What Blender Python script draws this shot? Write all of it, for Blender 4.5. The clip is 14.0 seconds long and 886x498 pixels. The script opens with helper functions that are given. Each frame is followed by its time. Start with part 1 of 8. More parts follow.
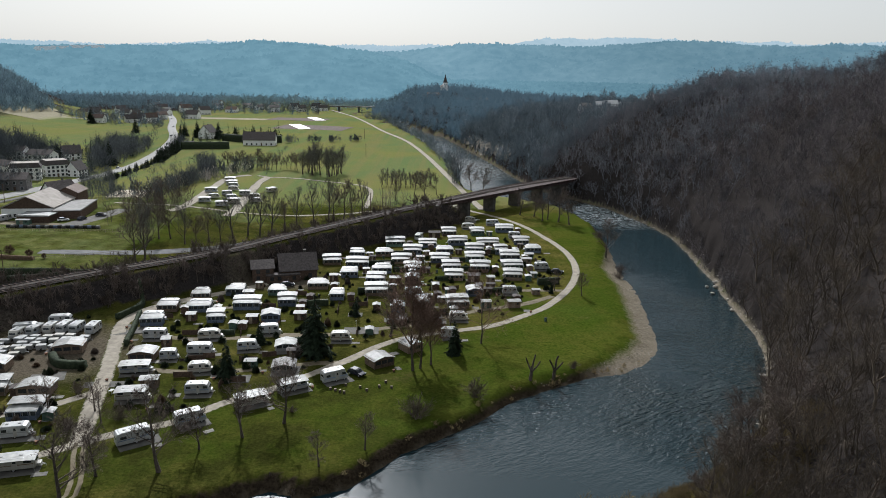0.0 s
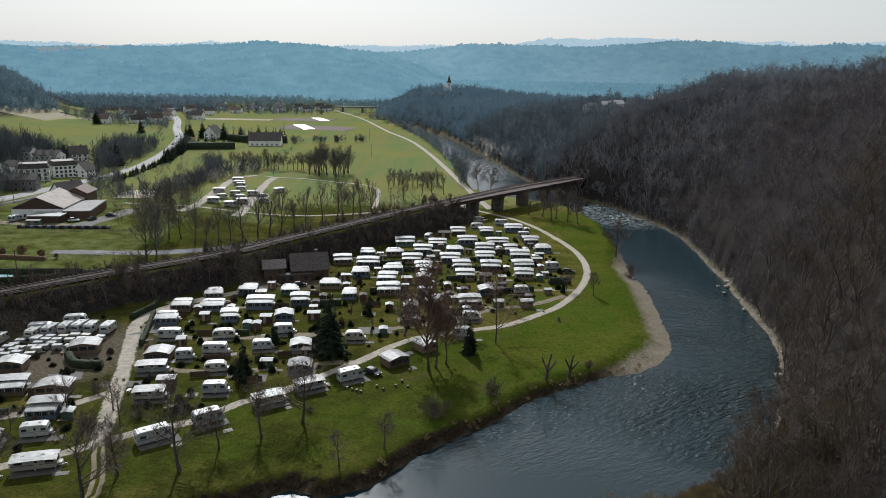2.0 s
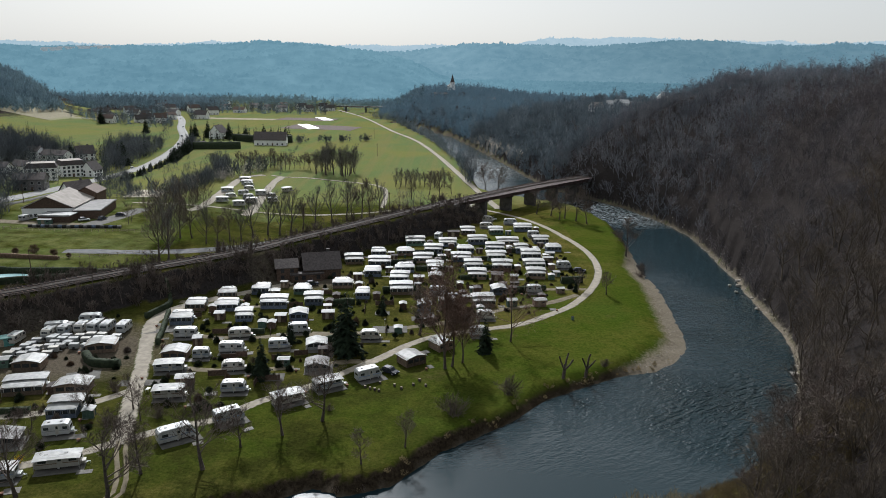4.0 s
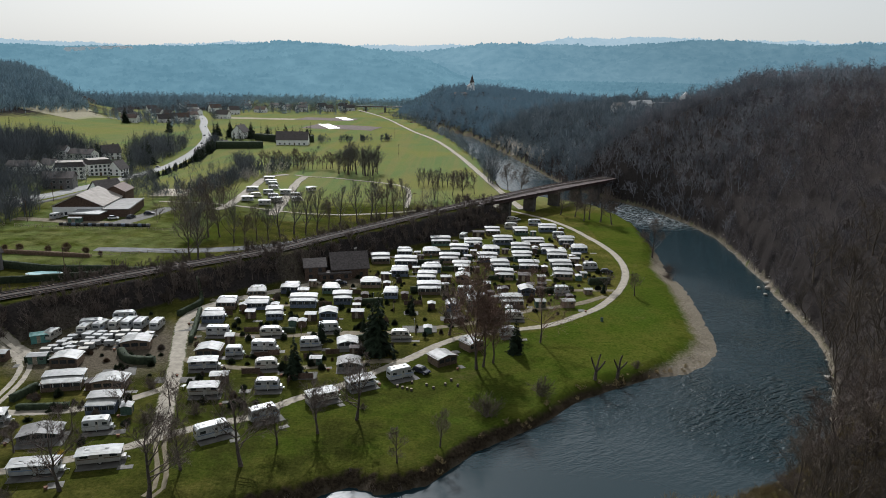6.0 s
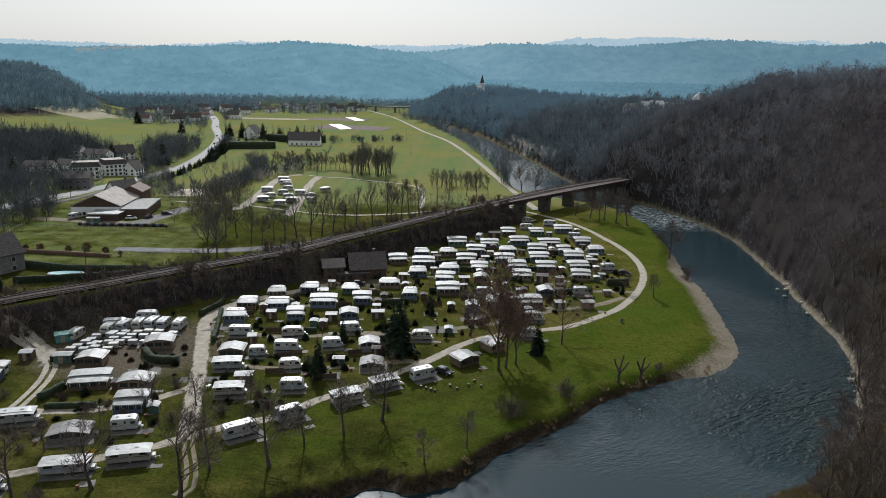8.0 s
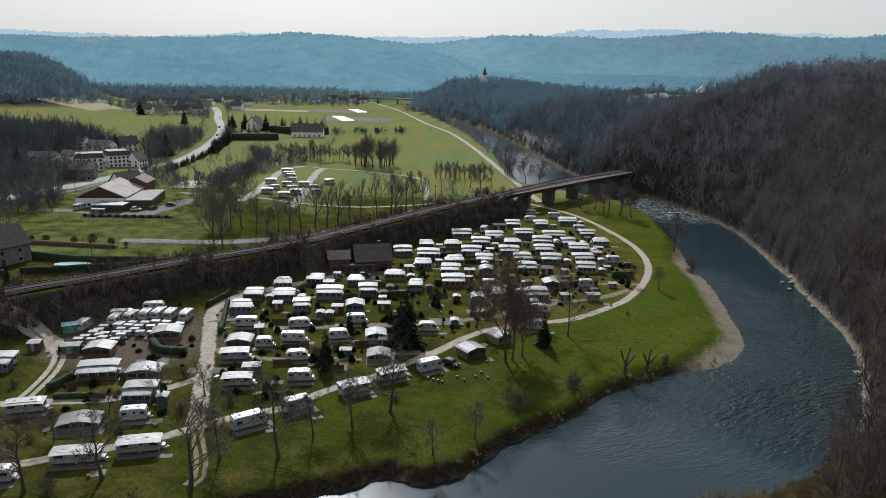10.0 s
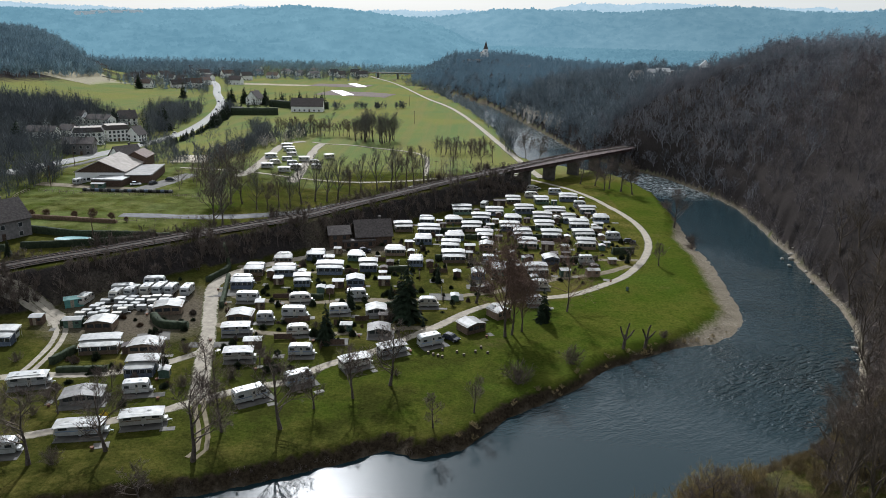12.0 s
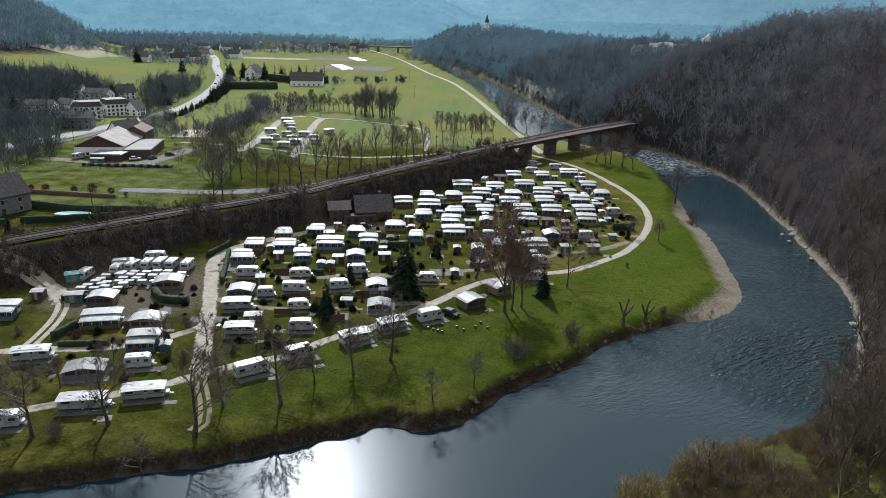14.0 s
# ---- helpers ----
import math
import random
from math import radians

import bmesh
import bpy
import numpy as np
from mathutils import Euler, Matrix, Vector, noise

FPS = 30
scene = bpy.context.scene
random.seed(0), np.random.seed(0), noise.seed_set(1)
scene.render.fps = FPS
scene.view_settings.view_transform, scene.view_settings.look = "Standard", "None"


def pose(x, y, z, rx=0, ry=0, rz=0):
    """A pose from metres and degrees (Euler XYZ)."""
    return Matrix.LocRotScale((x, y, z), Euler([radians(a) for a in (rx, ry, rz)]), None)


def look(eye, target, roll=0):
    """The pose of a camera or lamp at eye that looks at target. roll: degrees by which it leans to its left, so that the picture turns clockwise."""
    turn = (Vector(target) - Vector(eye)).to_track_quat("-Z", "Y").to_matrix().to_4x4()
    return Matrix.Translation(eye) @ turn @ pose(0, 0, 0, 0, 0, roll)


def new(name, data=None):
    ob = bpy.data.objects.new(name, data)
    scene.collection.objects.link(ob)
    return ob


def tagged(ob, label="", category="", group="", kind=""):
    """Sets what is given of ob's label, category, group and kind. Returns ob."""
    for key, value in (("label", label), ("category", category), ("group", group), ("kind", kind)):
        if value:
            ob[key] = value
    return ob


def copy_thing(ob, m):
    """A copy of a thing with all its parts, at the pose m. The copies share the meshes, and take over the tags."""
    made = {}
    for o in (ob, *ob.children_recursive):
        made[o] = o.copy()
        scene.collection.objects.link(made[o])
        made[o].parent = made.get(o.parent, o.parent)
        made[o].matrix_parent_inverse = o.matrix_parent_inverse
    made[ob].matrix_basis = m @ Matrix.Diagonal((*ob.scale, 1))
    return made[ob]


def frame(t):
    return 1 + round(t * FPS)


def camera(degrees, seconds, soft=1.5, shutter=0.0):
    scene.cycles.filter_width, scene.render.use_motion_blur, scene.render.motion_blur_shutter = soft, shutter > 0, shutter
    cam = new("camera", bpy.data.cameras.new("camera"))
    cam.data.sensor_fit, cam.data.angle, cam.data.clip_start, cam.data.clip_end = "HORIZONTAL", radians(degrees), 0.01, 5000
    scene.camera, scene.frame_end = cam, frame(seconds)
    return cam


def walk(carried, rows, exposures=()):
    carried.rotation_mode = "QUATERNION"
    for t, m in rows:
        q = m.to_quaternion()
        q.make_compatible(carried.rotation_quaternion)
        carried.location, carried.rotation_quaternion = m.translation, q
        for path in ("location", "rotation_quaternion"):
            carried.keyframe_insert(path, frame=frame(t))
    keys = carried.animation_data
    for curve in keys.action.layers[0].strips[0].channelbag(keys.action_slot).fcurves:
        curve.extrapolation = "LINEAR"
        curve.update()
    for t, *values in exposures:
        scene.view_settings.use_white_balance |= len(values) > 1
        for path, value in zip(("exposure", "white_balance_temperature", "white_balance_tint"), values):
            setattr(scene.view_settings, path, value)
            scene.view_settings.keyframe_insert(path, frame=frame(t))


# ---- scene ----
cam = camera(62.8, 14.0, soft=0.5)
PATH = [
    (0, (-0.953, 0.986, 66.024), (-0.853, 39.826, 56.444), 1.0),
    (0.5, (-1.648, 0.929, 65.998), (-1.568, 39.749, 56.398), 0.9),
    (1, (-2.426, 0.880, 65.947), (-2.366, 39.720, 56.367), 0.9),
    (1.5, (-3.236, 0.848, 65.881), (-3.196, 39.668, 56.301), 0.9),
    (2, (-4.040, 0.804, 65.818), (-4.040, 39.644, 56.258), 0.9),
    (2.5, (-4.931, 0.778, 65.759), (-4.931, 39.618, 56.179), 0.9),
    (3, (-5.816, 0.678, 65.726), (-5.816, 39.518, 56.146), 0.9),
    (5.5, (-10.280, 0.186, 65.802), (-10.840, 39.006, 56.202), 0.8),
    (6, (-11.160, 0.043, 65.848), (-12.100, 38.863, 56.248), 0.9),
    (6.5, (-12.049, -0.080, 65.911), (-13.209, 38.740, 56.331), 0.9),
    (7, (-12.982, -0.191, 66.002), (-14.282, 38.609, 56.402), 0.9),
    (7.5, (-13.900, -0.296, 66.048), (-15.200, 38.524, 56.448), 0.9),
    (8, (-14.687, -0.379, 66.072), (-16.027, 38.441, 56.472), 0.9),
    (10.5, (-16.116, -0.614, 65.972), (-17.496, 38.026, 55.712), 1.1),
    (11, (-16.141, -0.653, 65.959), (-17.481, 37.887, 55.379), 1.2),
    (11.5, (-16.114, -0.722, 65.963), (-17.474, 37.718, 55.003), 1.2),
    (12, (-16.067, -0.722, 65.959), (-17.427, 37.638, 54.659), 1.2),
    (12.5, (-16.024, -0.726, 65.940), (-17.384, 37.514, 54.280), 1.2),
    (13, (-15.992, -0.757, 65.930), (-17.332, 37.363, 53.930), 1.2),
    (13.5, (-15.960, -0.738, 65.951), (-17.300, 37.282, 53.591), 1.3),
    (14, (-15.980, -0.766, 65.966), (-17.320, 37.174, 53.386), 1.3),
]
walk(cam, [(t, look(eye, aim, roll)) for t, eye, aim, roll in PATH],
     exposures=[(0.0, 0.1, 5750, 10), (5.5, 0.05, 5750, 10), (8.0, 0.03, 5750, 10), (10.5, 0.06, 5700, 10), (12.0, 0.26, 5650, 10), (14.0, 0.42, 5550, 10)])

# ---------------------------------------------------------------- light
SUN_AZ, SUN_EL = -13.2, 37.4          # degrees: clockwise from +y, above the horizon
world = bpy.data.worlds.new("hazy_sky")
scene.world = world
world.use_nodes = True
wn = world.node_tree.nodes
sky = wn.new("ShaderNodeTexSky")
sky.sky_type = "NISHITA"
sky.sun_disc = False
sky.sun_elevation, sky.sun_rotation = radians(SUN_EL), radians(SUN_AZ)
sky.altitude, sky.air_density, sky.dust_density, sky.ozone_density = 150, 1.0, 3.5, 1.0
wn["Background"].inputs["Strength"].default_value = 0.071
pale = wn.new("ShaderNodeHueSaturation")
pale.inputs["Saturation"].default_value = 0.6          # thin high haze
world.node_tree.links.new(sky.outputs[0], pale.inputs["Color"])
veil = wn.new("ShaderNodeMix")
veil.data_type = "RGBA"
# the haze is thick towards the sun and thins out on the far side of the sky
way = wn.new("ShaderNodeTexCoord")
sunward = wn.new("ShaderNodeVectorMath")
sunward.operation = "DOT_PRODUCT"
sunward.inputs[1].default_value = (math.sin(radians(SUN_AZ)), math.cos(radians(SUN_AZ)), 0.0)
world.node_tree.links.new(way.outputs["Generated"], sunward.inputs[0])
thick = wn.new("ShaderNodeMapRange")
for key, value in (("From Min", -0.5), ("From Max", 0.75), ("To Min", 0.5), ("To Max", 0.62)):
    thick.inputs[key].default_value = value
world.node_tree.links.new(sunward.outputs["Value"], thick.inputs["Value"])
world.node_tree.links.new(thick.outputs["Result"], veil.inputs["Factor"])
veil.inputs["B"].default_value = (11.7, 11.3, 10.0, 1)
world.node_tree.links.new(pale.outputs[0], veil.inputs["A"])
world.node_tree.links.new(veil.outputs["Result"], wn["Background"].inputs["Color"])

sun_data = bpy.data.lights.new("sun", "SUN")
sun_data.energy, sun_data.angle, sun_data.color = 4.9, radians(0.55), (1.0, 0.94, 0.85)
sun = new("sun", sun_data)
sun_way = Vector((math.sin(radians(SUN_AZ)) * math.cos(radians(SUN_EL)), math.cos(radians(SUN_AZ)) * math.cos(radians(SUN_EL)), math.sin(radians(SUN_EL))))
sun.matrix_world = look(sun_way * 500, (0, 0, 0))

# ---------------------------------------------------------------- small tools
def ss(a):
    a = np.clip(a, 0, 1)
    return a * a * (3 - 2 * a)


def mesh_from(name, verts, tris):
    """A triangle mesh from arrays."""
    me = bpy.data.meshes.new(name)
    verts, tris = np.asarray(verts, np.float32), np.asarray(tris, np.int32)
    me.vertices.add(len(verts)); me.vertices.foreach_set("co", verts.ravel())
    me.loops.add(tris.size); me.loops.foreach_set("vertex_index", tris.ravel())
    n = tris.shape[1]
    me.polygons.add(len(tris)); me.polygons.foreach_set("loop_start", np.arange(len(tris), dtype=np.int32) * n)
    me.polygons.foreach_set("loop_total", np.full(len(tris), n, np.int32))
    me.update(calc_edges=True)
    return me


def shade_smooth(me):
    me.polygons.foreach_set("use_smooth", np.ones(len(me.polygons), bool))


def part(name, bm, material, parent=None, label="", smooth=False):
    """Link a bmesh as one mesh object, under a thing or a part."""
    me = bpy.data.meshes.new(name)
    bmesh.ops.recalc_face_normals(bm, faces=bm.faces[:])
    bm.to_mesh(me)
    bm.free()
    me.materials.append(material)
    if smooth:
        shade_smooth(me)
    ob = new(name, me)
    ob.parent = parent
    if label:
        tagged(ob, label)
    return ob


def empty(name, label, category, group="", m=None):
    ob = tagged(new(name), label, category, group)
    if m is not None:
        ob.matrix_basis = m
    return ob


def box(bm, c, s, bevel=0.0, rz=0.0):
    """A box of size s about c, with bevelled edges, turned by rz degrees."""
    made = bmesh.ops.create_cube(bm, size=1, matrix=Matrix.LocRotScale(Vector(c), Euler((0, 0, radians(rz))), Vector(s)))
    if bevel:
        edges = list({e for v in made["verts"] for e in v.link_edges})
        bmesh.ops.bevel(bm, geom=edges, offset=bevel, segments=2, affect="EDGES", profile=0.5)
    return bm


def boxes(*rows):
    bm = bmesh.new()
    for row in rows:
        box(bm, *row)
    return bm


def tube(bm, p, q, r0, r1=None, sides=6):
    """A tapered round bar from p to q."""
    p, q = Vector(p), Vector(q)
    r1 = r0 if r1 is None else r1
    turn = (q - p).to_track_quat("Z", "Y")
    rings = []
    for c, r in ((p, r0), (q, r1)):
        rings.append([bm.verts.new(c + turn @ Vector((r * math.cos(i * math.tau / sides), r * math.sin(i * math.tau / sides), 0))) for i in range(sides)])
    for i in range(sides):
        j = (i + 1) % sides
        bm.faces.new((rings[0][i], rings[0][j], rings[1][j], rings[1][i]))
    bm.faces.new(rings[0][::-1]); bm.faces.new(rings[1])
    return bm


def tubes(*rows):
    bm = bmesh.new()
    for row in rows:
        tube(bm, *row)
    return bm


def extrude_profile(bm, outline, y0, y1, inset=0.0):
    """A solid with the outline (x, z) swept from y0 to y1, its ends drawn in a little."""
    cx = sum(p[0] for p in outline) / len(outline); cz = sum(p[1] for p in outline) / len(outline)
    rings = []
    e = min(0.12, (y1 - y0) / 4)
    for y, k in ((y0, 1 - inset), (y0 + e, 1), (y1 - e, 1), (y1, 1 - inset)) if inset else ((y0, 1), (y1, 1)):
        rings.append([bm.verts.new((cx + (x - cx) * k, y, cz + (z - cz) * k)) for x, z in outline])
    n = len(outline)
    for a, b in zip(rings, rings[1:]):
        for i in range(n):
            j = (i + 1) % n
            bm.faces.new((a[i], a[j], b[j], b[i]))
    bm.faces.new(rings[0][::-1]); bm.faces.new(rings[-1])
    return bm


# ---------------------------------------------------------------- materials
def material(name, low, high, scale=1.0, rough=0.8, metal=0.0, bump=0.0, bump_scale=None, detail=6, vary=0.0, island=False, spec=0.5, stain=None, stain_scale=0.3, amount=0.5):
    """Two colours mixed by noise in metres, a coarser stain, and relief; vary: brightness change from piece to piece."""
    if rough >= 0.7:
        spec = min(spec, 0.12)
    m = bpy.data.materials.new(name)
    m.use_nodes = True
    nt = m.node_tree
    N, L = nt.nodes, nt.links
    bsdf = N["Principled BSDF"]
    geo = N.new("ShaderNodeNewGeometry")
    n1 = N.new("ShaderNodeTexNoise"); n1.inputs["Scale"].default_value = scale; n1.inputs["Detail"].default_value = detail
    L.new(geo.outputs["Position"], n1.inputs["Vector"])
    ramp = N.new("ShaderNodeValToRGB")
    ramp.color_ramp.elements[0].position, ramp.color_ramp.elements[1].position = 0.32, 0.68
    ramp.color_ramp.elements[0].color, ramp.color_ramp.elements[1].color = (*low, 1), (*high, 1)
    L.new(n1.outputs["Fac"], ramp.inputs["Fac"])
    col = ramp.outputs["Color"]
    if stain:
        n2 = N.new("ShaderNodeTexNoise"); n2.inputs["Scale"].default_value = stain_scale; n2.inputs["Detail"].default_value = 5
        L.new(geo.outputs["Position"], n2.inputs["Vector"])
        r2 = N.new("ShaderNodeMapRange"); r2.inputs["From Min"].default_value, r2.inputs["From Max"].default_value = 0.45, 0.7
        r2.inputs["To Max"].default_value = amount
        L.new(n2.outputs["Fac"], r2.inputs["Value"])
        mix = N.new("ShaderNodeMix"); mix.data_type = "RGBA"
        L.new(r2.outputs["Result"], mix.inputs["Factor"]); L.new(col, mix.inputs["A"])
        mix.inputs["B"].default_value = (*stain, 1)
        col = mix.outputs["Result"]
    if vary:
        info = N.new("ShaderNodeObjectInfo")
        src = geo.outputs["Random Per Island"] if island else info.outputs["Random"]
        mr = N.new("ShaderNodeMapRange"); mr.inputs["To Min"].default_value, mr.inputs["To Max"].default_value = 1 - vary, 1 + vary
        L.new(src, mr.inputs["Value"])
        hs = N.new("ShaderNodeHueSaturation")
        L.new(mr.outputs["Result"], hs.inputs["Value"]); L.new(col, hs.inputs["Color"])
        col = hs.outputs["Color"]
    L.new(col, bsdf.inputs["Base Color"])
    bsdf.inputs["Roughness"].default_value, bsdf.inputs["Metallic"].default_value = rough, metal
    bsdf.inputs["Specular IOR Level"].default_value = spec
    if bump:
        nb = N.new("ShaderNodeTexNoise"); nb.inputs["Scale"].default_value = bump_scale or scale * 4; nb.inputs["Detail"].default_value = 4
        L.new(geo.outputs["Position"], nb.inputs["Vector"])
        bp = N.new("ShaderNodeBump"); bp.inputs["Strength"].default_value = min(1.0, bump); bp.inputs["Distance"].default_value = 0.1
        L.new(nb.outputs["Fac"], bp.inputs["Height"]); L.new(bp.outputs["Normal"], bsdf.inputs["Normal"])
    return m


WHITE = material("white_coated_sheet", (0.28, 0.295, 0.30), (0.385, 0.39, 0.39), 1.5, 0.42, vary=0.15, stain=(0.2, 0.2, 0.18), stain_scale=0.6, amount=0.6)
CREAM = material("cream_caravan_skin", (0.32, 0.31, 0.275), (0.42, 0.405, 0.365), 1.2, 0.4, vary=0.14, stain=(0.3, 0.285, 0.25), stain_scale=0.7, amount=0.5)
CANVAS = material("white_roof_canvas", (0.2, 0.205, 0.2), (0.345, 0.345, 0.335), 0.9, 0.6, bump=0.3, bump_scale=2.5, vary=0.28, stain=(0.17, 0.17, 0.15), stain_scale=0.4, amount=0.75)
GREYTARP = material("grey_tarpaulin", (0.17, 0.175, 0.175), (0.28, 0.285, 0.28), 1.1, 0.6, bump=0.4, bump_scale=2, vary=0.15, stain=(0.2, 0.2, 0.18), amount=0.5)
DARKTARP = material("dark_grey_tarpaulin", (0.085, 0.082, 0.08), (0.16, 0.155, 0.148), 1.1, 0.65, bump=0.4, bump_scale=2, vary=0.2, stain=(0.06, 0.055, 0.05), amount=0.5)
BLUECLOTH = material("blue_grey_tent_cloth", (0.06, 0.08, 0.12), (0.12, 0.14, 0.18), 2, 0.8, vary=0.4)
BROWNCLOTH = material("brown_tent_cloth", (0.11, 0.08, 0.06), (0.2, 0.15, 0.11), 2, 0.8, vary=0.4)
GREENCLOTH = material("green_tent_cloth", (0.05, 0.09, 0.07), (0.10, 0.15, 0.12), 2, 0.8, vary=0.3)
GLASS_DARK = material("dark_acrylic_window", (0.02, 0.025, 0.03), (0.04, 0.045, 0.05), 3, 0.08)
RUBBER = material("black_rubber", (0.02, 0.02, 0.02), (0.04, 0.04, 0.04), 8, 0.8)
STEEL = material("galvanised_steel", (0.35, 0.36, 0.37), (0.5, 0.5, 0.5), 4, 0.45, metal=0.7)
STRIPE = material("blue_belt_stripe", (0.12, 0.17, 0.28), (0.16, 0.22, 0.33), 3, 0.4, vary=0.5)
TIMBER = material("dark_stained_timber", (0.055, 0.038, 0.03), (0.12, 0.082, 0.06), 2.5, 0.75, bump=0.4, bump_scale=8, vary=0.25)
PALEWOOD = material("weathered_pale_timber", (0.2, 0.17, 0.13), (0.34, 0.29, 0.22), 3, 0.8, bump=0.3, bump_scale=9, vary=0.25)
CONCRETE = material("concrete_slab", (0.085, 0.082, 0.076), (0.145, 0.139, 0.129), 0.8, 0.85, bump=0.3, bump_scale=5, stain=(0.06, 0.06, 0.05), stain_scale=0.4)
STONE = material("dark_masonry", (0.06, 0.057, 0.055), (0.13, 0.12, 0.11), 0.7, 0.85, bump=0.6, bump_scale=2, stain=(0.045, 0.042, 0.04))
def track_material(name, low, high, verge):
    """Gravel whose edges thin out into the grass."""
    m = material(name, low, high, 0.8, 0.9, bump=0.6, bump_scale=6, stain=tuple(0.7 * c for c in low), stain_scale=0.25, amount=0.4)
    N, L = m.node_tree.nodes, m.node_tree.links
    b = N["Principled BSDF"]
    src = b.inputs["Base Color"].links[0].from_socket
    att = N.new("ShaderNodeAttribute"); att.attribute_name = "verge"
    geo = N.new("ShaderNodeNewGeometry")
    n = N.new("ShaderNodeTexNoise"); n.inputs["Scale"].default_value, n.inputs["Detail"].default_value = 0.9, 8
    L.new(geo.outputs["Position"], n.inputs["Vector"])
    add = N.new("ShaderNodeMath"); add.operation = "ADD"
    L.new(att.outputs["Fac"], add.inputs[0]); L.new(n.outputs["Fac"], add.inputs[1])
    mr = N.new("ShaderNodeMapRange"); mr.inputs["From Min"].default_value, mr.inputs["From Max"].default_value = 1.22, 1.45
    L.new(add.outputs[0], mr.inputs["Value"])
    mx = N.new("ShaderNodeMix"); mx.data_type = "RGBA"
    L.new(mr.outputs["Result"], mx.inputs["Factor"]); L.new(src, mx.inputs["A"]); mx.inputs["B"].default_value = (*verge, 1)
    L.new(mx.outputs["Result"], b.inputs["Base Color"])
    return m


GRAVEL = track_material("pale_gravel_track", (0.225, 0.201, 0.163), (0.330, 0.298, 0.246), (0.046, 0.050, 0.012))
SANDY = track_material("trodden_sandy_path", (0.12, 0.10, 0.065), (0.18, 0.155, 0.11), (0.056, 0.056, 0.014))
ASPHALT = material("grey_worn_asphalt", (0.09, 0.09, 0.095), (0.15, 0.15, 0.15), 0.5, 0.8, bump=0.2, bump_scale=9, stain=(0.07, 0.07, 0.075), stain_scale=0.12)
ROADGREY = material("pale_worn_asphalt", (0.19, 0.19, 0.185), (0.28, 0.275, 0.265), 0.4, 0.8, bump=0.15, bump_scale=8, stain=(0.2, 0.2, 0.195), stain_scale=0.1)
PASTURE = track_material("rough_dry_pasture", (0.16, 0.145, 0.085), (0.235, 0.21, 0.135), (0.16, 0.17, 0.062))
BALLAST = material("rusty_track_ballast", (0.032, 0.028, 0.025), (0.07, 0.06, 0.053), 1.2, 0.9, bump=0.8, bump_scale=6)
RAILSTEEL = material("worn_rail_steel", (0.03, 0.025, 0.024), (0.06, 0.05, 0.047), 2, 0.8)
BRIDGEMETAL = material("rusty_brown_bridge_steel", (0.05, 0.034, 0.034), (0.095, 0.066, 0.062), 0.8, 0.75, stain=(0.04, 0.032, 0.034))
BARK = material("grey_brown_bark", (0.055, 0.046, 0.039), (0.115, 0.096, 0.081), 2.0, 0.9, bump=0.5, bump_scale=7, vary=0.2)
TWIG = material("bare_twigs", (0.076, 0.061, 0.052), (0.145, 0.117, 0.10), 0.25, 0.9, vary=0.25, island=True)
GREYTWIG = material("grey_bare_twigs", (0.075, 0.072, 0.066), (0.150, 0.145, 0.132), 0.25, 0.9, vary=0.25, island=True)
REDTWIG = material("reddish_bare_twigs", (0.11, 0.072, 0.055), (0.19, 0.128, 0.10), 0.4, 0.9, vary=0.25, island=True)
WILLOW = material("yellowish_willow_twigs", (0.20, 0.16, 0.07), (0.28, 0.22, 0.10), 0.4, 0.9, vary=0.25, island=True)
BLOSSOM = material("pale_blossom_twigs", (0.34, 0.31, 0.27), (0.5, 0.46, 0.42), 0.8, 0.9, vary=0.2, island=True)
# the bluish stain puts valley haze into this branch colour
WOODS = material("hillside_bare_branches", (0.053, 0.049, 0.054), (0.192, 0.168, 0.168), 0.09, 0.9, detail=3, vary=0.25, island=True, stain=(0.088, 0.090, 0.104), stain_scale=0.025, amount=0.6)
# FARWOODS and MIDWOODS: blue-grey haze of distance painted into the base colour
FARWOODS = material("haze_tinted_distant_branches", (0.062, 0.070, 0.078), (0.150, 0.160, 0.170), 0.08, 0.9, detail=3, vary=0.25, island=True, stain=(0.075, 0.088, 0.098), stain_scale=0.02, amount=0.7)
MIDWOODS = material("haze_blue_far_branches", (0.085, 0.108, 0.126), (0.245, 0.280, 0.305), 0.07, 0.9, detail=3, vary=0.25, island=True, stain=(0.12, 0.15, 0.172), stain_scale=0.02, amount=0.7)
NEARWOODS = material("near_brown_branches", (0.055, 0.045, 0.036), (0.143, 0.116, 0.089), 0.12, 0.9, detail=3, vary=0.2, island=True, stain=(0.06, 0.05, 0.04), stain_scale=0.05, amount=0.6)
NEEDLES = material("dark_conifer_needles", (0.013, 0.022, 0.013), (0.030, 0.044, 0.025), 1.0, 0.85, vary=0.3, island=True)
HEDGELEAF = material("dark_evergreen_hedge", (0.016, 0.024, 0.014), (0.04, 0.052, 0.028), 1.5, 0.85, bump=0.8, bump_scale=5, vary=0.2)
BROWNHEDGE = material("brown_beech_hedge", (0.09, 0.06, 0.04), (0.16, 0.11, 0.075), 1.5, 0.9, bump=0.8, bump_scale=5)
PLASTER = material("white_house_plaster", (0.74, 0.745, 0.74), (0.82, 0.82, 0.81), 0.6, 0.8, vary=0.08, stain=(0.6, 0.6, 0.58), stain_scale=0.25)
GREYWALL = material("grey_slate_cladding", (0.12, 0.115, 0.115), (0.2, 0.19, 0.19), 1.2, 0.7, bump=0.3, bump_scale=4, vary=0.1)
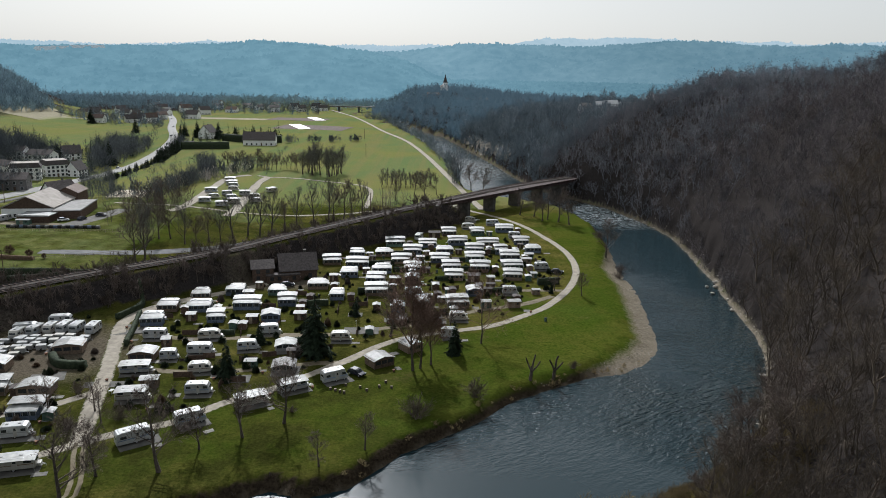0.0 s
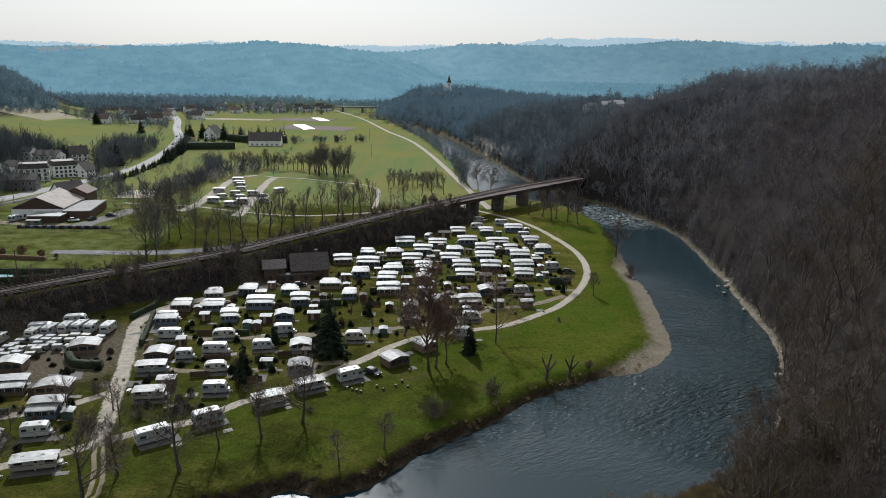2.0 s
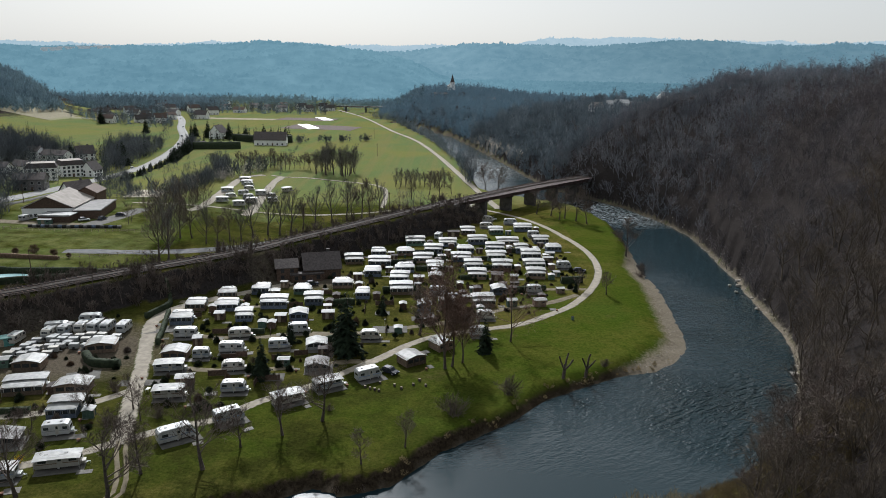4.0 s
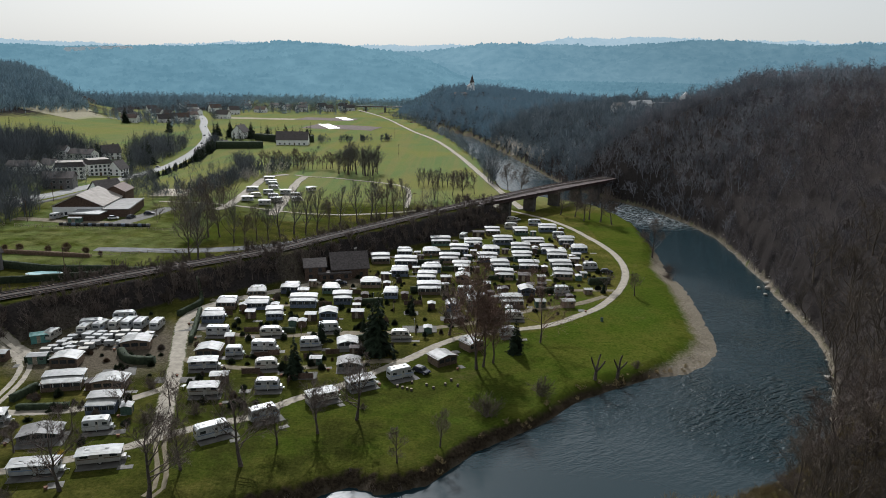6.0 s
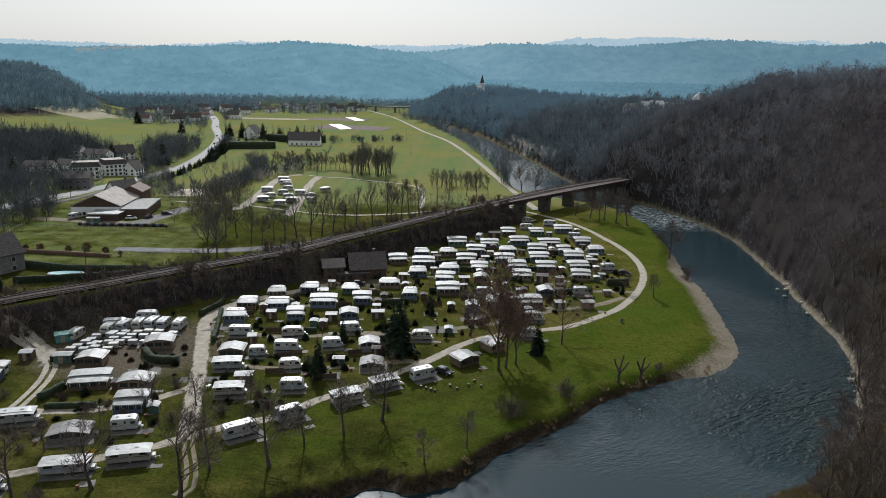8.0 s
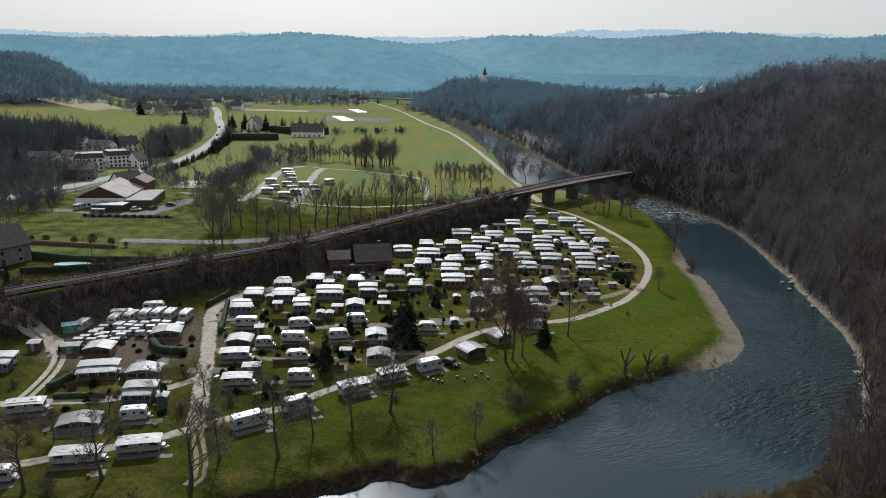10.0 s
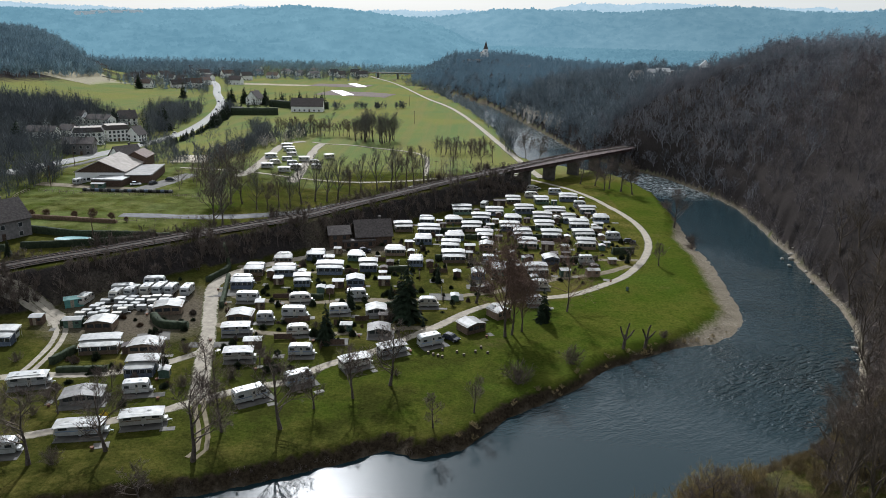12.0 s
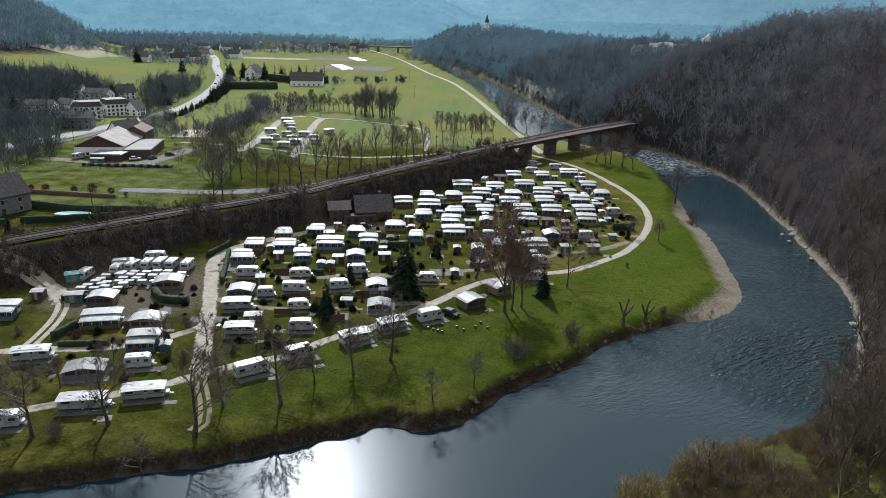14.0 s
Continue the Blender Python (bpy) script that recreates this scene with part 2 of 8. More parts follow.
ROOFDARK = material("dark_roof_tiles", (0.055, 0.048, 0.047), (0.105, 0.092, 0.088), 1.6, 0.75, bump=0.4, bump_scale=5, vary=0.3)
ROOFBROWN = material("brown_roof_tiles", (0.09, 0.06, 0.05), (0.15, 0.11, 0.09), 1.6, 0.7, bump=0.4, bump_scale=5, vary=0.3)
ROOFGREY = material("grey_fibre_cement_roof", (0.20, 0.195, 0.19), (0.28, 0.275, 0.265), 0.5, 0.75, bump=0.2, bump_scale=3, stain=(0.15, 0.14, 0.13), stain_scale=0.15)
ROOFPALE = material("pale_fibre_cement_roof", (0.27, 0.245, 0.22), (0.36, 0.33, 0.30), 0.5, 0.8, bump=0.2, bump_scale=3, stain=(0.2, 0.18, 0.16), stain_scale=0.15)
CARPAINT = material("dark_blue_car_paint", (0.012, 0.016, 0.03), (0.02, 0.025, 0.04), 2, 0.25, vary=0.3)
CARWHITE = material("white_car_paint", (0.7, 0.7, 0.7), (0.76, 0.76, 0.76), 2, 0.25)
FOIL = material("white_crop_fleece", (0.68, 0.68, 0.68), (0.8, 0.8, 0.8), 0.4, 0.5)
PLOUGH = material("ploughed_soil", (0.085, 0.066, 0.058), (0.135, 0.108, 0.094), 0.6, 0.95, bump=0.5, bump_scale=3)
PALEFIELD = material("stubble_soil", (0.20, 0.17, 0.12), (0.30, 0.265, 0.195), 0.3, 0.95, stain=(0.15, 0.14, 0.07), stain_scale=0.2)
SANDYGROUND = material("pale_riding_sand", (0.34, 0.31, 0.25), (0.44, 0.40, 0.33), 0.5, 0.95, stain=(0.28, 0.25, 0.2), stain_scale=0.2)
TEAL = material("teal_tarpaulin", (0.05, 0.17, 0.16), (0.09, 0.24, 0.22), 1.5, 0.5)
POOLWATER = material("covered_pool_water", (0.25, 0.42, 0.44), (0.36, 0.52, 0.53), 1, 0.1)
ROCK = material("pale_river_stone", (0.15, 0.135, 0.115), (0.34, 0.31, 0.27), 0.9, 0.85, bump=0.5, bump_scale=4, vary=0.25, island=True)
DRYREED = material("dry_bank_grass", (0.20, 0.16, 0.085), (0.36, 0.29, 0.16), 0.6, 0.95, vary=0.3, island=True)
LEDGEGRASS = material("dry_ledge_grass", (0.105, 0.082, 0.042), (0.215, 0.170, 0.090), 0.5, 0.95, vary=0.3, island=True)
YELLOWBLOOM = material("yellow_forsythia_bloom", (0.42, 0.30, 0.03), (0.55, 0.42, 0.05), 2, 0.8)

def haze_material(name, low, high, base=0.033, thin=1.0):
    """A far wooded slope with the valley's blue haze painted in as glow."""
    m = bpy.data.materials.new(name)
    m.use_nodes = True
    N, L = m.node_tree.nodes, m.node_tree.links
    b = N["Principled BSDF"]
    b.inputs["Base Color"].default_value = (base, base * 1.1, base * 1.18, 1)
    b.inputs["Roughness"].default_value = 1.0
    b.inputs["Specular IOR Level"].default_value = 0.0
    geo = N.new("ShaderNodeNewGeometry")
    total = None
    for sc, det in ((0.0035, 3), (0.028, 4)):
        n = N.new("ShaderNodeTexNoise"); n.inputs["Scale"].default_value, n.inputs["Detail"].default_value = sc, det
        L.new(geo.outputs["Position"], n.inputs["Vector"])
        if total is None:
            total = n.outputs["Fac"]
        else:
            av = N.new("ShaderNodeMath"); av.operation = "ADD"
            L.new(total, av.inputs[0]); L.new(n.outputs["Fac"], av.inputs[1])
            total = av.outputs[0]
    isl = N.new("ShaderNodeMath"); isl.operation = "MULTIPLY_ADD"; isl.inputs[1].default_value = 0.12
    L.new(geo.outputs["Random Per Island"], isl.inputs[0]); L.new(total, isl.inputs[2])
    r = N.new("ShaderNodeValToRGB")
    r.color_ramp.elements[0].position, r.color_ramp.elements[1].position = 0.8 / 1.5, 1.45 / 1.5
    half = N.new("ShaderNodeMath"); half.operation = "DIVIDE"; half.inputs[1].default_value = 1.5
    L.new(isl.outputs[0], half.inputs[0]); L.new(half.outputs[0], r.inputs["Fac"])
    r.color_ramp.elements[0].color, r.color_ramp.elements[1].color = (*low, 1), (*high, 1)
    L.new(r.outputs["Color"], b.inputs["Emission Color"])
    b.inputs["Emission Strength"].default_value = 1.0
    if thin < 1.0:          # the painted haze glow dims towards the east
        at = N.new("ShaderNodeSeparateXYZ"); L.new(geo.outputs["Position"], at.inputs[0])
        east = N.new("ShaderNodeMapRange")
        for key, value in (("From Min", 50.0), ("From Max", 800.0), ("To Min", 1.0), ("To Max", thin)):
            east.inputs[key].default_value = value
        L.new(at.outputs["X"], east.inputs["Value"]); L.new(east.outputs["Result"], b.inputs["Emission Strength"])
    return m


# no emission here; the slope's blue haze is put into the bark colour
WESTMIST = material("haze_blue_slope_branches", (0.150, 0.218, 0.260), (0.280, 0.372, 0.415), 0.05, 0.9, detail=3, vary=0.3, island=True, stain=(0.10, 0.14, 0.165), stain_scale=0.012, amount=0.6)
# mist painted as a faint glow on the branches
MISTWOODS = haze_material("mist_glow_far_branches", (0.016, 0.034, 0.045), (0.038, 0.068, 0.084), 0.12)

# ---------------------------------------------------------------- the plan: river, railway, roads
RAIL = [(-330, -20), (-230, 52), (-165, 122), (-131, 165.5), (-115, 181), (-99, 197.6), (-86.4, 209), (-69.4, 226.4), (-58.3, 243), (-41, 267.8), (-20.4, 297.5), (-3.3, 319.7)]
RAIL_END = (84, 418)
RAIL_Z = 9.0
WATER_Z = -2.4
LEFT_BANK = [(-700, -160), (-300, 10), (-150, 62), (-100, 80), (-73.7, 88.1), (-64.2, 91.5), (-54.8, 94.1), (-44.6, 99.1), (-36.2, 103.4), (-28.3, 108.3), (-23.3, 106),
             (-15.7, 109.2), (-7.4, 120.9), (2.2, 128.8), (7.2, 133.3), (13.6, 141.8), (20.7, 147.3), (32.6, 155.5), (42.5, 158.4), (47.9, 163.1), (52.5, 168.6)]
LEFT_BANK_UP = [(56.3, 176.3), (57.7, 184.5), (59.5, 198), (61.3, 210.8), (63, 226), (62.6, 248.4), (65, 268.3), (67, 290), (68.7, 324.1), (66.5, 343), (60, 368), (42, 388), (22, 400),
                (13, 425), (10, 470), (3.6, 556), (-19.6, 711), (-63.6, 909), (-117, 1024), (-174, 1145), (-260, 1300)]
RIGHT_BANK = [(-235, 1310), (-150, 1150), (-98, 1020), (-54, 916), (-2.2, 778), (19, 655), (37, 544), (45, 485), (54, 430), (70, 398), (84, 372), (89.2, 352), (94.2, 333), (97.4, 304.5),
              (95.1, 275.4), (92.6, 255), (91.3, 237), (88.4, 221.5), (85.8, 200), (84.1, 186.5), (81.2, 174.4), (77.2, 163.6), (71.5, 150.8), (62, 132)]
RIGHT_BANK_DOWN = [(46.9, 116), (40.8, 111), (34.9, 108), (28.7, 103.5), (23.3, 100.8), (15.8, 95.9), (8.1, 90.9), (-2, 84), (-30, 66), (-90, 40), (-300, -40), (-700, -220)]


def seg_dist(X, Y, line):
    """Distance of every point to a polyline."""
    best = np.full(X.shape, 1e9)
    for (ax, ay), (bx, by) in zip(line, line[1:]):
        dx, dy = bx - ax, by - ay
        k = np.clip(((X - ax) * dx + (Y - ay) * dy) / (dx * dx + dy * dy), 0, 1)
        best = np.minimum(best, np.hypot(X - ax - k * dx, Y - ay - k * dy))
    return best


def inside(X, Y, ring):
    res = np.zeros(X.shape, bool)
    for (ax, ay), (bx, by) in zip(ring, ring[1:] + ring[:1]):
        if ay == by:
            continue
        res ^= ((ay > Y) != (by > Y)) & (X < (bx - ax) * (Y - ay) / (by - ay) + ax)
    return res


def wob(X, Y, f, seed):
    """Cheap smooth waves in place of noise, -1 to 1."""
    a = np.sin(X * f * 1.0 + seed) * np.cos(Y * f * 1.27 - seed * 1.7) + 0.6 * np.sin((X * 0.8 + Y * 0.6) * f * 2.1 + seed * 2.3) + 0.4 * np.cos((X * 0.5 - Y * 0.9) * f * 3.7 + seed)
    return a / 2.0


RIVER = LEFT_BANK + LEFT_BANK_UP + RIGHT_BANK + RIGHT_BANK_DOWN
BANK_LINE = LEFT_BANK + LEFT_BANK_UP
EAST_LINE = RIGHT_BANK + RIGHT_BANK_DOWN
_ey = np.array([p[1] for p in EAST_LINE[::-1]], float)
_ex = np.array([p[0] for p in EAST_LINE[::-1]], float)


def east_of(X, Y):
    return X > np.interp(Y, _ey, _ex)


def land(X, Y):
    """Height of the land, and the masks: woodland floor, bare gravel or soil, sunburnt meadow."""
    X, Y = np.asarray(X, float), np.asarray(Y, float)
    z = 4.8 * ss((-X - 60) / 72) * (1 - 0.5 * ss((Y - 300) / 180)) * ss((Y - 156) / 48) + 2.4 * ss((Y - 420) / 600)
    bearing = np.degrees(np.arctan2(-(X + 14), np.maximum(Y, 1)))
    brow = np.maximum(720, 720 + 95 * (bearing - 26.5))
    west = 50 * ss((-X - 234 - 0.25 * (Y - 540)) / 340) * ss((Y - 180) / 120) * (1 - ss((Y - brow) / 180))
    z = z + west + 0.12 * wob(X, Y, 0.11, 1.0)
    dw = seg_dist(X, Y, BANK_LINE)
    de = seg_dist(X, Y, EAST_LINE)
    wet = inside(X, Y, RIVER)
    east = east_of(X, Y) & ~wet
    wobble = 1.2 * wob(X, Y, 0.35, 3.0) + 0.7 * wob(X, Y, 0.9, 5.0)
    # eastern hillside
    top = 67.5 - 34 * ss((Y - 389) / 82) - 9 * ss((Y - 560) / 260) - 14 * ss((-X - 0.03 * Y - 4) / 46) * ss((Y - 700) / 100) + 9 * np.exp(-((X - 1) ** 2 + (Y - 1085) ** 2) / 70.0 ** 2) + 8.5 * np.exp(-((X - 142) / 48.0) ** 2 - ((Y - 600) / 42.0) ** 2) + 2.5 * wob(X, Y, 0.02, 2.0)
    near = 1 - (1 - ss((X - 40) / 60)) * (1 - ss((Y - 120) / 90))
    hill = top * (1 - np.exp(-de / 31)) * near * (1 - 0.95 * ss((-X - 0.055 * Y - 4) / 45) * ss((Y - 930) / 70)) * (1 - 0.45 * ss((de - 170) / 160)) + 2.5 * wob(X, Y, 0.06, 4.0) * ss(de / 30) * near * (1 - 0.93 * ss((-X - 0.055 * Y - 4) / 45) * ss((Y - 930) / 70)) + 1.2 * ss(de / 6)
    hill = hill + 6 * ss((de - 55) / 70) * (1 - ss((Y - 400) / 60)) * near
    hill = -2.5 * np.log(np.exp(-hill / 2.5) + np.exp(-(61.5 + 8.5 * ss((X - 0.54 * Y + 4) / 20)) / 2.5))
    hill = hill * (1 - 0.95 * ss((Y - 1180) / 200)) + 10 * ss(-(Y - 60) / 160)
    z = np.where(east, hill, z)
    # banks
    spit = ss((X - 30) / 14) * ss((Y - 128) / 18) * (1 - ss((Y - 240) / 50))
    w = 3.0 + 9.5 * spit - 0.9 * ss((10 - X) / 10) * (Y < 130) + 1.5 * ss((Y - 240) / 40)
    w = np.where(east, 5.0, w)
    d = np.where(east, de, dw)
    rise = ss((d + wobble * ss(d / 2)) / w)
    zz = np.where(wet, WATER_Z - 0.3 - 1.8 * ss(np.minimum(dw, de) / 7), (WATER_Z - 0.04) + (z - WATER_Z + 0.04) * rise)
    # railway embankment
    dr = seg_dist(X, Y, RAIL)
    bank = RAIL_Z - 0.5 - np.maximum(dr - 4.9, 0) * (1.12 + 0.75 * ss((Y - 195) / 20) * (1 - ss((Y - 262) / 25))) + 0.35 * wob(X, Y, 0.5, 7.0) * ss((dr - 5) / 3)
    zz = np.where(wet, zz, np.maximum(zz, bank))
    brush = ((bank > z + 0.3) & (dr > 4.8)).astype(float)
    forest = np.maximum(east * (1 - ss((-X - 0.055 * Y - 4) / 45) * ss((Y - 930) / 70)) * ss((de - 0.3) / 1.4) * np.where((Y < 125) & (X < 50), 0.38, 1.0), 0.85 * brush)
    forest = np.maximum(forest, ss((-X - 400 - 9 * wob(X, Y, 0.03, 2.0)) / 12) * ss((Y - 480) / 60) * (Y < brow + 15))
    forest = np.maximum(forest, ss((Y - 1000) / 40) * ss((-X - 0.31 * Y + 20) / 30))
    soil = np.clip(1 - (d + 0.6 * wobble) / np.where(east, 1.9, 2.4 + 6.7 * spit - 0.9 * ss((10 - X) / 10) * (Y < 130)), 0, 1) * ~wet * 1.6
    soil = np.maximum(soil, np.clip((2.3 - d - 0.35 * wobble) / 0.7, 0, 1) * ss((10 - X) / 10) * (Y < 130) * ~east)
    soil = np.where(wet, 1.0, np.clip(soil, 0, 1))
    yard = 1.25 - 0.55 * np.hypot((X + 95) / 15, (Y - 160) / 13)
    yard = np.maximum(yard, 1.2 - 0.6 * np.hypot((X + 52) / 14, (Y - 222) / 7))
    soil = np.maximum(soil, np.clip(yard, 0, 0.95))
    camp = ss((X + 100) / 10) * (1 - ss((X - 34) / 8)) * ss((Y - 118 - 0.75 * (X + 60)) / 14) * (1 - ss((Y - 300) / 30))
    meadow = 0.12 * camp + np.clip(ss((Y - 330) / 60) + 0.5 * ss((-X - 60) / 30) * ss((Y - 290) / 30), 0, 1)
    meadow = np.maximum(meadow, 0.42 * ss((-X - 105) / 8) * ss((Y - 205) / 8) * (dr > 17))
    mud = np.where(wet, 0.6, np.clip(1 - spit * 1.4, 0, 1) * (1 - 0.55 * east)) * np.where(yard < 0.4, 1, 0.55)
    return zz, forest, soil, meadow, mud


def lush(X, Y):
    """The river meadow outside the ring road: long fresh grass."""
    ring_y = np.interp(X, [-120, -60, -10, 13, 30, 44, 46.4], [88, 121, 172, 184, 201, 232, 262])
    out = np.where(X < 44, ss((ring_y - Y + 1) / 6), 1.0) * ss((X + 125) / 40)
    out = np.maximum(out, 0.9 * ss((-X - 100) / 8) * ss((Y - 205) / 10))
    return out * (1 - ss((X - 66) / 4)) * (1 - ss((Y - 335) / 20)) * ss((Y - 100) / 20)


def ground_z(x, y):
    return float(land(np.array([x]), np.array([y]))[0][0])

# ---------------------------------------------------------------- ground sheet
def spread(a, b, step, low, high, grow=1.16):
    """Coordinates: even from a to b, then wider and wider out to low and high."""
    mid = list(np.arange(a, b + step / 2, step))
    out, s = [], step
    p = a
    while p > low:
        s *= grow; p -= s; out.append(p)
    head = out[::-1]
    out, s, p = [], step, mid[-1]
    while p < high:
        s *= grow; p += s; out.append(p)
    return np.array(head + mid + out)


gx = spread(-150, 118, 1.25, -4600, 4600)
gy = spread(72, 430, 1.4, -1500, 4900, 1.1)
GX, GY = np.meshgrid(gx, gy)
gz, forest_m, soil_m, meadow_m, mud_m = land(GX, GY)
nx, ny = len(gx), len(gy)
gi = np.arange(nx * ny).reshape(ny, nx)
quads = np.stack([gi[:-1, :-1], gi[:-1, 1:], gi[1:, 1:], gi[1:, :-1]], -1).reshape(-1, 4)
me = mesh_from("ground", np.stack([GX, GY, gz], -1).reshape(-1, 3), quads)
shade_smooth(me)
cover = me.color_attributes.new("cover", "FLOAT_COLOR", "POINT")
cover.data.foreach_set("color", np.stack([forest_m, soil_m, meadow_m, mud_m], -1).astype(np.float32).ravel())

fresh = me.color_attributes.new("fresh", "FLOAT_COLOR", "POINT")
lush_m = lush(GX, GY).ravel()
fresh.data.foreach_set("color", np.stack([lush_m, lush_m, lush_m, np.ones_like(lush_m)], -1).astype(np.float32).ravel())


def ground_material():
    m = bpy.data.materials.new("valley_ground")
    m.use_nodes = True
    N, L = m.node_tree.nodes, m.node_tree.links
    bsdf = N["Principled BSDF"]
    geo = N.new("ShaderNodeNewGeometry")
    att = N.new("ShaderNodeAttribute"); att.attribute_name = "cover"
    sep = N.new("ShaderNodeSeparateColor"); L.new(att.outputs["Color"], sep.inputs["Color"])

    def noise_at(scale, detail=6, rough=0.55):
        n = N.new("ShaderNodeTexNoise")
        n.inputs["Scale"].default_value, n.inputs["Detail"].default_value, n.inputs["Roughness"].default_value = scale, detail, rough
        L.new(geo.outputs["Position"], n.inputs["Vector"])
        return n.outputs["Fac"]

    def ramp(fac, a, b, lo=0.35, hi=0.65):
        r = N.new("ShaderNodeValToRGB")
        r.color_ramp.elements[0].position, r.color_ramp.elements[1].position = lo, hi
        r.color_ramp.elements[0].color, r.color_ramp.elements[1].color = (*a, 1), (*b, 1)
        L.new(fac, r.inputs["Fac"])
        return r.outputs["Color"]

    def mix(fac, a, b):
        x = N.new("ShaderNodeMix"); x.data_type = "RGBA"
        L.new(fac, x.inputs["Factor"]); L.new(a, x.inputs["A"]); L.new(b, x.inputs["B"])
        return x.outputs["Result"]

    def edge(fac, noise_fac, width=0.25):
        """A mask with a ragged border."""
        add = N.new("ShaderNodeMath"); add.operation = "ADD"
        L.new(fac, add.inputs[0]); L.new(noise_fac, add.inputs[1])
        mr = N.new("ShaderNodeMapRange")
        mr.inputs["From Min"].default_value, mr.inputs["From Max"].default_value = 1.0 - width, 1.0 + width
        L.new(add.outputs[0], mr.inputs["Value"])
        return mr.outputs["Result"]

    fine, mid, wide = noise_at(1.6, 8, 0.7), noise_at(0.16, 6), ramp(noise_at(0.016, 5), (0, 0, 0), (1, 1, 1), 0.4, 0.6)
    lawn = mix(mid, ramp(fine, (0.026, 0.036, 0.006), (0.056, 0.066, 0.011)), ramp(fine, (0.042, 0.047, 0.008), (0.080, 0.080, 0.016)))
    dry = ramp(noise_at(0.07, 7, 0.65), (0.0, 0.0, 0.0), (1, 1, 1), 0.40, 0.62)
    lawn = mix(dry, lawn, ramp(fine, (0.076, 0.068, 0.017), (0.145, 0.120, 0.036)))
    tufts = ramp(noise_at(0.55, 7, 0.72), (0, 0, 0), (0.75, 0.75, 0.75), 0.48, 0.64)
    lawn = mix(tufts, lawn, ramp(fine, (0.022, 0.031, 0.006), (0.052, 0.060, 0.011)))
    grown = N.new("ShaderNodeAttribute"); grown.attribute_name = "fresh"
    grass = mix(mid, ramp(fine, (0.022, 0.041, 0.005), (0.048, 0.073, 0.009)), ramp(fine, (0.036, 0.053, 0.006), (0.070, 0.089, 0.012)))
    grass = mix(dry, grass, ramp(fine, (0.050, 0.057, 0.009), (0.090, 0.093, 0.018)))
    grass = mix(tufts, grass, ramp(fine, (0.019, 0.035, 0.004), (0.042, 0.062, 0.008)))
    lawn = mix(edge(grown.outputs["Fac"], mid, 0.4), lawn, grass)
    worn = ramp(noise_at(0.045, 8, 0.7), (0, 0, 0), (0.85, 0.85, 0.85), 0.60, 0.70)
    lawn = mix(worn, lawn, ramp(fine, (0.070, 0.058, 0.022), (0.135, 0.108, 0.048)))
    moss = ramp(noise_at(0.028, 6, 0.6), (0, 0, 0), (0.7, 0.7, 0.7), 0.52, 0.62)
    lawn = mix(moss, lawn, ramp(fine, (0.030, 0.050, 0.007), (0.056, 0.086, 0.012)))
    # darker olive patches: tree shade put into the lawn's base colour
    shade_patch = ramp(noise_at(0.11, 8, 0.72), (0.3, 0.3, 0.3), (0.95, 0.95, 0.95), 0.42, 0.58)
    at = N.new("ShaderNodeSeparateXYZ"); L.new(geo.outputs["Position"], at.inputs[0])
    east_fade = N.new("ShaderNodeMapRange")          # the painted shade thins out towards the meadow's eastern point
    for key, value in (("From Min", -25.0), ("From Max", 15.0), ("To Min", 1.0), ("To Max", 0.15)):
        east_fade.inputs[key].default_value = value
    L.new(at.outputs["X"], east_fade.inputs["Value"])
    # wet: how much of that painted shade a spot takes
    wet = N.new("ShaderNodeMath"); wet.operation = "MULTIPLY"
    L.new(shade_patch, wet.inputs[0]); L.new(east_fade.outputs["Result"], wet.inputs[1])
    lawn = mix(wet.outputs[0], lawn, ramp(fine, (0.017, 0.0205, 0.005), (0.037, 0.0395, 0.0095)))
    field = mix(wide, ramp(fine, (0.086, 0.120, 0.046), (0.132, 0.168, 0.070)), ramp(fine, (0.118, 0.128, 0.040), (0.174, 0.176, 0.062)))
    turn = N.new("ShaderNodeMapping"); turn.inputs["Scale"].default_value = (0.16, 0.006, 0.1); turn.inputs["Rotation"].default_value = (0, 0, -0.25)
    L.new(geo.outputs["Position"], turn.inputs["Vector"])
    mown = N.new("ShaderNodeTexNoise"); mown.inputs["Scale"].default_value, mown.inputs["Detail"].default_value = 1.0, 3
    L.new(turn.outputs[0], mown.inputs["Vector"])
    field = mix(ramp(mown.outputs["Fac"], (0, 0, 0), (0.55, 0.55, 0.55), 0.42, 0.62), field, ramp(fine, (0.135, 0.122, 0.050), (0.195, 0.175, 0.078)))
    litter = mix(mid, ramp(fine, (0.014, 0.0125, 0.0125), (0.036, 0.032, 0.031)), ramp(fine, (0.024, 0.021, 0.020), (0.056, 0.049, 0.046)))
    gravel = mix(mid, ramp(noise_at(2.6, 6, 0.8), (0.055, 0.047, 0.032), (0.19, 0.165, 0.13)), ramp(fine, (0.10, 0.082, 0.055), (0.26, 0.23, 0.185)))
    mudcol = ramp(fine, (0.014, 0.011, 0.008), (0.046, 0.036, 0.024))
    gravel = mix(att.outputs["Alpha"], gravel, mudcol)
    col = mix(edge(sep.outputs["Blue"], mid), lawn, field)
    col = mix(edge(sep.outputs["Red"], mid), col, litter)
    col = mix(edge(sep.outputs["Green"], fine), col, gravel)
    L.new(col, bsdf.inputs["Base Color"])
    bsdf.inputs["Roughness"].default_value = 0.95
    bsdf.inputs["Specular IOR Level"].default_value = 0.0
    bp = N.new("ShaderNodeBump"); bp.inputs["Strength"].default_value, bp.inputs["Distance"].default_value = 0.8, 0.25
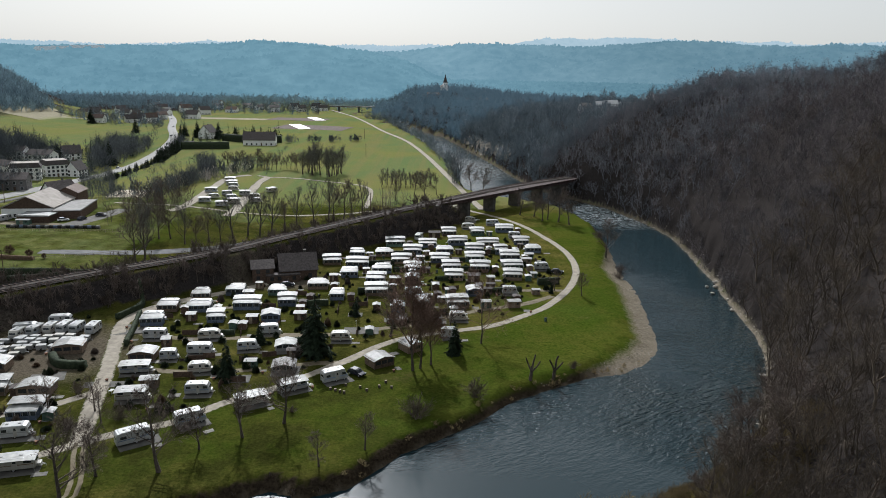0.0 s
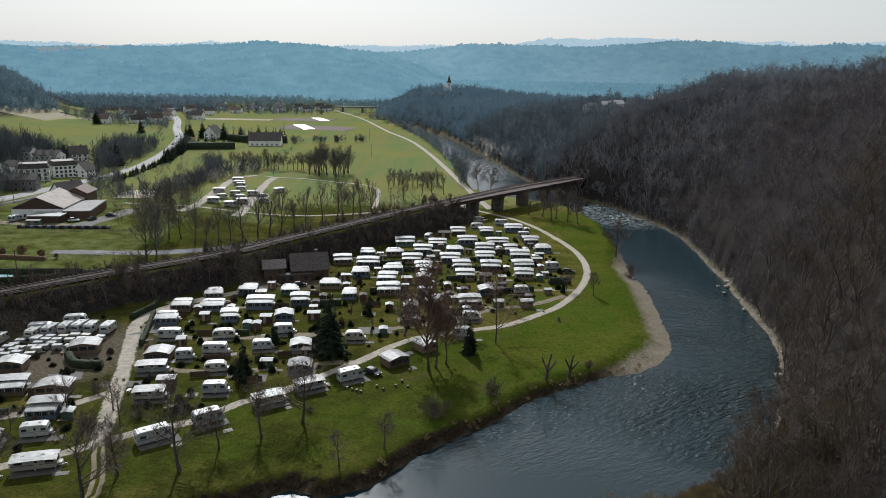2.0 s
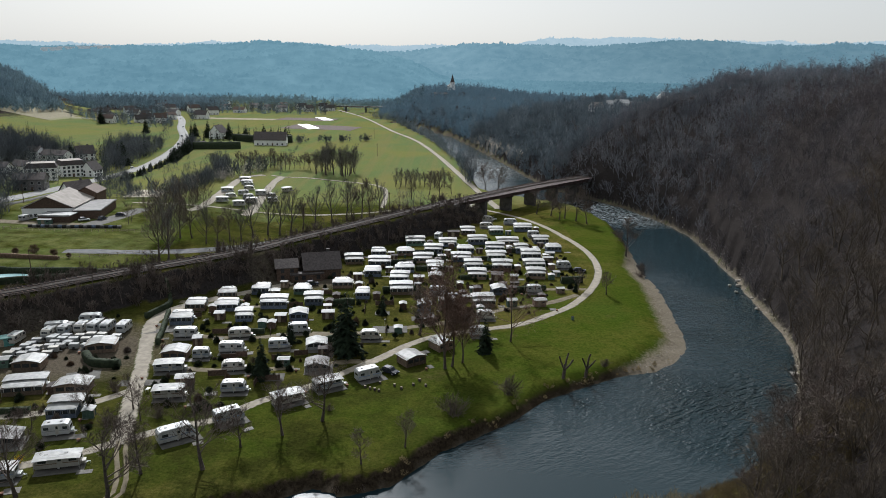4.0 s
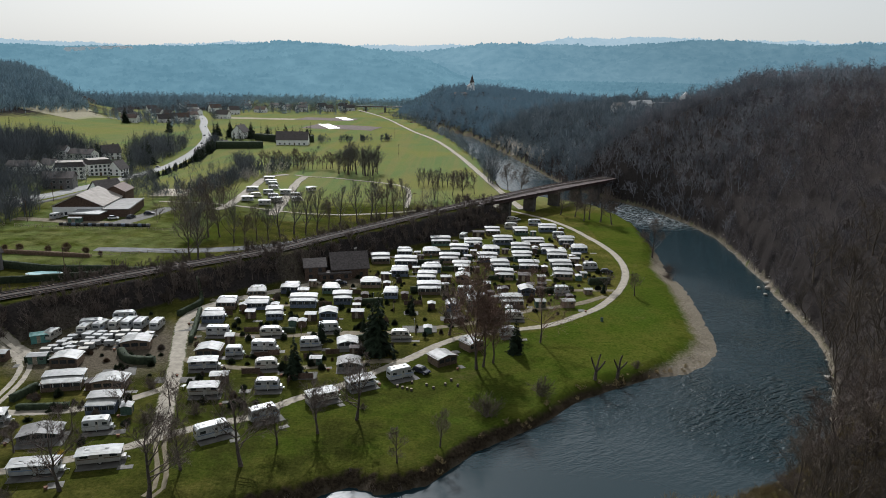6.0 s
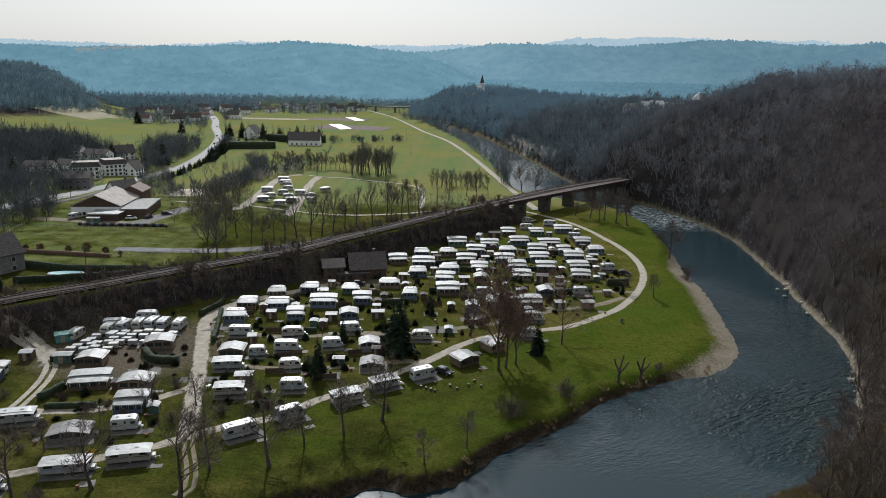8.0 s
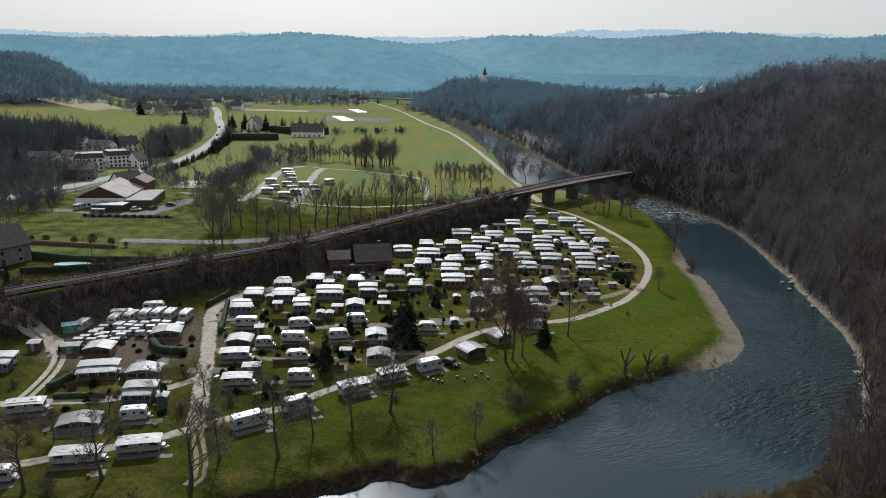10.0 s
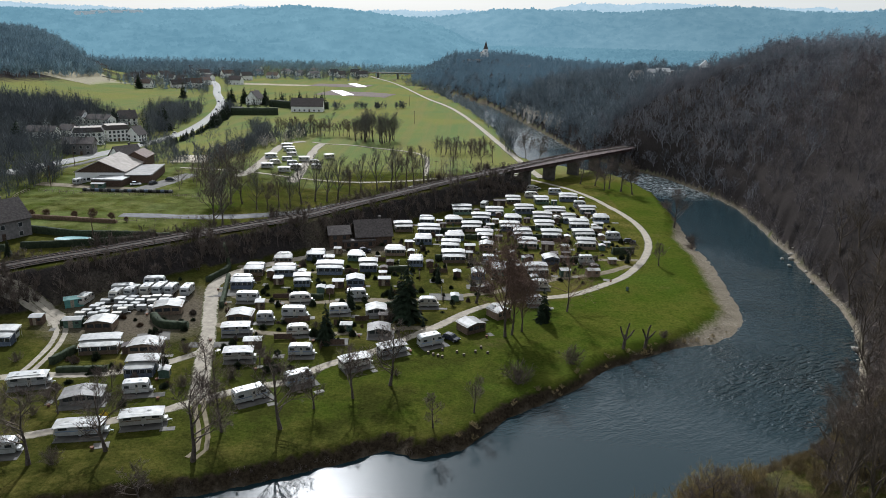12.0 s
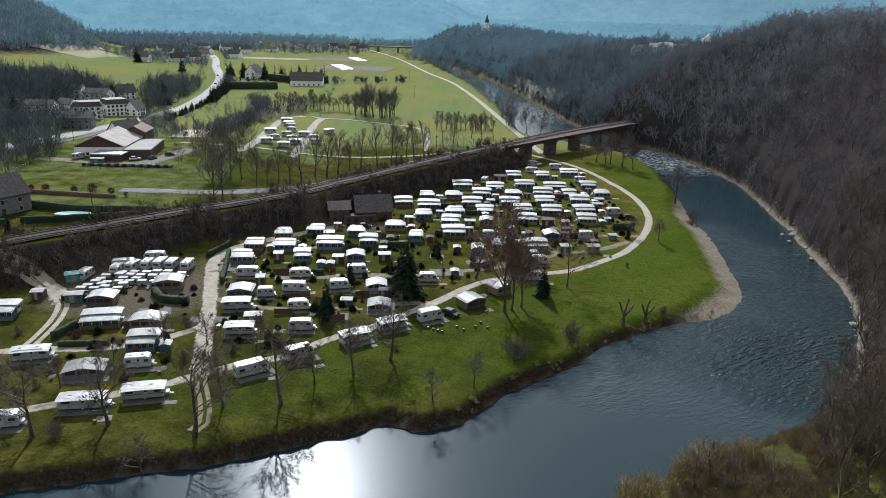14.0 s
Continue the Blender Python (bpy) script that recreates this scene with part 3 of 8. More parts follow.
    L.new(fine, bp.inputs["Height"]); L.new(bp.outputs["Normal"], bsdf.inputs["Normal"])
    return m


me.materials.append(ground_material())
tagged(new("ground", me), "green riverside meadow and valley floor with worn brown patches", "ground", kind="structure")


# ---------------------------------------------------------------- river
def water_material():
    m = bpy.data.materials.new("dark_rippled_river")
    m.use_nodes = True
    N, L = m.node_tree.nodes, m.node_tree.links
    bsdf = N["Principled BSDF"]
    geo = N.new("ShaderNodeNewGeometry")
    bsdf.inputs["Roughness"].default_value = 0.04
    bsdf.inputs["IOR"].default_value = 1.33
    bsdf.inputs["Coat Weight"].default_value, bsdf.inputs["Coat Roughness"].default_value, bsdf.inputs["Coat IOR"].default_value = 0.62, 0.04, 1.33
    bsdf.inputs["Specular IOR Level"].default_value = 0.085
    sep = N.new("ShaderNodeSeparateXYZ"); L.new(geo.outputs["Position"], sep.inputs[0])

    def noise_at(scale, stretch=(1, 1, 1), detail=4, turn=0.0):
        spin = N.new("ShaderNodeMapping"); spin.inputs["Rotation"].default_value = (0, 0, -turn)
        L.new(geo.outputs["Position"], spin.inputs["Vector"])
        mp = N.new("ShaderNodeMapping"); mp.inputs["Scale"].default_value = stretch
        L.new(spin.outputs[0], mp.inputs["Vector"])
        n = N.new("ShaderNodeTexNoise"); n.inputs["Scale"].default_value, n.inputs["Detail"].default_value = scale, detail
        L.new(mp.outputs[0], n.inputs["Vector"])
        return n.outputs["Fac"]

    def rng(src, a, b, c=0.0, d=1.0):
        r = N.new("ShaderNodeMapRange")
        for k, v in zip(("From Min", "From Max", "To Min", "To Max"), (a, b, c, d)):
            r.inputs[k].default_value = v
        L.new(src, r.inputs["Value"])
        return r.outputs["Result"]

    def math_node(op, a, b):
        x = N.new("ShaderNodeMath"); x.operation = op
        for i, v in enumerate((a, b)):
            if isinstance(v, float):
                x.inputs[i].default_value = v
            else:
                L.new(v, x.inputs[i])
        return x.outputs[0]

    # rough water in the bend's eddy line and at the rapids under the bridge, calm glide downstream
    def spot(cx, cy, r0, r1):
        v = N.new("ShaderNodeVectorMath"); v.operation = "DISTANCE"
        L.new(geo.outputs["Position"], v.inputs[0]); v.inputs[1].default_value = (cx, cy, WATER_Z)
        return rng(v.outputs["Value"], r0, r1, 1.0, 0.0)

    eddy = math_node("MAXIMUM", math_node("MULTIPLY", spot(46, 132, 8, 32), 0.8), spot(53, 145, 5, 17))
    rapids = math_node("MAXIMUM", spot(82, 346, 4, 28), spot(66, 372, 4, 24))
    rapids = math_node("MAXIMUM", rapids, math_node("MULTIPLY", spot(28, 520, 6, 60), 0.6))
    patch = rng(noise_at(0.05), 0.42, 0.62)
    calm = math_node("MULTIPLY", rng(sep.outputs["Y"], 112.0, 142.0), rng(sep.outputs["Y"], 200.0, 250.0, 1.0, 0.1))
    rough = math_node("ADD", math_node("MULTIPLY", eddy, math_node("ADD", math_node("MULTIPLY", patch, 0.3), 0.2)), math_node("MULTIPLY", math_node("ADD", math_node("MULTIPLY", patch, 0.34), 0.24), calm))
    rough = math_node("ADD", math_node("ADD", rough, math_node("MULTIPLY", rapids, 0.3)), 0.008)
    waves = math_node("ADD", noise_at(0.62, (0.75, 2.0, 1), 2, 0.5), math_node("MULTIPLY", noise_at(1.9, (0.8, 1.6, 1), 1, 0.2), 0.28))
    bp = N.new("ShaderNodeBump"); bp.inputs["Distance"].default_value = 1.9
    L.new(math_node("MINIMUM", math_node("MULTIPLY", rough, 1.1), 1.0), bp.inputs["Strength"])
    L.new(waves, bp.inputs["Height"]); L.new(bp.outputs["Normal"], bsdf.inputs["Normal"]); L.new(bp.outputs["Normal"], bsdf.inputs["Coat Normal"])
    foam = math_node("MULTIPLY", rng(noise_at(1.5, (0.3, 1.6, 1), 6, -0.82), 0.52, 0.64), rapids)
    mixc = N.new("ShaderNodeMix"); mixc.data_type = "RGBA"
    L.new(foam, mixc.inputs["Factor"])
    mixc.inputs["A"].default_value, mixc.inputs["B"].default_value = (0.010, 0.023, 0.029, 1), (0.5, 0.52, 0.53, 1)
    L.new(mixc.outputs["Result"], bsdf.inputs["Base Color"])
    L.new(math_node("ADD", rng(foam, 0.0, 1.0, 0.27, 0.5), math_node("MULTIPLY", eddy, 0.05)), bsdf.inputs["Roughness"])
    return m


bm = bmesh.new()
ring = [bm.verts.new((x, y, WATER_Z)) for x, y in ((-700, -300), (150, -300), (150, 1330), (-700, 1330))]
bm.faces.new(ring)
tagged(part("river", bm, water_material()), "dark rippled river with calm pools and white rapids", "river", kind="structure")


# ---------------------------------------------------------------- ribbons laid on the ground
def smooth_line(points, step=3.0):
    """A Catmull-Rom curve through the points."""
    pts = [Vector((*p, 0)) for p in points]
    pts = [2 * pts[0] - pts[1]] + pts + [2 * pts[-1] - pts[-2]]
    out = []
    for a, b, c, d in zip(pts, pts[1:], pts[2:], pts[3:]):
        n = max(1, int((c - b).length / step))
        for i in range(n):
            t = i / n
            out.append(0.5 * (2 * b + (c - a) * t + (2 * a - 5 * b + 4 * c - d) * t * t + (3 * b - a - 3 * c + d) * t ** 3))
    out.append(pts[-2])
    return np.array([(p.x, p.y) for p in out])


def ribbon(name, points, width, mat, lift=0.07, step=3.0, label="", category="", ragged=0.15, flat=None, offset=0.0, kind="structure"):
    line = smooth_line(points, step)
    way = np.gradient(line, axis=0)
    way /= np.linalg.norm(way, axis=1)[:, None]
    side = np.stack([way[:, 1], -way[:, 0]], 1)
    cols = np.array([-0.5, -0.4, -0.25, 0, 0.25, 0.4, 0.5])
    w = width * (1 + ragged * wob(line[:, 0], line[:, 1], 0.7, width))
    P = line[:, None, :] + side[:, None, :] * (cols[None, :, None] * w[:, None, None] + offset)
    z = land(P[..., 0], P[..., 1])[0] + lift if flat is None else np.full(P.shape[:2], flat)
    z[:, 0] -= lift * 0.9 if flat is None else 0
    z[:, -1] -= lift * 0.9 if flat is None else 0
    n, k = P.shape[:2]
    idx = np.arange(n * k).reshape(n, k)
    f = np.stack([idx[:-1, :-1], idx[:-1, 1:], idx[1:, 1:], idx[1:, :-1]], -1).reshape(-1, 4)
    me = mesh_from(name, np.concatenate([P, z[..., None]], -1).reshape(-1, 3), f)
    verge = me.color_attributes.new("verge", "FLOAT_COLOR", "POINT")
    g = np.tile(np.array([1.0, 0.75, 0.3, 0.12, 0.3, 0.75, 1.0]), n)
    verge.data.foreach_set("color", np.stack([g, g, g, np.ones_like(g)], -1).astype(np.float32).ravel())
    me.materials.append(mat)
    shade_smooth(me)
    return tagged(new(name, me), label, category, kind=kind)


RING = [(-112, 92), (-100, 98), (-89.8, 104.1), (-77.1, 110.6), (-70.6, 114), (-66.2, 117.8), (-58.7, 123.4), (-51, 127.6), (-44.5, 135.5), (-35.7, 143), (-29.2, 151), (-22, 159.1), (-16.9, 166.6),
        (-9.9, 173.8), (2, 179.2), (12.9, 183.9), (21.7, 192), (29.6, 201), (37.6, 215.3), (43.4, 231.5), (46, 245.8), (46.4, 261.6), (44.6, 277.2), (41.9, 288.5), (35.9, 309.5), (28.2, 326.9), (14, 345), (2, 362)]
ribbon("ring_road", RING, 2.7, GRAVEL, label="pale gravel ring road along the river meadow", category="road")
ribbon("camp_road", [(-65.5, 119), (-68, 128), (-70.4, 135.8), (-74.5, 150.2), (-80, 167.5), (-83.5, 180), (-82, 188), (-78, 195), (-70.5, 204), (-61, 213.5), (-55.5, 219.5)], 3.8, GRAVEL, lift=0.1, label="wide pale gravel road between the pitches", category="road")
ribbon("gravel_sweep", [(-155, 149), (-138, 155.5), (-128, 159.2), (-120.5, 160.6), (-114, 157), (-110, 151.5)], 4.6, GRAVEL, lift=0.05, label="wide pale gravel sweep below the embankment", category="road")
ribbon("pitch_track", [(-72.5, 139.2), (-77, 134.1), (-81.5, 130.8), (-88.2, 127.9), (-95.5, 126.6), (-101.4, 126.6), (-114, 122)], 2.8, GRAVEL, label="narrow grey track between lawns", category="road")
BANKTRACK = [(-65, 119), (-63.6, 115), (-61.2, 110), (-59.6, 106), (-58.6, 102.5), (-59.5, 99.8)]
for off in (-0.9, 0.9):
    ribbon("loop_wheel_track", [(-150, 150), (-128.1, 158), (-120.9, 159.8), (-113.3, 155), (-107.7, 148.6), (-104.5, 139.5), (-103.3, 131.1), (-103, 126)], 1.3, GRAVEL, offset=off, label="worn gravel wheel track curving over grass", category="track")
    ribbon("bank_wheel_track", BANKTRACK, 0.9, SANDY, offset=off * 0.8, label="worn wheel track down to the bank", category="track")
for pts, w in (([(-83, 178), (-72, 172), (-58, 171), (-45, 174), (-36, 174)], 2.0), ([(-76, 155.5), (-62, 151), (-50, 151), (-41, 153)], 1.8), ([(-34, 155), (-29, 157), (-24, 157)], 2.2),
               ([(-41, 175), (-30, 175), (-15, 181), (-4, 186), (9, 196), (22, 202), (33, 211)], 2.0), ([(-14, 209), (0, 211), (20, 216), (37, 217)], 1.8), ([(-82, 196), (-68, 195), (-54, 196)], 1.8)):
    ribbon("pitch_path", pts, w * 1.3, SANDY, lift=0.05, label="trodden sandy path between caravan pitches", category="path")
ribbon("far_lane", [(19, 350), (13.7, 382.3), (4.1, 449.8), (-13.8, 570.3), (-35.2, 682.7), (-62, 771.5), (-108.2, 933.5), (-168, 1103)], 4.2, GRAVEL, 0.25, 8, "long pale farm lane through green fields", "road")
ribbon("field_path", [(-150, 327), (-133.2, 325.2), (-119.6, 324), (-98.3, 322.4), (-72.8, 325.3), (-47.5, 332.4), (-32.1, 341.3), (-10, 352), (10, 362)], 2.6, GRAVEL, 0.2, 5, "pale gravel path along the field edge", "path")
ribbon("field_track", [(-120, 312), (-117.1, 324.3), (-121.9, 379.5), (-125, 420), (-117, 436)], 5.0, GRAVEL, 0.2, 5, "grey gravel track past parked caravans", "road")
ribbon("field_track", [(-95.4, 312), (-95.4, 326.8), (-103.9, 401.3), (-105.4, 431.8)], 5.0, GRAVEL, 0.2, 5, "grey gravel track across the field", "road")
ribbon("field_path", [(-112, 436), (-105.4, 433), (-85.3, 434.7), (-56.9, 424.9), (-43, 409.5), (-38.9, 381), (-38, 348)], 2.8, GRAVEL, 0.2, 5, "curved pale path round the field", "path")
ribbon("back_lane", [(-134.9, 236), (-116.2, 238), (-104, 243.5), (-92, 252), (-78, 265), (-66, 283), (-50, 305), (-38, 325)], 5.5, ASPHALT, 0.2, 5, "wet grey lane behind the railway", "road")
ribbon("highway", [(-260, 250), (-228, 280), (-211.8, 296), (-207, 326), (-204, 356), (-200, 428.9), (-202.3, 477.6), (-217.5, 563.7), (-242.3, 655.8), (-281, 757), (-317.3, 860.8), (-390, 1040), (-450, 1250)], 8.0, ROADGREY, 0.45, 8,
       "pale asphalt country road into the valley", "road", ragged=0.02)
ribbon("sidewalk", [(-240, 256), (-218, 282), (-203, 298), (-198, 326), (-196, 356)], 2.6, CONCRETE, 0.5, 6, "grey footway beside the country road", "pavement", ragged=0.02)
for cx, cy, sx, sy, a, mt, nm in ((-140, 786, 76, 52, -8, PLOUGH, "dark ploughed strip"), (-176, 900, 70, 44, -8, PLOUGH, "brown ploughed strip"), (-258, 890, 92, 24, -4, PALEFIELD, "pale dry field strip"),
                                  (-157, 794, 13, 66, 22, FOIL, "white fleece-covered bed"), (-159, 910, 12, 60, 22, FOIL, "white fleece-covered bed"), (-154.5, 355, 17, 25, 8, SANDYGROUND, "sandy riding ground")):
    ca, sa = math.cos(radians(a)), math.sin(radians(a))
    ribbon("field_strip", [(cx - ca * sx / 2, cy - sa * sx / 2), (cx, cy), (cx + ca * sx / 2, cy + sa * sx / 2)], sy, mt, 0.3 if mt is not FOIL else 0.55, 5, nm + " on the valley floor", "field", ragged=0.02)

ribbon("rough_pasture", [(-399, 676), (-405, 720), (-400, 780), (-398, 830), (-405, 885)], 54, PASTURE, 0.35, 5, "dry tussocky pasture above the green meadow", "pasture")
ribbon("farm_yard", [(-147, 274), (-143, 292), (-139, 312)], 8, CONCRETE, 0.12, 4, "grey concrete farm yard beside the shed", "yard")
ribbon("farm_yard", [(-190, 281), (-172, 280), (-150, 277)], 7, SANDY, 0.14, 4, "trodden earth apron before the hall", "yard")
ribbon("gravel_bar", [(15, 712), (25, 655), (33, 600), (41, 560), (48, 520)], 8, GRAVEL, 0.25, 5, "pale gravel bar along the upper river", "gravel")

# ---------------------------------------------------------------- railway and bridge
line_all = RAIL[1:] + [(35.7, 370), RAIL_END]
ribbon("track_bed", line_all, 7.4, BALLAST, label="brown railway ballast on the embankment", category="railway", flat=RAIL_Z, ragged=0.02)
for off in (-2.95, -1.45, 1.45, 2.95):
    rl = smooth_line(line_all, 4)
    wy = np.gradient(rl, axis=0); wy /= np.linalg.norm(wy, axis=1)[:, None]
    bm = bmesh.new()
    rp = rl + np.stack([wy[:, 1], -wy[:, 0]], 1) * off
    for a, b in zip(rp, rp[1:]):
        m_ = (a + b) / 2
        box(bm, (m_[0], m_[1], RAIL_Z + 0.12), (np.linalg.norm(b - a) + 0.02, 0.12, 0.22), 0, math.degrees(math.atan2(b[1] - a[1], b[0] - a[0])))
    tagged(part("rail", bm, RAILSTEEL), "worn steel rail of the double track", "rail", "rails of the railway", "structure")
sleeper_bm = bmesh.new()
rl = smooth_line(line_all, 1.3)
wy = np.gradient(rl, axis=0); wy /= np.linalg.norm(wy, axis=1)[:, None]
for (x, y), (wx, wyy) in zip(rl, wy):
    for off in (-2.2, 2.2):
        box(sleeper_bm, (x + wyy * off, y - wx * off, RAIL_Z + 0.03), (0.26, 2.5, 0.14), 0, math.degrees(math.atan2(wyy, wx)))
tagged(part("sleepers", sleeper_bm, TIMBER), "dark sleepers under the rails", "sleepers", kind="stuff")

b0, b1 = Vector((-6.5, 315.5)), Vector(RAIL_END)
bw = (b1 - b0).normalized()
b_len, b_ang = (b1 - b0).length, math.degrees(math.atan2(bw.y, bw.x))
bc = (b0 + b1) / 2
bridge = empty("railway_bridge", "brown steel girder railway bridge on dark masonry piers", "bridge", m=pose(bc.x, bc.y, 0, 0, 0, b_ang))
for s in (-1, 1):
    bm = boxes(((0, s * 3.9, RAIL_Z - 0.75), (b_len, 0.35, 1.5), 0.05), ((0, s * 3.9, RAIL_Z + 0.02), (b_len, 0.7, 0.1)), ((0, s * 3.9, RAIL_Z - 1.5), (b_len, 0.7, 0.1)))
    for i in range(40):
        box(bm, (-b_len / 2 + (i + 0.5) * b_len / 40, s * 4.12, RAIL_Z - 0.75), (0.12, 0.14, 1.4))
    part("girder", bm, BRIDGEMETAL, bridge, "riveted brown steel girder")
    bm = bmesh.new()
    for zz in (0.55, 1.1):
        box(bm, (0, s * 4.45, RAIL_Z + zz), (b_len, 0.06, 0.06))
    for i in range(46):
        box(bm, (-b_len / 2 + (i + 0.5) * b_len / 46, s * 4.45, RAIL_Z + 0.55), (0.07, 0.07, 1.1))
    part("handrail", bm, BRIDGEMETAL, bridge, "thin steel handrail")
    part("walkway", boxes(((0, s * 4.3, RAIL_Z + 0.0), (b_len, 0.7, 0.08))), BRIDGEMETAL, bridge)
part("deck", boxes(((0, 0, RAIL_Z - 0.32), (b_len, 7.6, 0.5))), BRIDGEMETAL, bridge)
for k in (0.175, 0.315, 0.465, 0.61, 0.745):
    gx0 = -b_len / 2 + k * b_len
    p = b0 + bw * (k * b_len)
    zb = min(ground_z(p.x, p.y), WATER_Z) - 1
    bm = boxes(((gx0, 0, (RAIL_Z - 2.2 + zb) / 2), (2.0, 6.2, RAIL_Z - 2.2 - zb), 0.2), ((gx0, 0, RAIL_Z - 1.95), (2.6, 7.4, 0.6), 0.1), ((gx0, 0, zb + 2.2), (2.6, 7.0, 2.4), 0.25))
    part("pier", bm, STONE, bridge, "dark stone bridge pier")
part("abutment", boxes(((-b_len / 2 - 3.2, 0, RAIL_Z / 2 - 1.4), (8, 9.6, RAIL_Z + 1.6), 0.15), ((-b_len / 2 + 0.2, 4.9, RAIL_Z / 2 - 1), (4, 1.2, RAIL_Z + 1.6), 0.1), ((-b_len / 2 + 0.2, -4.9, RAIL_Z / 2 - 1), (4, 1.2, RAIL_Z + 1.6), 0.1)), STONE, bridge, "dark stone abutment")
part("abutment", boxes(((b_len / 2 + 1, 0, RAIL_Z / 2 - 1.2), (8, 9.6, RAIL_Z + 1.6), 0.15)), STONE, bridge, "dark stone abutment")


# ---------------------------------------------------------------- trees
class Twigs:
    """Gathers prisms and slivers of a tree as arrays."""

    def __init__(self):
        self.v, self.f, self.n = [], [], 0

    def prism(self, p, q, r0, r1, sides=4):
        d = (q - p) / (np.linalg.norm(q - p) + 1e-9)
        u = np.cross(d, (0.31, 0.87, 0.38)); u /= np.linalg.norm(u) + 1e-9
        w = np.cross(d, u)
        a = np.arange(sides) * math.tau / sides
        c = np.cos(a)[:, None] * u + np.sin(a)[:, None] * w
        self.v.append(np.concatenate([p + c * r0, q + c * r1]))
        i = np.arange(sides); j = (i + 1) % sides
        self.f.append(np.concatenate([np.stack([i, j, j + sides], 1), np.stack([i, j + sides, i + sides], 1)]) + self.n)
        self.n += 2 * sides

    def sliver(self, p, q, r, rng):
        d = q - p
        u = np.cross(d, rng.normal(size=3)); u *= r / (np.linalg.norm(u) + 1e-9)
        self.v.append(np.stack([p - u, p + u, q]))
        self.f.append(np.array([[0, 1, 2]]) + self.n)
        self.n += 3

    def arrays(self):
        return np.concatenate(self.v).astype(np.float32), np.concatenate(self.f).astype(np.int32)


def turn_away(d, angle, rng):
    """A unit vector that leaves d by about that angle."""
    u = np.cross(d, rng.normal(size=3)); u /= np.linalg.norm(u) + 1e-9
    v = d * math.cos(angle) + u * math.sin(angle)
    return v / np.linalg.norm(v)


def bare_tree(seed, h=10.0, limbs=7, branches=5, twigs=5, ends=4, spread_deg=42, trunk=0.02, clear=0.25, tw=0.03, up=0.25, lite=False):
    """A leafless tree: (trunk arrays, crown arrays)."""
    rng = np.random.default_rng(seed)
    T, C = Twigs(), Twigs()
    pts = [np.zeros(3)]
    lean = rng.normal(size=3) * 0.05
    steps = 5
    for i in range(steps):
        pts.append(pts[-1] + (np.array([0, 0, 1.0]) + lean + rng.normal(size=3) * 0.07 * np.array([1, 1, 0])) * h * 0.8 / steps)
    r = h * trunk
    for i in range(0, steps, 2 if lite else 1):
        j = min(i + 2, steps) if lite else i + 1
        T.prism(pts[i], pts[j], r * (1 - i / steps * 0.8) * (1.35 if i == 0 else 1), r * (1 - j / steps * 0.8), 4 if lite else 6)
    up_v = np.array([0, 0, 1.0])
    for k in range(limbs):
        t = clear + (1 - clear) * (k + rng.random() * 0.7) / limbs
        s = min(t, 0.999) * steps; i = int(s)
        p = pts[i] + (pts[i + 1] - pts[i]) * (s - i)
        d = turn_away(up_v, radians(spread_deg * (1.1 - 0.55 * t) * (0.8 + 0.5 * rng.random())), rng)
        L = h * (0.5 - 0.27 * t) * (0.8 + 0.5 * rng.random())
        q = p + d * L * 0.55
        d2 = d * 0.8 + up_v * up + rng.normal(size=3) * 0.12; d2 /= np.linalg.norm(d2)
        e = q + d2 * L * 0.5
        rl_ = r * (0.48 - 0.2 * t)
        C.prism(p, q, rl_, rl_ * 0.6, 3 if lite else 4); C.prism(q, e, rl_ * 0.6, rl_ * 0.15, 3)
        for b in range(branches):
            tb = 0.25 + 0.75 * (b + rng.random()) / branches
            bp = p + (q - p) * tb * 2 if tb < 0.5 else q + (e - q) * (tb - 0.5) * 2
            bd = turn_away(d2, radians(25 + 35 * rng.random()), rng); bd = bd + up_v * up * 0.7; bd /= np.linalg.norm(bd)
            bl = L * (0.52 - 0.25 * tb) * (0.7 + 0.6 * rng.random())
            be = bp + bd * bl
            if lite:
                C.sliver(bp, be, rl_ * 0.4, rng)
            else:
                C.prism(bp, be, rl_ * 0.28, rl_ * 0.08, 3)
            for w in range(twigs):
                tt = 0.2 + 0.8 * (w + rng.random()) / twigs
                wp = bp + (be - bp) * tt
                wd = turn_away(bd, radians(20 + 40 * rng.random()), rng) + up_v * up * 0.6
                wl = bl * (0.55 - 0.2 * tt) * (0.7 + 0.6 * rng.random())
                we = wp + wd * wl
                C.sliver(wp, we, tw, rng)
                for x in range(ends):
                    te = 0.3 + 0.7 * rng.random()
                    xp = wp + (we - wp) * te
                    xd = turn_away(wd / np.linalg.norm(wd), radians(25 + 30 * rng.random()), rng) + up_v * up * 0.5
                    C.sliver(xp, xp + xd * wl * 0.6, tw * 0.7, rng)
    return T.arrays(), C.arrays()


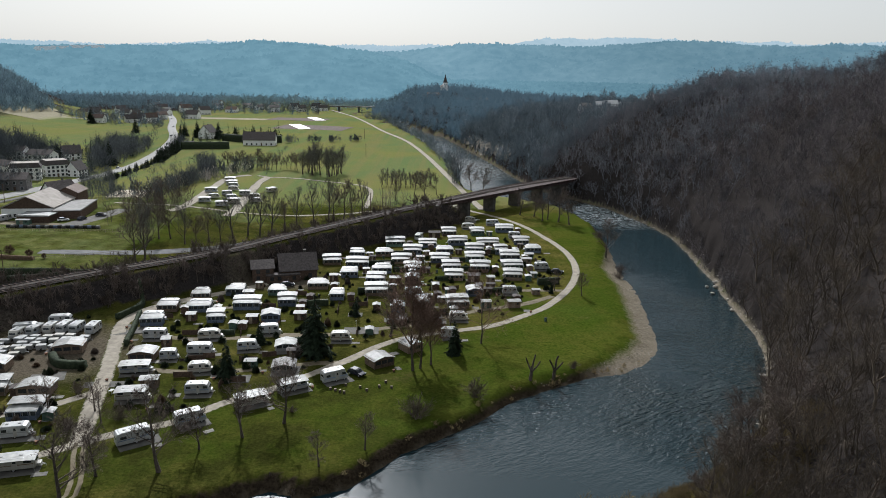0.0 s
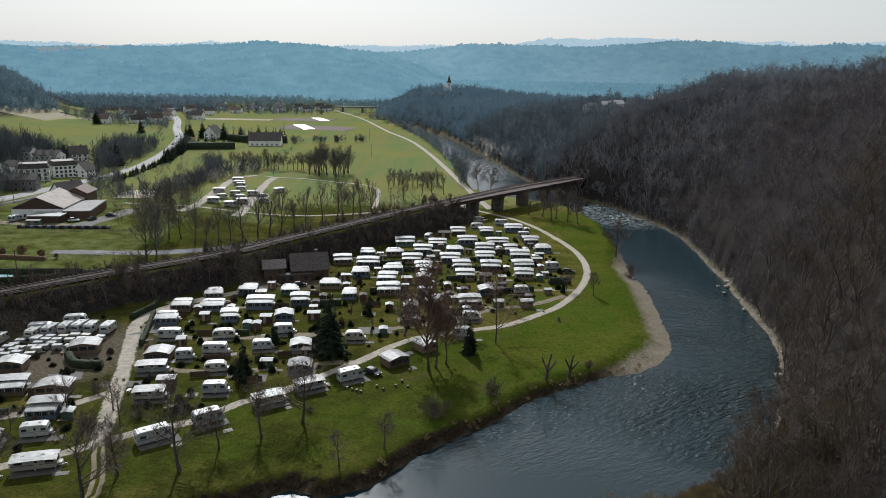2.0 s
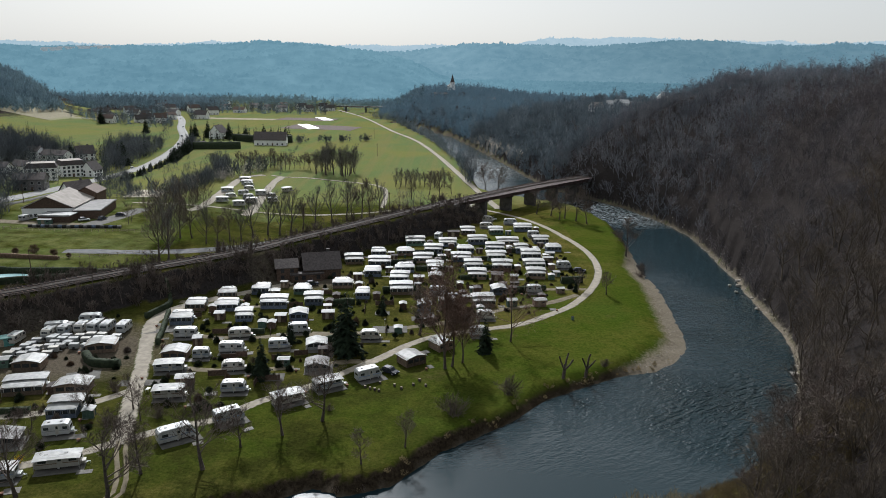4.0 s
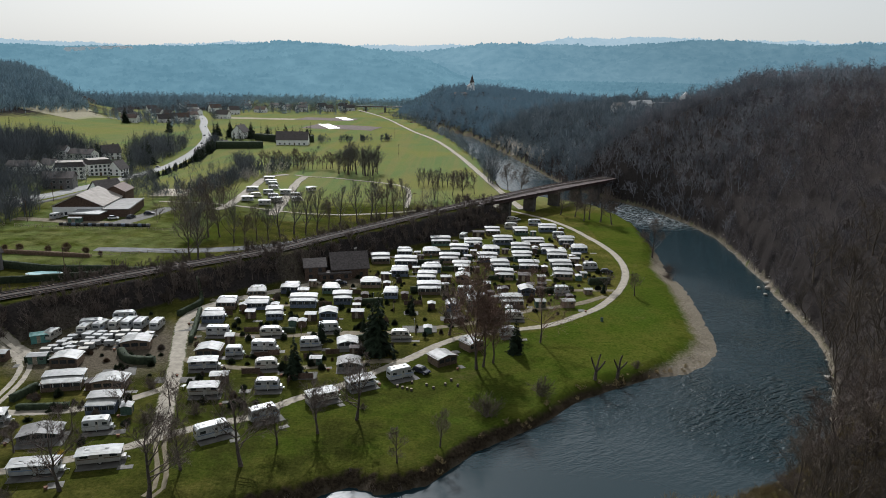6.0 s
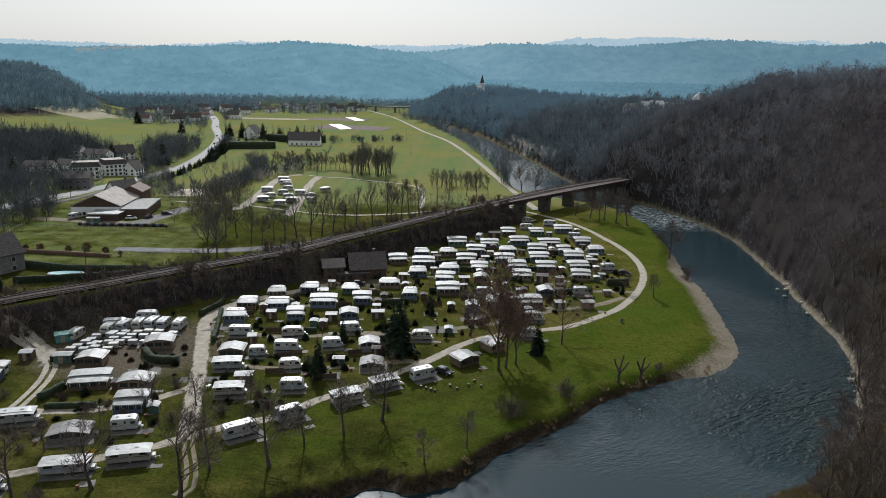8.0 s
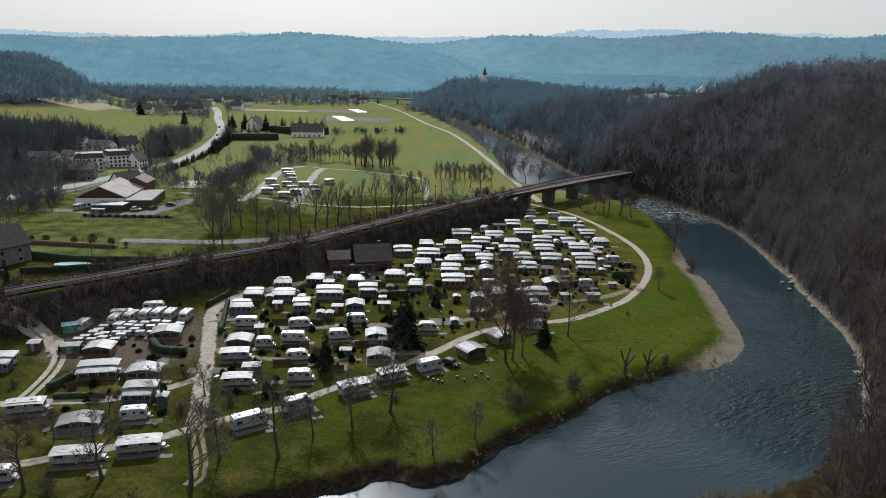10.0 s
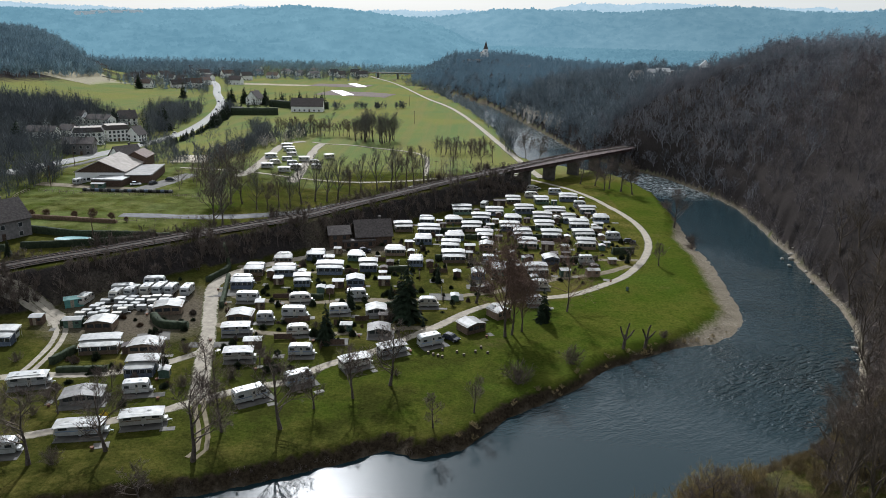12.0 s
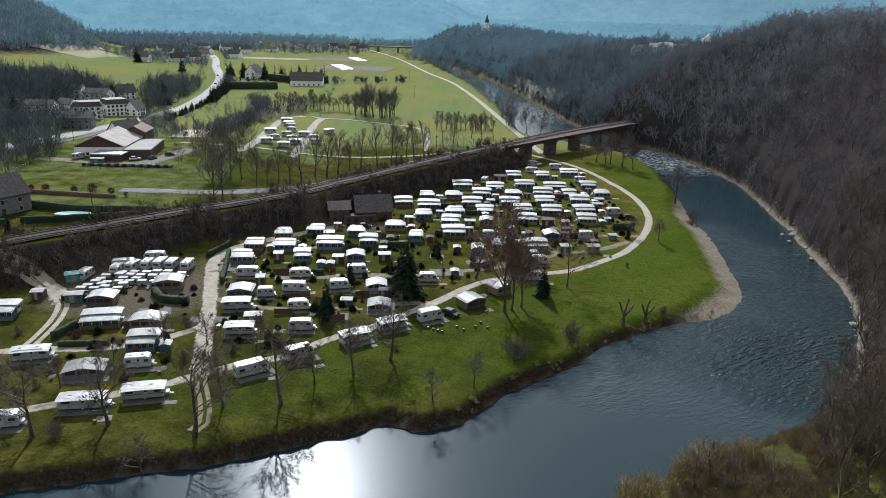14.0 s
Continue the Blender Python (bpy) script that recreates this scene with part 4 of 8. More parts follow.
def puff_tree(seed, h=14.0, n=46, w=0.3, wide=0.3):
    """A far bare tree: trunk and a haze of coarse branch ends."""
    rng = np.random.default_rng(seed)
    C = Twigs()
    C.prism(np.zeros(3), np.array([0, 0, h * 0.6]), h * 0.014, h * 0.006, 3)
    for i in range(n):
        t = rng.random()
        a = rng.random() * math.tau
        R = h * wide * math.sin(math.pi * (0.14 + 0.8 * t)) ** 0.8 * (0.55 + 0.5 * rng.random())
        z1 = h * (0.3 + 0.68 * t) * (0.94 + 0.12 * rng.random())
        b_ = a + 0.35 * rng.normal()
        k = 0.25 + 0.3 * rng.random()
        p = np.array([k * R * math.cos(a), k * R * math.sin(a), z1 - h * (0.07 + 0.14 * rng.random()) - 0.1 * h * t])
        q = np.array([R * math.cos(b_), R * math.sin(b_), z1])
        C.sliver(p, q, w * (0.6 + 0.6 * rng.random()), rng)
    return C.arrays()


def shrub(seed, h=2.5, stems=14, twigs=7, tw=0.02, spread_deg=38):
    rng = np.random.default_rng(seed)
    C = Twigs()
    up_v = np.array([0, 0, 1.0])
    for s in range(stems):
        p = np.array([rng.normal() * h * 0.12, rng.normal() * h * 0.12, -0.1])
        d = turn_away(up_v, radians(spread_deg * rng.random()), rng)
        e = p + d * h * (0.6 + 0.45 * rng.random())
        C.prism(p, e, h * 0.014, h * 0.004, 3)
        for k in range(twigs):
            t = 0.2 + 0.8 * rng.random()
            q = p + (e - p) * t
            w = turn_away(d, radians(15 + 40 * rng.random()), rng)
            r_ = q + w * h * 0.32 * (1.1 - 0.5 * t)
            C.sliver(q, r_, tw, rng)
            for x in range(2):
                y = q + (r_ - q) * (0.3 + 0.6 * rng.random())
                C.sliver(y, y + turn_away(w, radians(40 * rng.random() + 10), rng) * h * 0.17, tw * 0.8, rng)
    return C.arrays()


def conifer(seed, h=10.0, width=0.3, layers=22, per=11, droop=0.35, thin=1.0):
    rng = np.random.default_rng(seed)
    T, C = Twigs(), Twigs()
    T.prism(np.zeros(3), np.array([0, 0, h * 0.97]), h * 0.018, h * 0.003, 6)
    for k in range(layers):
        t = (k + 0.3) / layers
        z = h * (0.07 + 0.92 * t)
        L0 = h * width * (1 - t) ** 0.8 * (0.85 + 0.3 * rng.random()) + 0.12
        for j in range(max(4, int(per * (1 - 0.5 * t)))):
            a = rng.random() * math.tau
            L = L0 * (0.7 + 0.45 * rng.random())
            out = np.array([math.cos(a), math.sin(a), 0])
            p = np.array([0, 0, z + rng.normal() * 0.02 * h])
            e = p + out * L + np.array([0, 0, -droop * L + 0.1 * L * rng.random()])
            side = np.array([-out[1], out[0], 0])
            w = L * 0.26 * thin
            m_ = p + (e - p) * 0.55 + np.array([0, 0, L * 0.08])
            C.v.append(np.stack([p, m_ + side * w, e, m_ - side * w, m_ + np.array([0, 0, -L * 0.1])]))
            C.f.append(np.array([[0, 1, 2], [0, 2, 3], [0, 4, 1], [1, 4, 2], [2, 4, 3]]) + C.n); C.n += 5
            for s in range(5):
                q = p + (e - p) * (0.25 + 0.75 * rng.random())
                g = q + (side * rng.choice((-1, 1)) * 0.8 + out * 0.5) * L * 0.3 + np.array([0, 0, -L * 0.12 * rng.random()])
                C.sliver(q, g, L * 0.06, rng)
    return T.arrays(), C.arrays()


def mesh_pair(name, trunk, crown, bark, leaf):
    a = mesh_from("trunk", *trunk); a.materials.append(bark)
    b = mesh_from("crown", *crown); b.materials.append(leaf)
    return a, b


def tree_thing(name, pair, m, label, group=""):
    ob = empty(name, label, "tree", group)
    for nm, me_ in zip(("trunk", "crown"), pair):
        new(nm, me_).parent = ob
    ob.matrix_basis = m
    return ob


def stamp(shapes, rows):
    """Many copies of (verts, tris) shapes in one pair of arrays; rows: shape, x, y, z, scale, height factor, turn."""
    vs, fs, n = [], [], 0
    for k, x, y, z, s, hs, a in rows:
        v, f = shapes[k]
        c, si = math.cos(a) * s, math.sin(a) * s
        out = np.empty_like(v)
        out[:, 0] = v[:, 0] * c - v[:, 1] * si + x
        out[:, 1] = v[:, 0] * si + v[:, 1] * c + y
        out[:, 2] = v[:, 2] * s * hs + z
        vs.append(out); fs.append(f + n); n += len(v)
    return np.concatenate(vs), np.concatenate(fs)


def stuff(name, arrays, mat, label, category):
    me_ = mesh_from(name, *arrays)
    me_.materials.append(mat)
    return tagged(new(name, me_), label, category, kind="stuff")


def joined(pair):
    (v1, f1), (v2, f2) = pair
    return np.concatenate([v1, v2]), np.concatenate([f1, f2 + len(v1)])


def scatter(n, x0, x1, y0, y1, seed, keep):
    rng = np.random.default_rng(seed)
    X, Y = rng.uniform(x0, x1, n), rng.uniform(y0, y1, n)
    Z, F, S, M, _ = land(X, Y)
    ok = keep(X, Y, Z, F, S)
    return X[ok], Y[ok], Z[ok], rng

# ---------------------------------------------------------------- woods
def river_gap(X, Y):
    return seg_dist(X, Y, EAST_LINE)


def spreading_tree(seed, h=14.0, limbs=6, kids=5, twigs=5, ends=3, wide=0.36, tw=0.05, trunk=0.017, clear=0.24):
    """A bare broad tree of a wood: a leaning trunk, limbs that arch out and up, and a fan of fine branch ends."""
    rng = np.random.default_rng(seed)
    C = Twigs()
    up_v = np.array([0, 0, 1.0])

    def arch(p, d, length, r, bend, steps, sides):
        """A curved limb; gives back its points and its directions."""
        P, Dn = [p], [d]
        for i in range(steps):
            d = d + bend / steps + rng.normal(size=3) * 0.16
            d = d / np.linalg.norm(d)
            q = P[-1] + d * length / steps
            C.prism(P[-1], q, r * (1 - 0.75 * i / steps), r * (1 - 0.75 * (i + 1) / steps), sides)
            P.append(q); Dn.append(d)
        return P, Dn

    def along(P, Dn, t):
        s = min(t, 0.999) * (len(P) - 1); i = int(s)
        return P[i] + (P[i + 1] - P[i]) * (s - i), Dn[i + 1]

    lean = rng.normal(size=3) * 0.12 + up_v
    TP, TD = arch(np.array([0, 0, -0.4]), lean / np.linalg.norm(lean), h * 0.66, h * trunk, up_v * 0.1, 4, 5)
    for k in range(limbs):
        t = clear + (1 - clear) * (k + 0.6 * rng.random()) / limbs
        p, _ = along(TP, TD, t)
        az = k * 2.4 + rng.normal() * 0.35
        el = radians(18 + 42 * t + 10 * rng.normal())
        d = np.array([math.cos(az) * math.cos(el), math.sin(az) * math.cos(el), math.sin(el)])
        ln = h * wide * (1.15 - 0.35 * t) * (0.8 + 0.4 * rng.random())
        LP, LD = arch(p, d, ln, h * trunk * (0.55 - 0.25 * t), up_v * 0.55, 3, 4)
        for b in range(kids):
            tb = 0.25 + 0.75 * (b + rng.random()) / kids
            q, dq = along(LP, LD, tb)
            kd = turn_away(dq, radians(28 + 34 * rng.random()), rng)
            kl = ln * (0.62 - 0.22 * tb) * (0.75 + 0.5 * rng.random())
            KP, KD = arch(q, kd, kl, h * trunk * 0.17, up_v * 0.25, 2, 3)
            for w in range(twigs):
                u, du = along(KP, KD, 0.2 + 0.8 * (w + rng.random()) / twigs)
                wd = turn_away(du, radians(20 + 45 * rng.random()), rng)
                wl = kl * 0.55 * (0.6 + 0.6 * rng.random())
                e = u + wd * wl
                C.sliver(u, e, tw, rng)
                for x in range(ends):
                    f = u + (e - u) * (0.25 + 0.7 * rng.random())
                    C.sliver(f, f + turn_away(wd, radians(20 + 40 * rng.random()), rng) * wl * (0.4 + 0.4 * rng.random()), tw * 0.75, rng)
    return C.arrays()


def spaced(X, Y, gap, rng):
    """Picks points that keep at least gap metres apart."""
    cells, ok = {}, np.zeros(len(X), bool)
    for i in rng.permutation(len(X)):
        c = (int(X[i] // gap), int(Y[i] // gap))
        if all((X[i] - X[j]) ** 2 + (Y[i] - Y[j]) ** 2 > gap * gap for a in (-1, 0, 1) for b in (-1, 0, 1) for j in cells.get((c[0] + a, c[1] + b), ())):
            cells.setdefault(c, []).append(i); ok[i] = True
    return ok


wood_shapes = [joined(bare_tree(100 + i, 16.0, limbs=9, branches=4, twigs=3, ends=1, spread_deg=52, trunk=0.013, clear=0.18, tw=0.085, up=0.28, lite=True)) for i in range(8)]
fine_shapes = [joined(bare_tree(120 + i, 14.0, limbs=9, branches=4, twigs=4, ends=2, spread_deg=54, trunk=0.014, clear=0.16, tw=0.05, up=0.24, lite=True)) for i in range(6)]


def plant(name, n, area, seed, keep, size, shapes, mat, label, category, sink=0.3, gap=0.0):
    X, Y, Z, rng = scatter(n, *area, seed, keep)
    if gap:
        far = spaced(X, Y, gap, rng)
        X, Y, Z = X[far], Y[far], Z[far]
    k = len(X)
    rows = zip(rng.integers(0, len(shapes), k), X, Y, Z - sink, rng.uniform(*size, k), rng.uniform(0.9, 1.25, k), rng.uniform(0, math.tau, k))
    return stuff(name, stamp(shapes, rows), mat, label, category)


def hill_keep(X, Y, Z, F, S):
    de = river_gap(X, Y)
    ledge = (X < 46) & (Y < 122) & (de < 9)
    return east_of(X, Y) & (de > 1.2) & ~inside(X, Y, RIVER) & ~ledge & (de < 118) & (Y > 62) & (X > 30 + np.maximum(0, 92 - Y) * 0.9)


crown_shapes = [spreading_tree(180 + i, 13.0, 6, 5, 5, 3, 0.36 + 0.03 * (i % 3), 0.048) for i in range(10)]
low_shapes = [shrub(210 + i, 3.2, 9, 5, 0.05, 55) for i in range(5)]
near_shapes = [spreading_tree(190 + i, 15.0, 7, 6, 6, 4, 0.34 + 0.03 * (i % 3), 0.022, 0.019) for i in range(8)]
# paler, bluer copy of WOODS: haze painted on the farther slope
SLOPEWOODS = material("haze_tinted_hillside_branches", (0.100, 0.108, 0.124), (0.252, 0.250, 0.268), 0.09, 0.9, detail=3, vary=0.25, island=True, stain=(0.125, 0.142, 0.168), stain_scale=0.025, amount=0.6)
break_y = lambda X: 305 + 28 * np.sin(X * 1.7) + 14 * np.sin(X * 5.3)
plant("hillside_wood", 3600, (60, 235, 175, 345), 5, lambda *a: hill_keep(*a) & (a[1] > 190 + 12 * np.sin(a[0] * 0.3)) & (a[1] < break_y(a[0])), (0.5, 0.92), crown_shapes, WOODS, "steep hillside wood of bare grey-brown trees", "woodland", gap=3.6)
plant("far_hillside_wood", 3600, (60, 235, 260, 452), 65, lambda *a: hill_keep(*a) & (a[1] > break_y(a[0])), (0.5, 0.92), crown_shapes, SLOPEWOODS, "steep far hillside wood of bare haze-grey trees", "woodland", gap=3.6)
plant("hill_nose_wood", 2600, (60, 150, 322, 455), 66, hill_keep, (0.45, 0.8), crown_shapes, SLOPEWOODS, "bare haze-grey trees on the hill nose above the bridge", "woodland", gap=3.4)
plant("hillside_undergrowth", 900, (60, 235, 190, 440), 57, hill_keep, (0.7, 1.5), low_shapes, WOODS, "grey undergrowth on the steep hillside", "brush", gap=3.0)
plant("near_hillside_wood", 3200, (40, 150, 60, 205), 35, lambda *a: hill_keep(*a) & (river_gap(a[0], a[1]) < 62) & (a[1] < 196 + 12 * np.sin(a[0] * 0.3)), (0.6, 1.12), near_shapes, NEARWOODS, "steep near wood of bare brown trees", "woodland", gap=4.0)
plant("near_undergrowth", 700, (40, 150, 60, 205), 58, lambda *a: hill_keep(*a) & (river_gap(a[0], a[1]) < 60), (0.6, 1.3), low_shapes, NEARWOODS, "brown undergrowth on the near slope", "brush", gap=3.5)
coarse_shapes = [puff_tree(140 + i, 14.0, 30, 0.33, 0.38) for i in range(8)]
def plateau_keep(X, Y, Z, F, S):
    de = river_gap(X, Y)
    return east_of(X, Y) & ~inside(X, Y, RIVER) & (de > 1.5) & (de < 330) & (X > -20 - 0.078 * Y)


mid_shapes = [puff_tree(150 + i, 14.0, 80, 0.17, 0.37) for i in range(8)]
plant("plateau_wood", 9000, (-80, 400, 425, 760), 6, lambda *a: plateau_keep(*a) & ~((a[0] > 100) & (a[0] < 176) & (a[1] > 566 - 40 * np.abs(np.sin(a[0] * 0.21))) & (a[1] < 606)) & (a[1] < 715 + 40 * wob(a[0], a[1], 0.09, 1.0)), (0.6, 1.1), mid_shapes, MIDWOODS, "bare haze-grey woodland on the plateau and slope", "woodland", gap=4.6)
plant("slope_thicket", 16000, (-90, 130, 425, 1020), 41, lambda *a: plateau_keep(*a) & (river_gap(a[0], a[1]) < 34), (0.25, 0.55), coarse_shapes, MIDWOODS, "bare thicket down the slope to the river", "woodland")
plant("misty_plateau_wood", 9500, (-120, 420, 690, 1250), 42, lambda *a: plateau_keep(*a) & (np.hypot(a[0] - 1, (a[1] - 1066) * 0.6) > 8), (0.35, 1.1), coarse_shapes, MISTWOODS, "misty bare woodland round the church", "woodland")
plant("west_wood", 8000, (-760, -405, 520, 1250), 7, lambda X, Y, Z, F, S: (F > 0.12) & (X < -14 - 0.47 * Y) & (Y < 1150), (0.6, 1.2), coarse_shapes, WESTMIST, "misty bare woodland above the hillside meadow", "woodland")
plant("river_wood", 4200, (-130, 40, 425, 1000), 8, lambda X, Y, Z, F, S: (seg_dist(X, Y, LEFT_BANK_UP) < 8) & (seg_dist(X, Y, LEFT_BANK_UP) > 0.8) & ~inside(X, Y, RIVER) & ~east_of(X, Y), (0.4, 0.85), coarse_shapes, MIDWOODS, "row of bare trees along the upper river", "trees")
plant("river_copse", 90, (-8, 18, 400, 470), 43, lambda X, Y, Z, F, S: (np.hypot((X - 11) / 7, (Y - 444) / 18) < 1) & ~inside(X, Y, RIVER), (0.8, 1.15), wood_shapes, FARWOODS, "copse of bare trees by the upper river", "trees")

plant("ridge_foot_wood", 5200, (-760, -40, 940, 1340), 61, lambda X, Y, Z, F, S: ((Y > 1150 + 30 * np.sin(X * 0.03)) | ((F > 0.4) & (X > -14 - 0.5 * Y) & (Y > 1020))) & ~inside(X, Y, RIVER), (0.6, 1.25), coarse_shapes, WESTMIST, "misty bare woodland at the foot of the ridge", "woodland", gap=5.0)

# brush on the embankment
brush_shapes = [shrub(200 + i, 2.6, 10, 6, 0.06) for i in range(5)]
plant("embankment_brush", 7500, (-175, 10, 130, 330), 9, lambda X, Y, Z, F, S: (seg_dist(X, Y, RAIL) > 4.4) & (seg_dist(X, Y, RAIL) < 13) & (F > 0.3), (0.5, 1.7), brush_shapes, TWIG, "dark tangled brush on the railway embankment", "brush", 0.1)
plant("embankment_saplings", 900, (-175, 0, 130, 330), 36, lambda X, Y, Z, F, S: (seg_dist(X, Y, RAIL) > 6) & (seg_dist(X, Y, RAIL) < 12) & (F > 0.3), (0.3, 0.6), wood_shapes, TWIG, "bare saplings on the embankment slope", "trees", 0.1)
plant("bank_brush", 1300, (-110, -20, 74, 112), 37, lambda X, Y, Z, F, S: (seg_dist(X, Y, BANK_LINE) < 1.5) & ~inside(X, Y, RIVER) & ~east_of(X, Y), (0.18, 0.42), brush_shapes, TWIG, "dark brambles on the steep river bank", "brush", 0.1)

# ---------------------------------------------------------------- distant ridges
def ridge(name, r0, r1, crest, mat, label, seed, trees, tree_size, az=(-47, 47)):
    """A wooded ridge that rises from r0 to its crest at r1 metres; crest: bearing and elevation seen from the flight height."""
    rng = np.random.default_rng(seed)
    A = np.linspace(az[0], az[1], 260)
    K = np.linspace(0, 1, 26)
    cz = 66 + r1 * np.tan(np.radians(np.interp(A, [c[0] for c in crest], [c[1] for c in crest]))) - tree_size
    AA, KK = np.meshgrid(A, K)
    R = r0 + (r1 - r0) * KK
    X, Y = -14 + R * np.sin(np.radians(AA)), R * np.cos(np.radians(AA))
    gully = wob(X, Y, 0.008, seed) + 0.6 * wob(X, Y, 0.021, seed + 2.0)
    Z = -12 + (np.maximum(cz, 0)[None, :] + 12) * ss(KK * (1 + 0.12 * gully)) ** 0.8 * np.where(KK < 1, 1 + 0.05 * gully, 1)
    n, k = X.shape
    idx = np.arange(n * k).reshape(n, k)
    f = np.stack([idx[:-1, :-1], idx[:-1, 1:], idx[1:, 1:], idx[1:, :-1]], -1).reshape(-1, 4)
    me_ = mesh_from(name, np.stack([X, Y, Z], -1).reshape(-1, 3), f)
    shade_smooth(me_); me_.materials.append(mat)
    tagged(new(name, me_), label, "hills", kind="structure")
    # crowns of the wood on it
    ii = rng.integers(0, n - 1, trees); ii = np.where(rng.random(trees) < 0.25, n - 2, ii); jj = rng.integers(0, k - 1, trees)
    u, v = rng.random(trees), rng.random(trees)
    at = lambda Q: (Q[ii, jj] * (1 - u) + Q[ii, jj + 1] * u) * (1 - v) + (Q[ii + 1, jj] * (1 - u) + Q[ii + 1, jj + 1] * u) * v
    px, py, pz = at(X), at(Y), at(Z)
    ok = pz > 2
    clumps = []
    for s in range(6):
        r2 = np.random.default_rng(seed * 10 + s)
        m_ = 7
        a = np.arange(m_) * math.tau / m_ + r2.random(m_) * 0.5
        lowr, midr = 0.32 + 0.2 * r2.random(m_), 0.42 + 0.25 * r2.random(m_)
        verts = np.concatenate([np.stack([np.cos(a) * lowr, np.sin(a) * lowr, np.full(m_, 0.12)], 1), np.stack([np.cos(a + 0.3) * midr, np.sin(a + 0.3) * midr, 0.45 + 0.25 * r2.random(m_)], 1), [[0.1 * r2.normal(), 0.1 * r2.normal(), 1.0 + 0.2 * r2.random()]]])
        i = np.arange(m_); j = (i + 1) % m_
        clumps.append((verts.astype(np.float32), np.concatenate([np.stack([i, j, j + m_], 1), np.stack([i, j + m_, i + m_], 1), np.stack([i + m_, j + m_, np.full(m_, 2 * m_)], 1)]).astype(np.int32)))
    q = int(ok.sum())
    rows = zip(rng.integers(0, 6, q), px[ok], py[ok], pz[ok] - 1, rng.uniform(0.75, 1.5, q) * tree_size, rng.uniform(0.6, 1.0, q), rng.uniform(0, 6, q))
    stuff(name + "_trees", stamp(clumps, rows), mat, "hazy " + label, "woodland")


# emission rises from ridge to ridge to paint thicker haze with distance
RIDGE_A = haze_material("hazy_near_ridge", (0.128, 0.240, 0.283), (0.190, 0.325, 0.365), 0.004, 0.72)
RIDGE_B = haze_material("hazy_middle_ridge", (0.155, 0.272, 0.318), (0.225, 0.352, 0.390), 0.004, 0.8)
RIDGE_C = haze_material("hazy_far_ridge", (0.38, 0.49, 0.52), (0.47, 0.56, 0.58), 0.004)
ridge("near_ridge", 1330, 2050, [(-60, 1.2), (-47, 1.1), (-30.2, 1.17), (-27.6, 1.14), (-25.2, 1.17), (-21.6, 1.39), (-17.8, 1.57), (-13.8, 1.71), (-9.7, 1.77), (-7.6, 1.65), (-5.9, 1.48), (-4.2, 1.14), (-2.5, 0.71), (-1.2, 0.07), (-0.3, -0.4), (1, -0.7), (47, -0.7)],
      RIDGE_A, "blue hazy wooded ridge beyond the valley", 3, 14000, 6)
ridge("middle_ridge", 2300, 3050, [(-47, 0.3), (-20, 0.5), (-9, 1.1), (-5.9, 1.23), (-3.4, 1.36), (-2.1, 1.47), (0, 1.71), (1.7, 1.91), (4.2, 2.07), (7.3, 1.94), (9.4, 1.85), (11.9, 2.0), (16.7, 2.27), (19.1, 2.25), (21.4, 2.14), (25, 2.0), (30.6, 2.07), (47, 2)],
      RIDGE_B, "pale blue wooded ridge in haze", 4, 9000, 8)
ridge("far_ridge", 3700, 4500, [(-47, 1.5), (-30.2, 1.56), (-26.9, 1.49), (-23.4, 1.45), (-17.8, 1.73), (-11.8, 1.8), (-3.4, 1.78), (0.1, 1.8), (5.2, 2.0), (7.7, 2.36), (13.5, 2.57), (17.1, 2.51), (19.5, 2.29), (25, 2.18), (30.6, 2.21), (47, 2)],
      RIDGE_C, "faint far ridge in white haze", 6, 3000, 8)


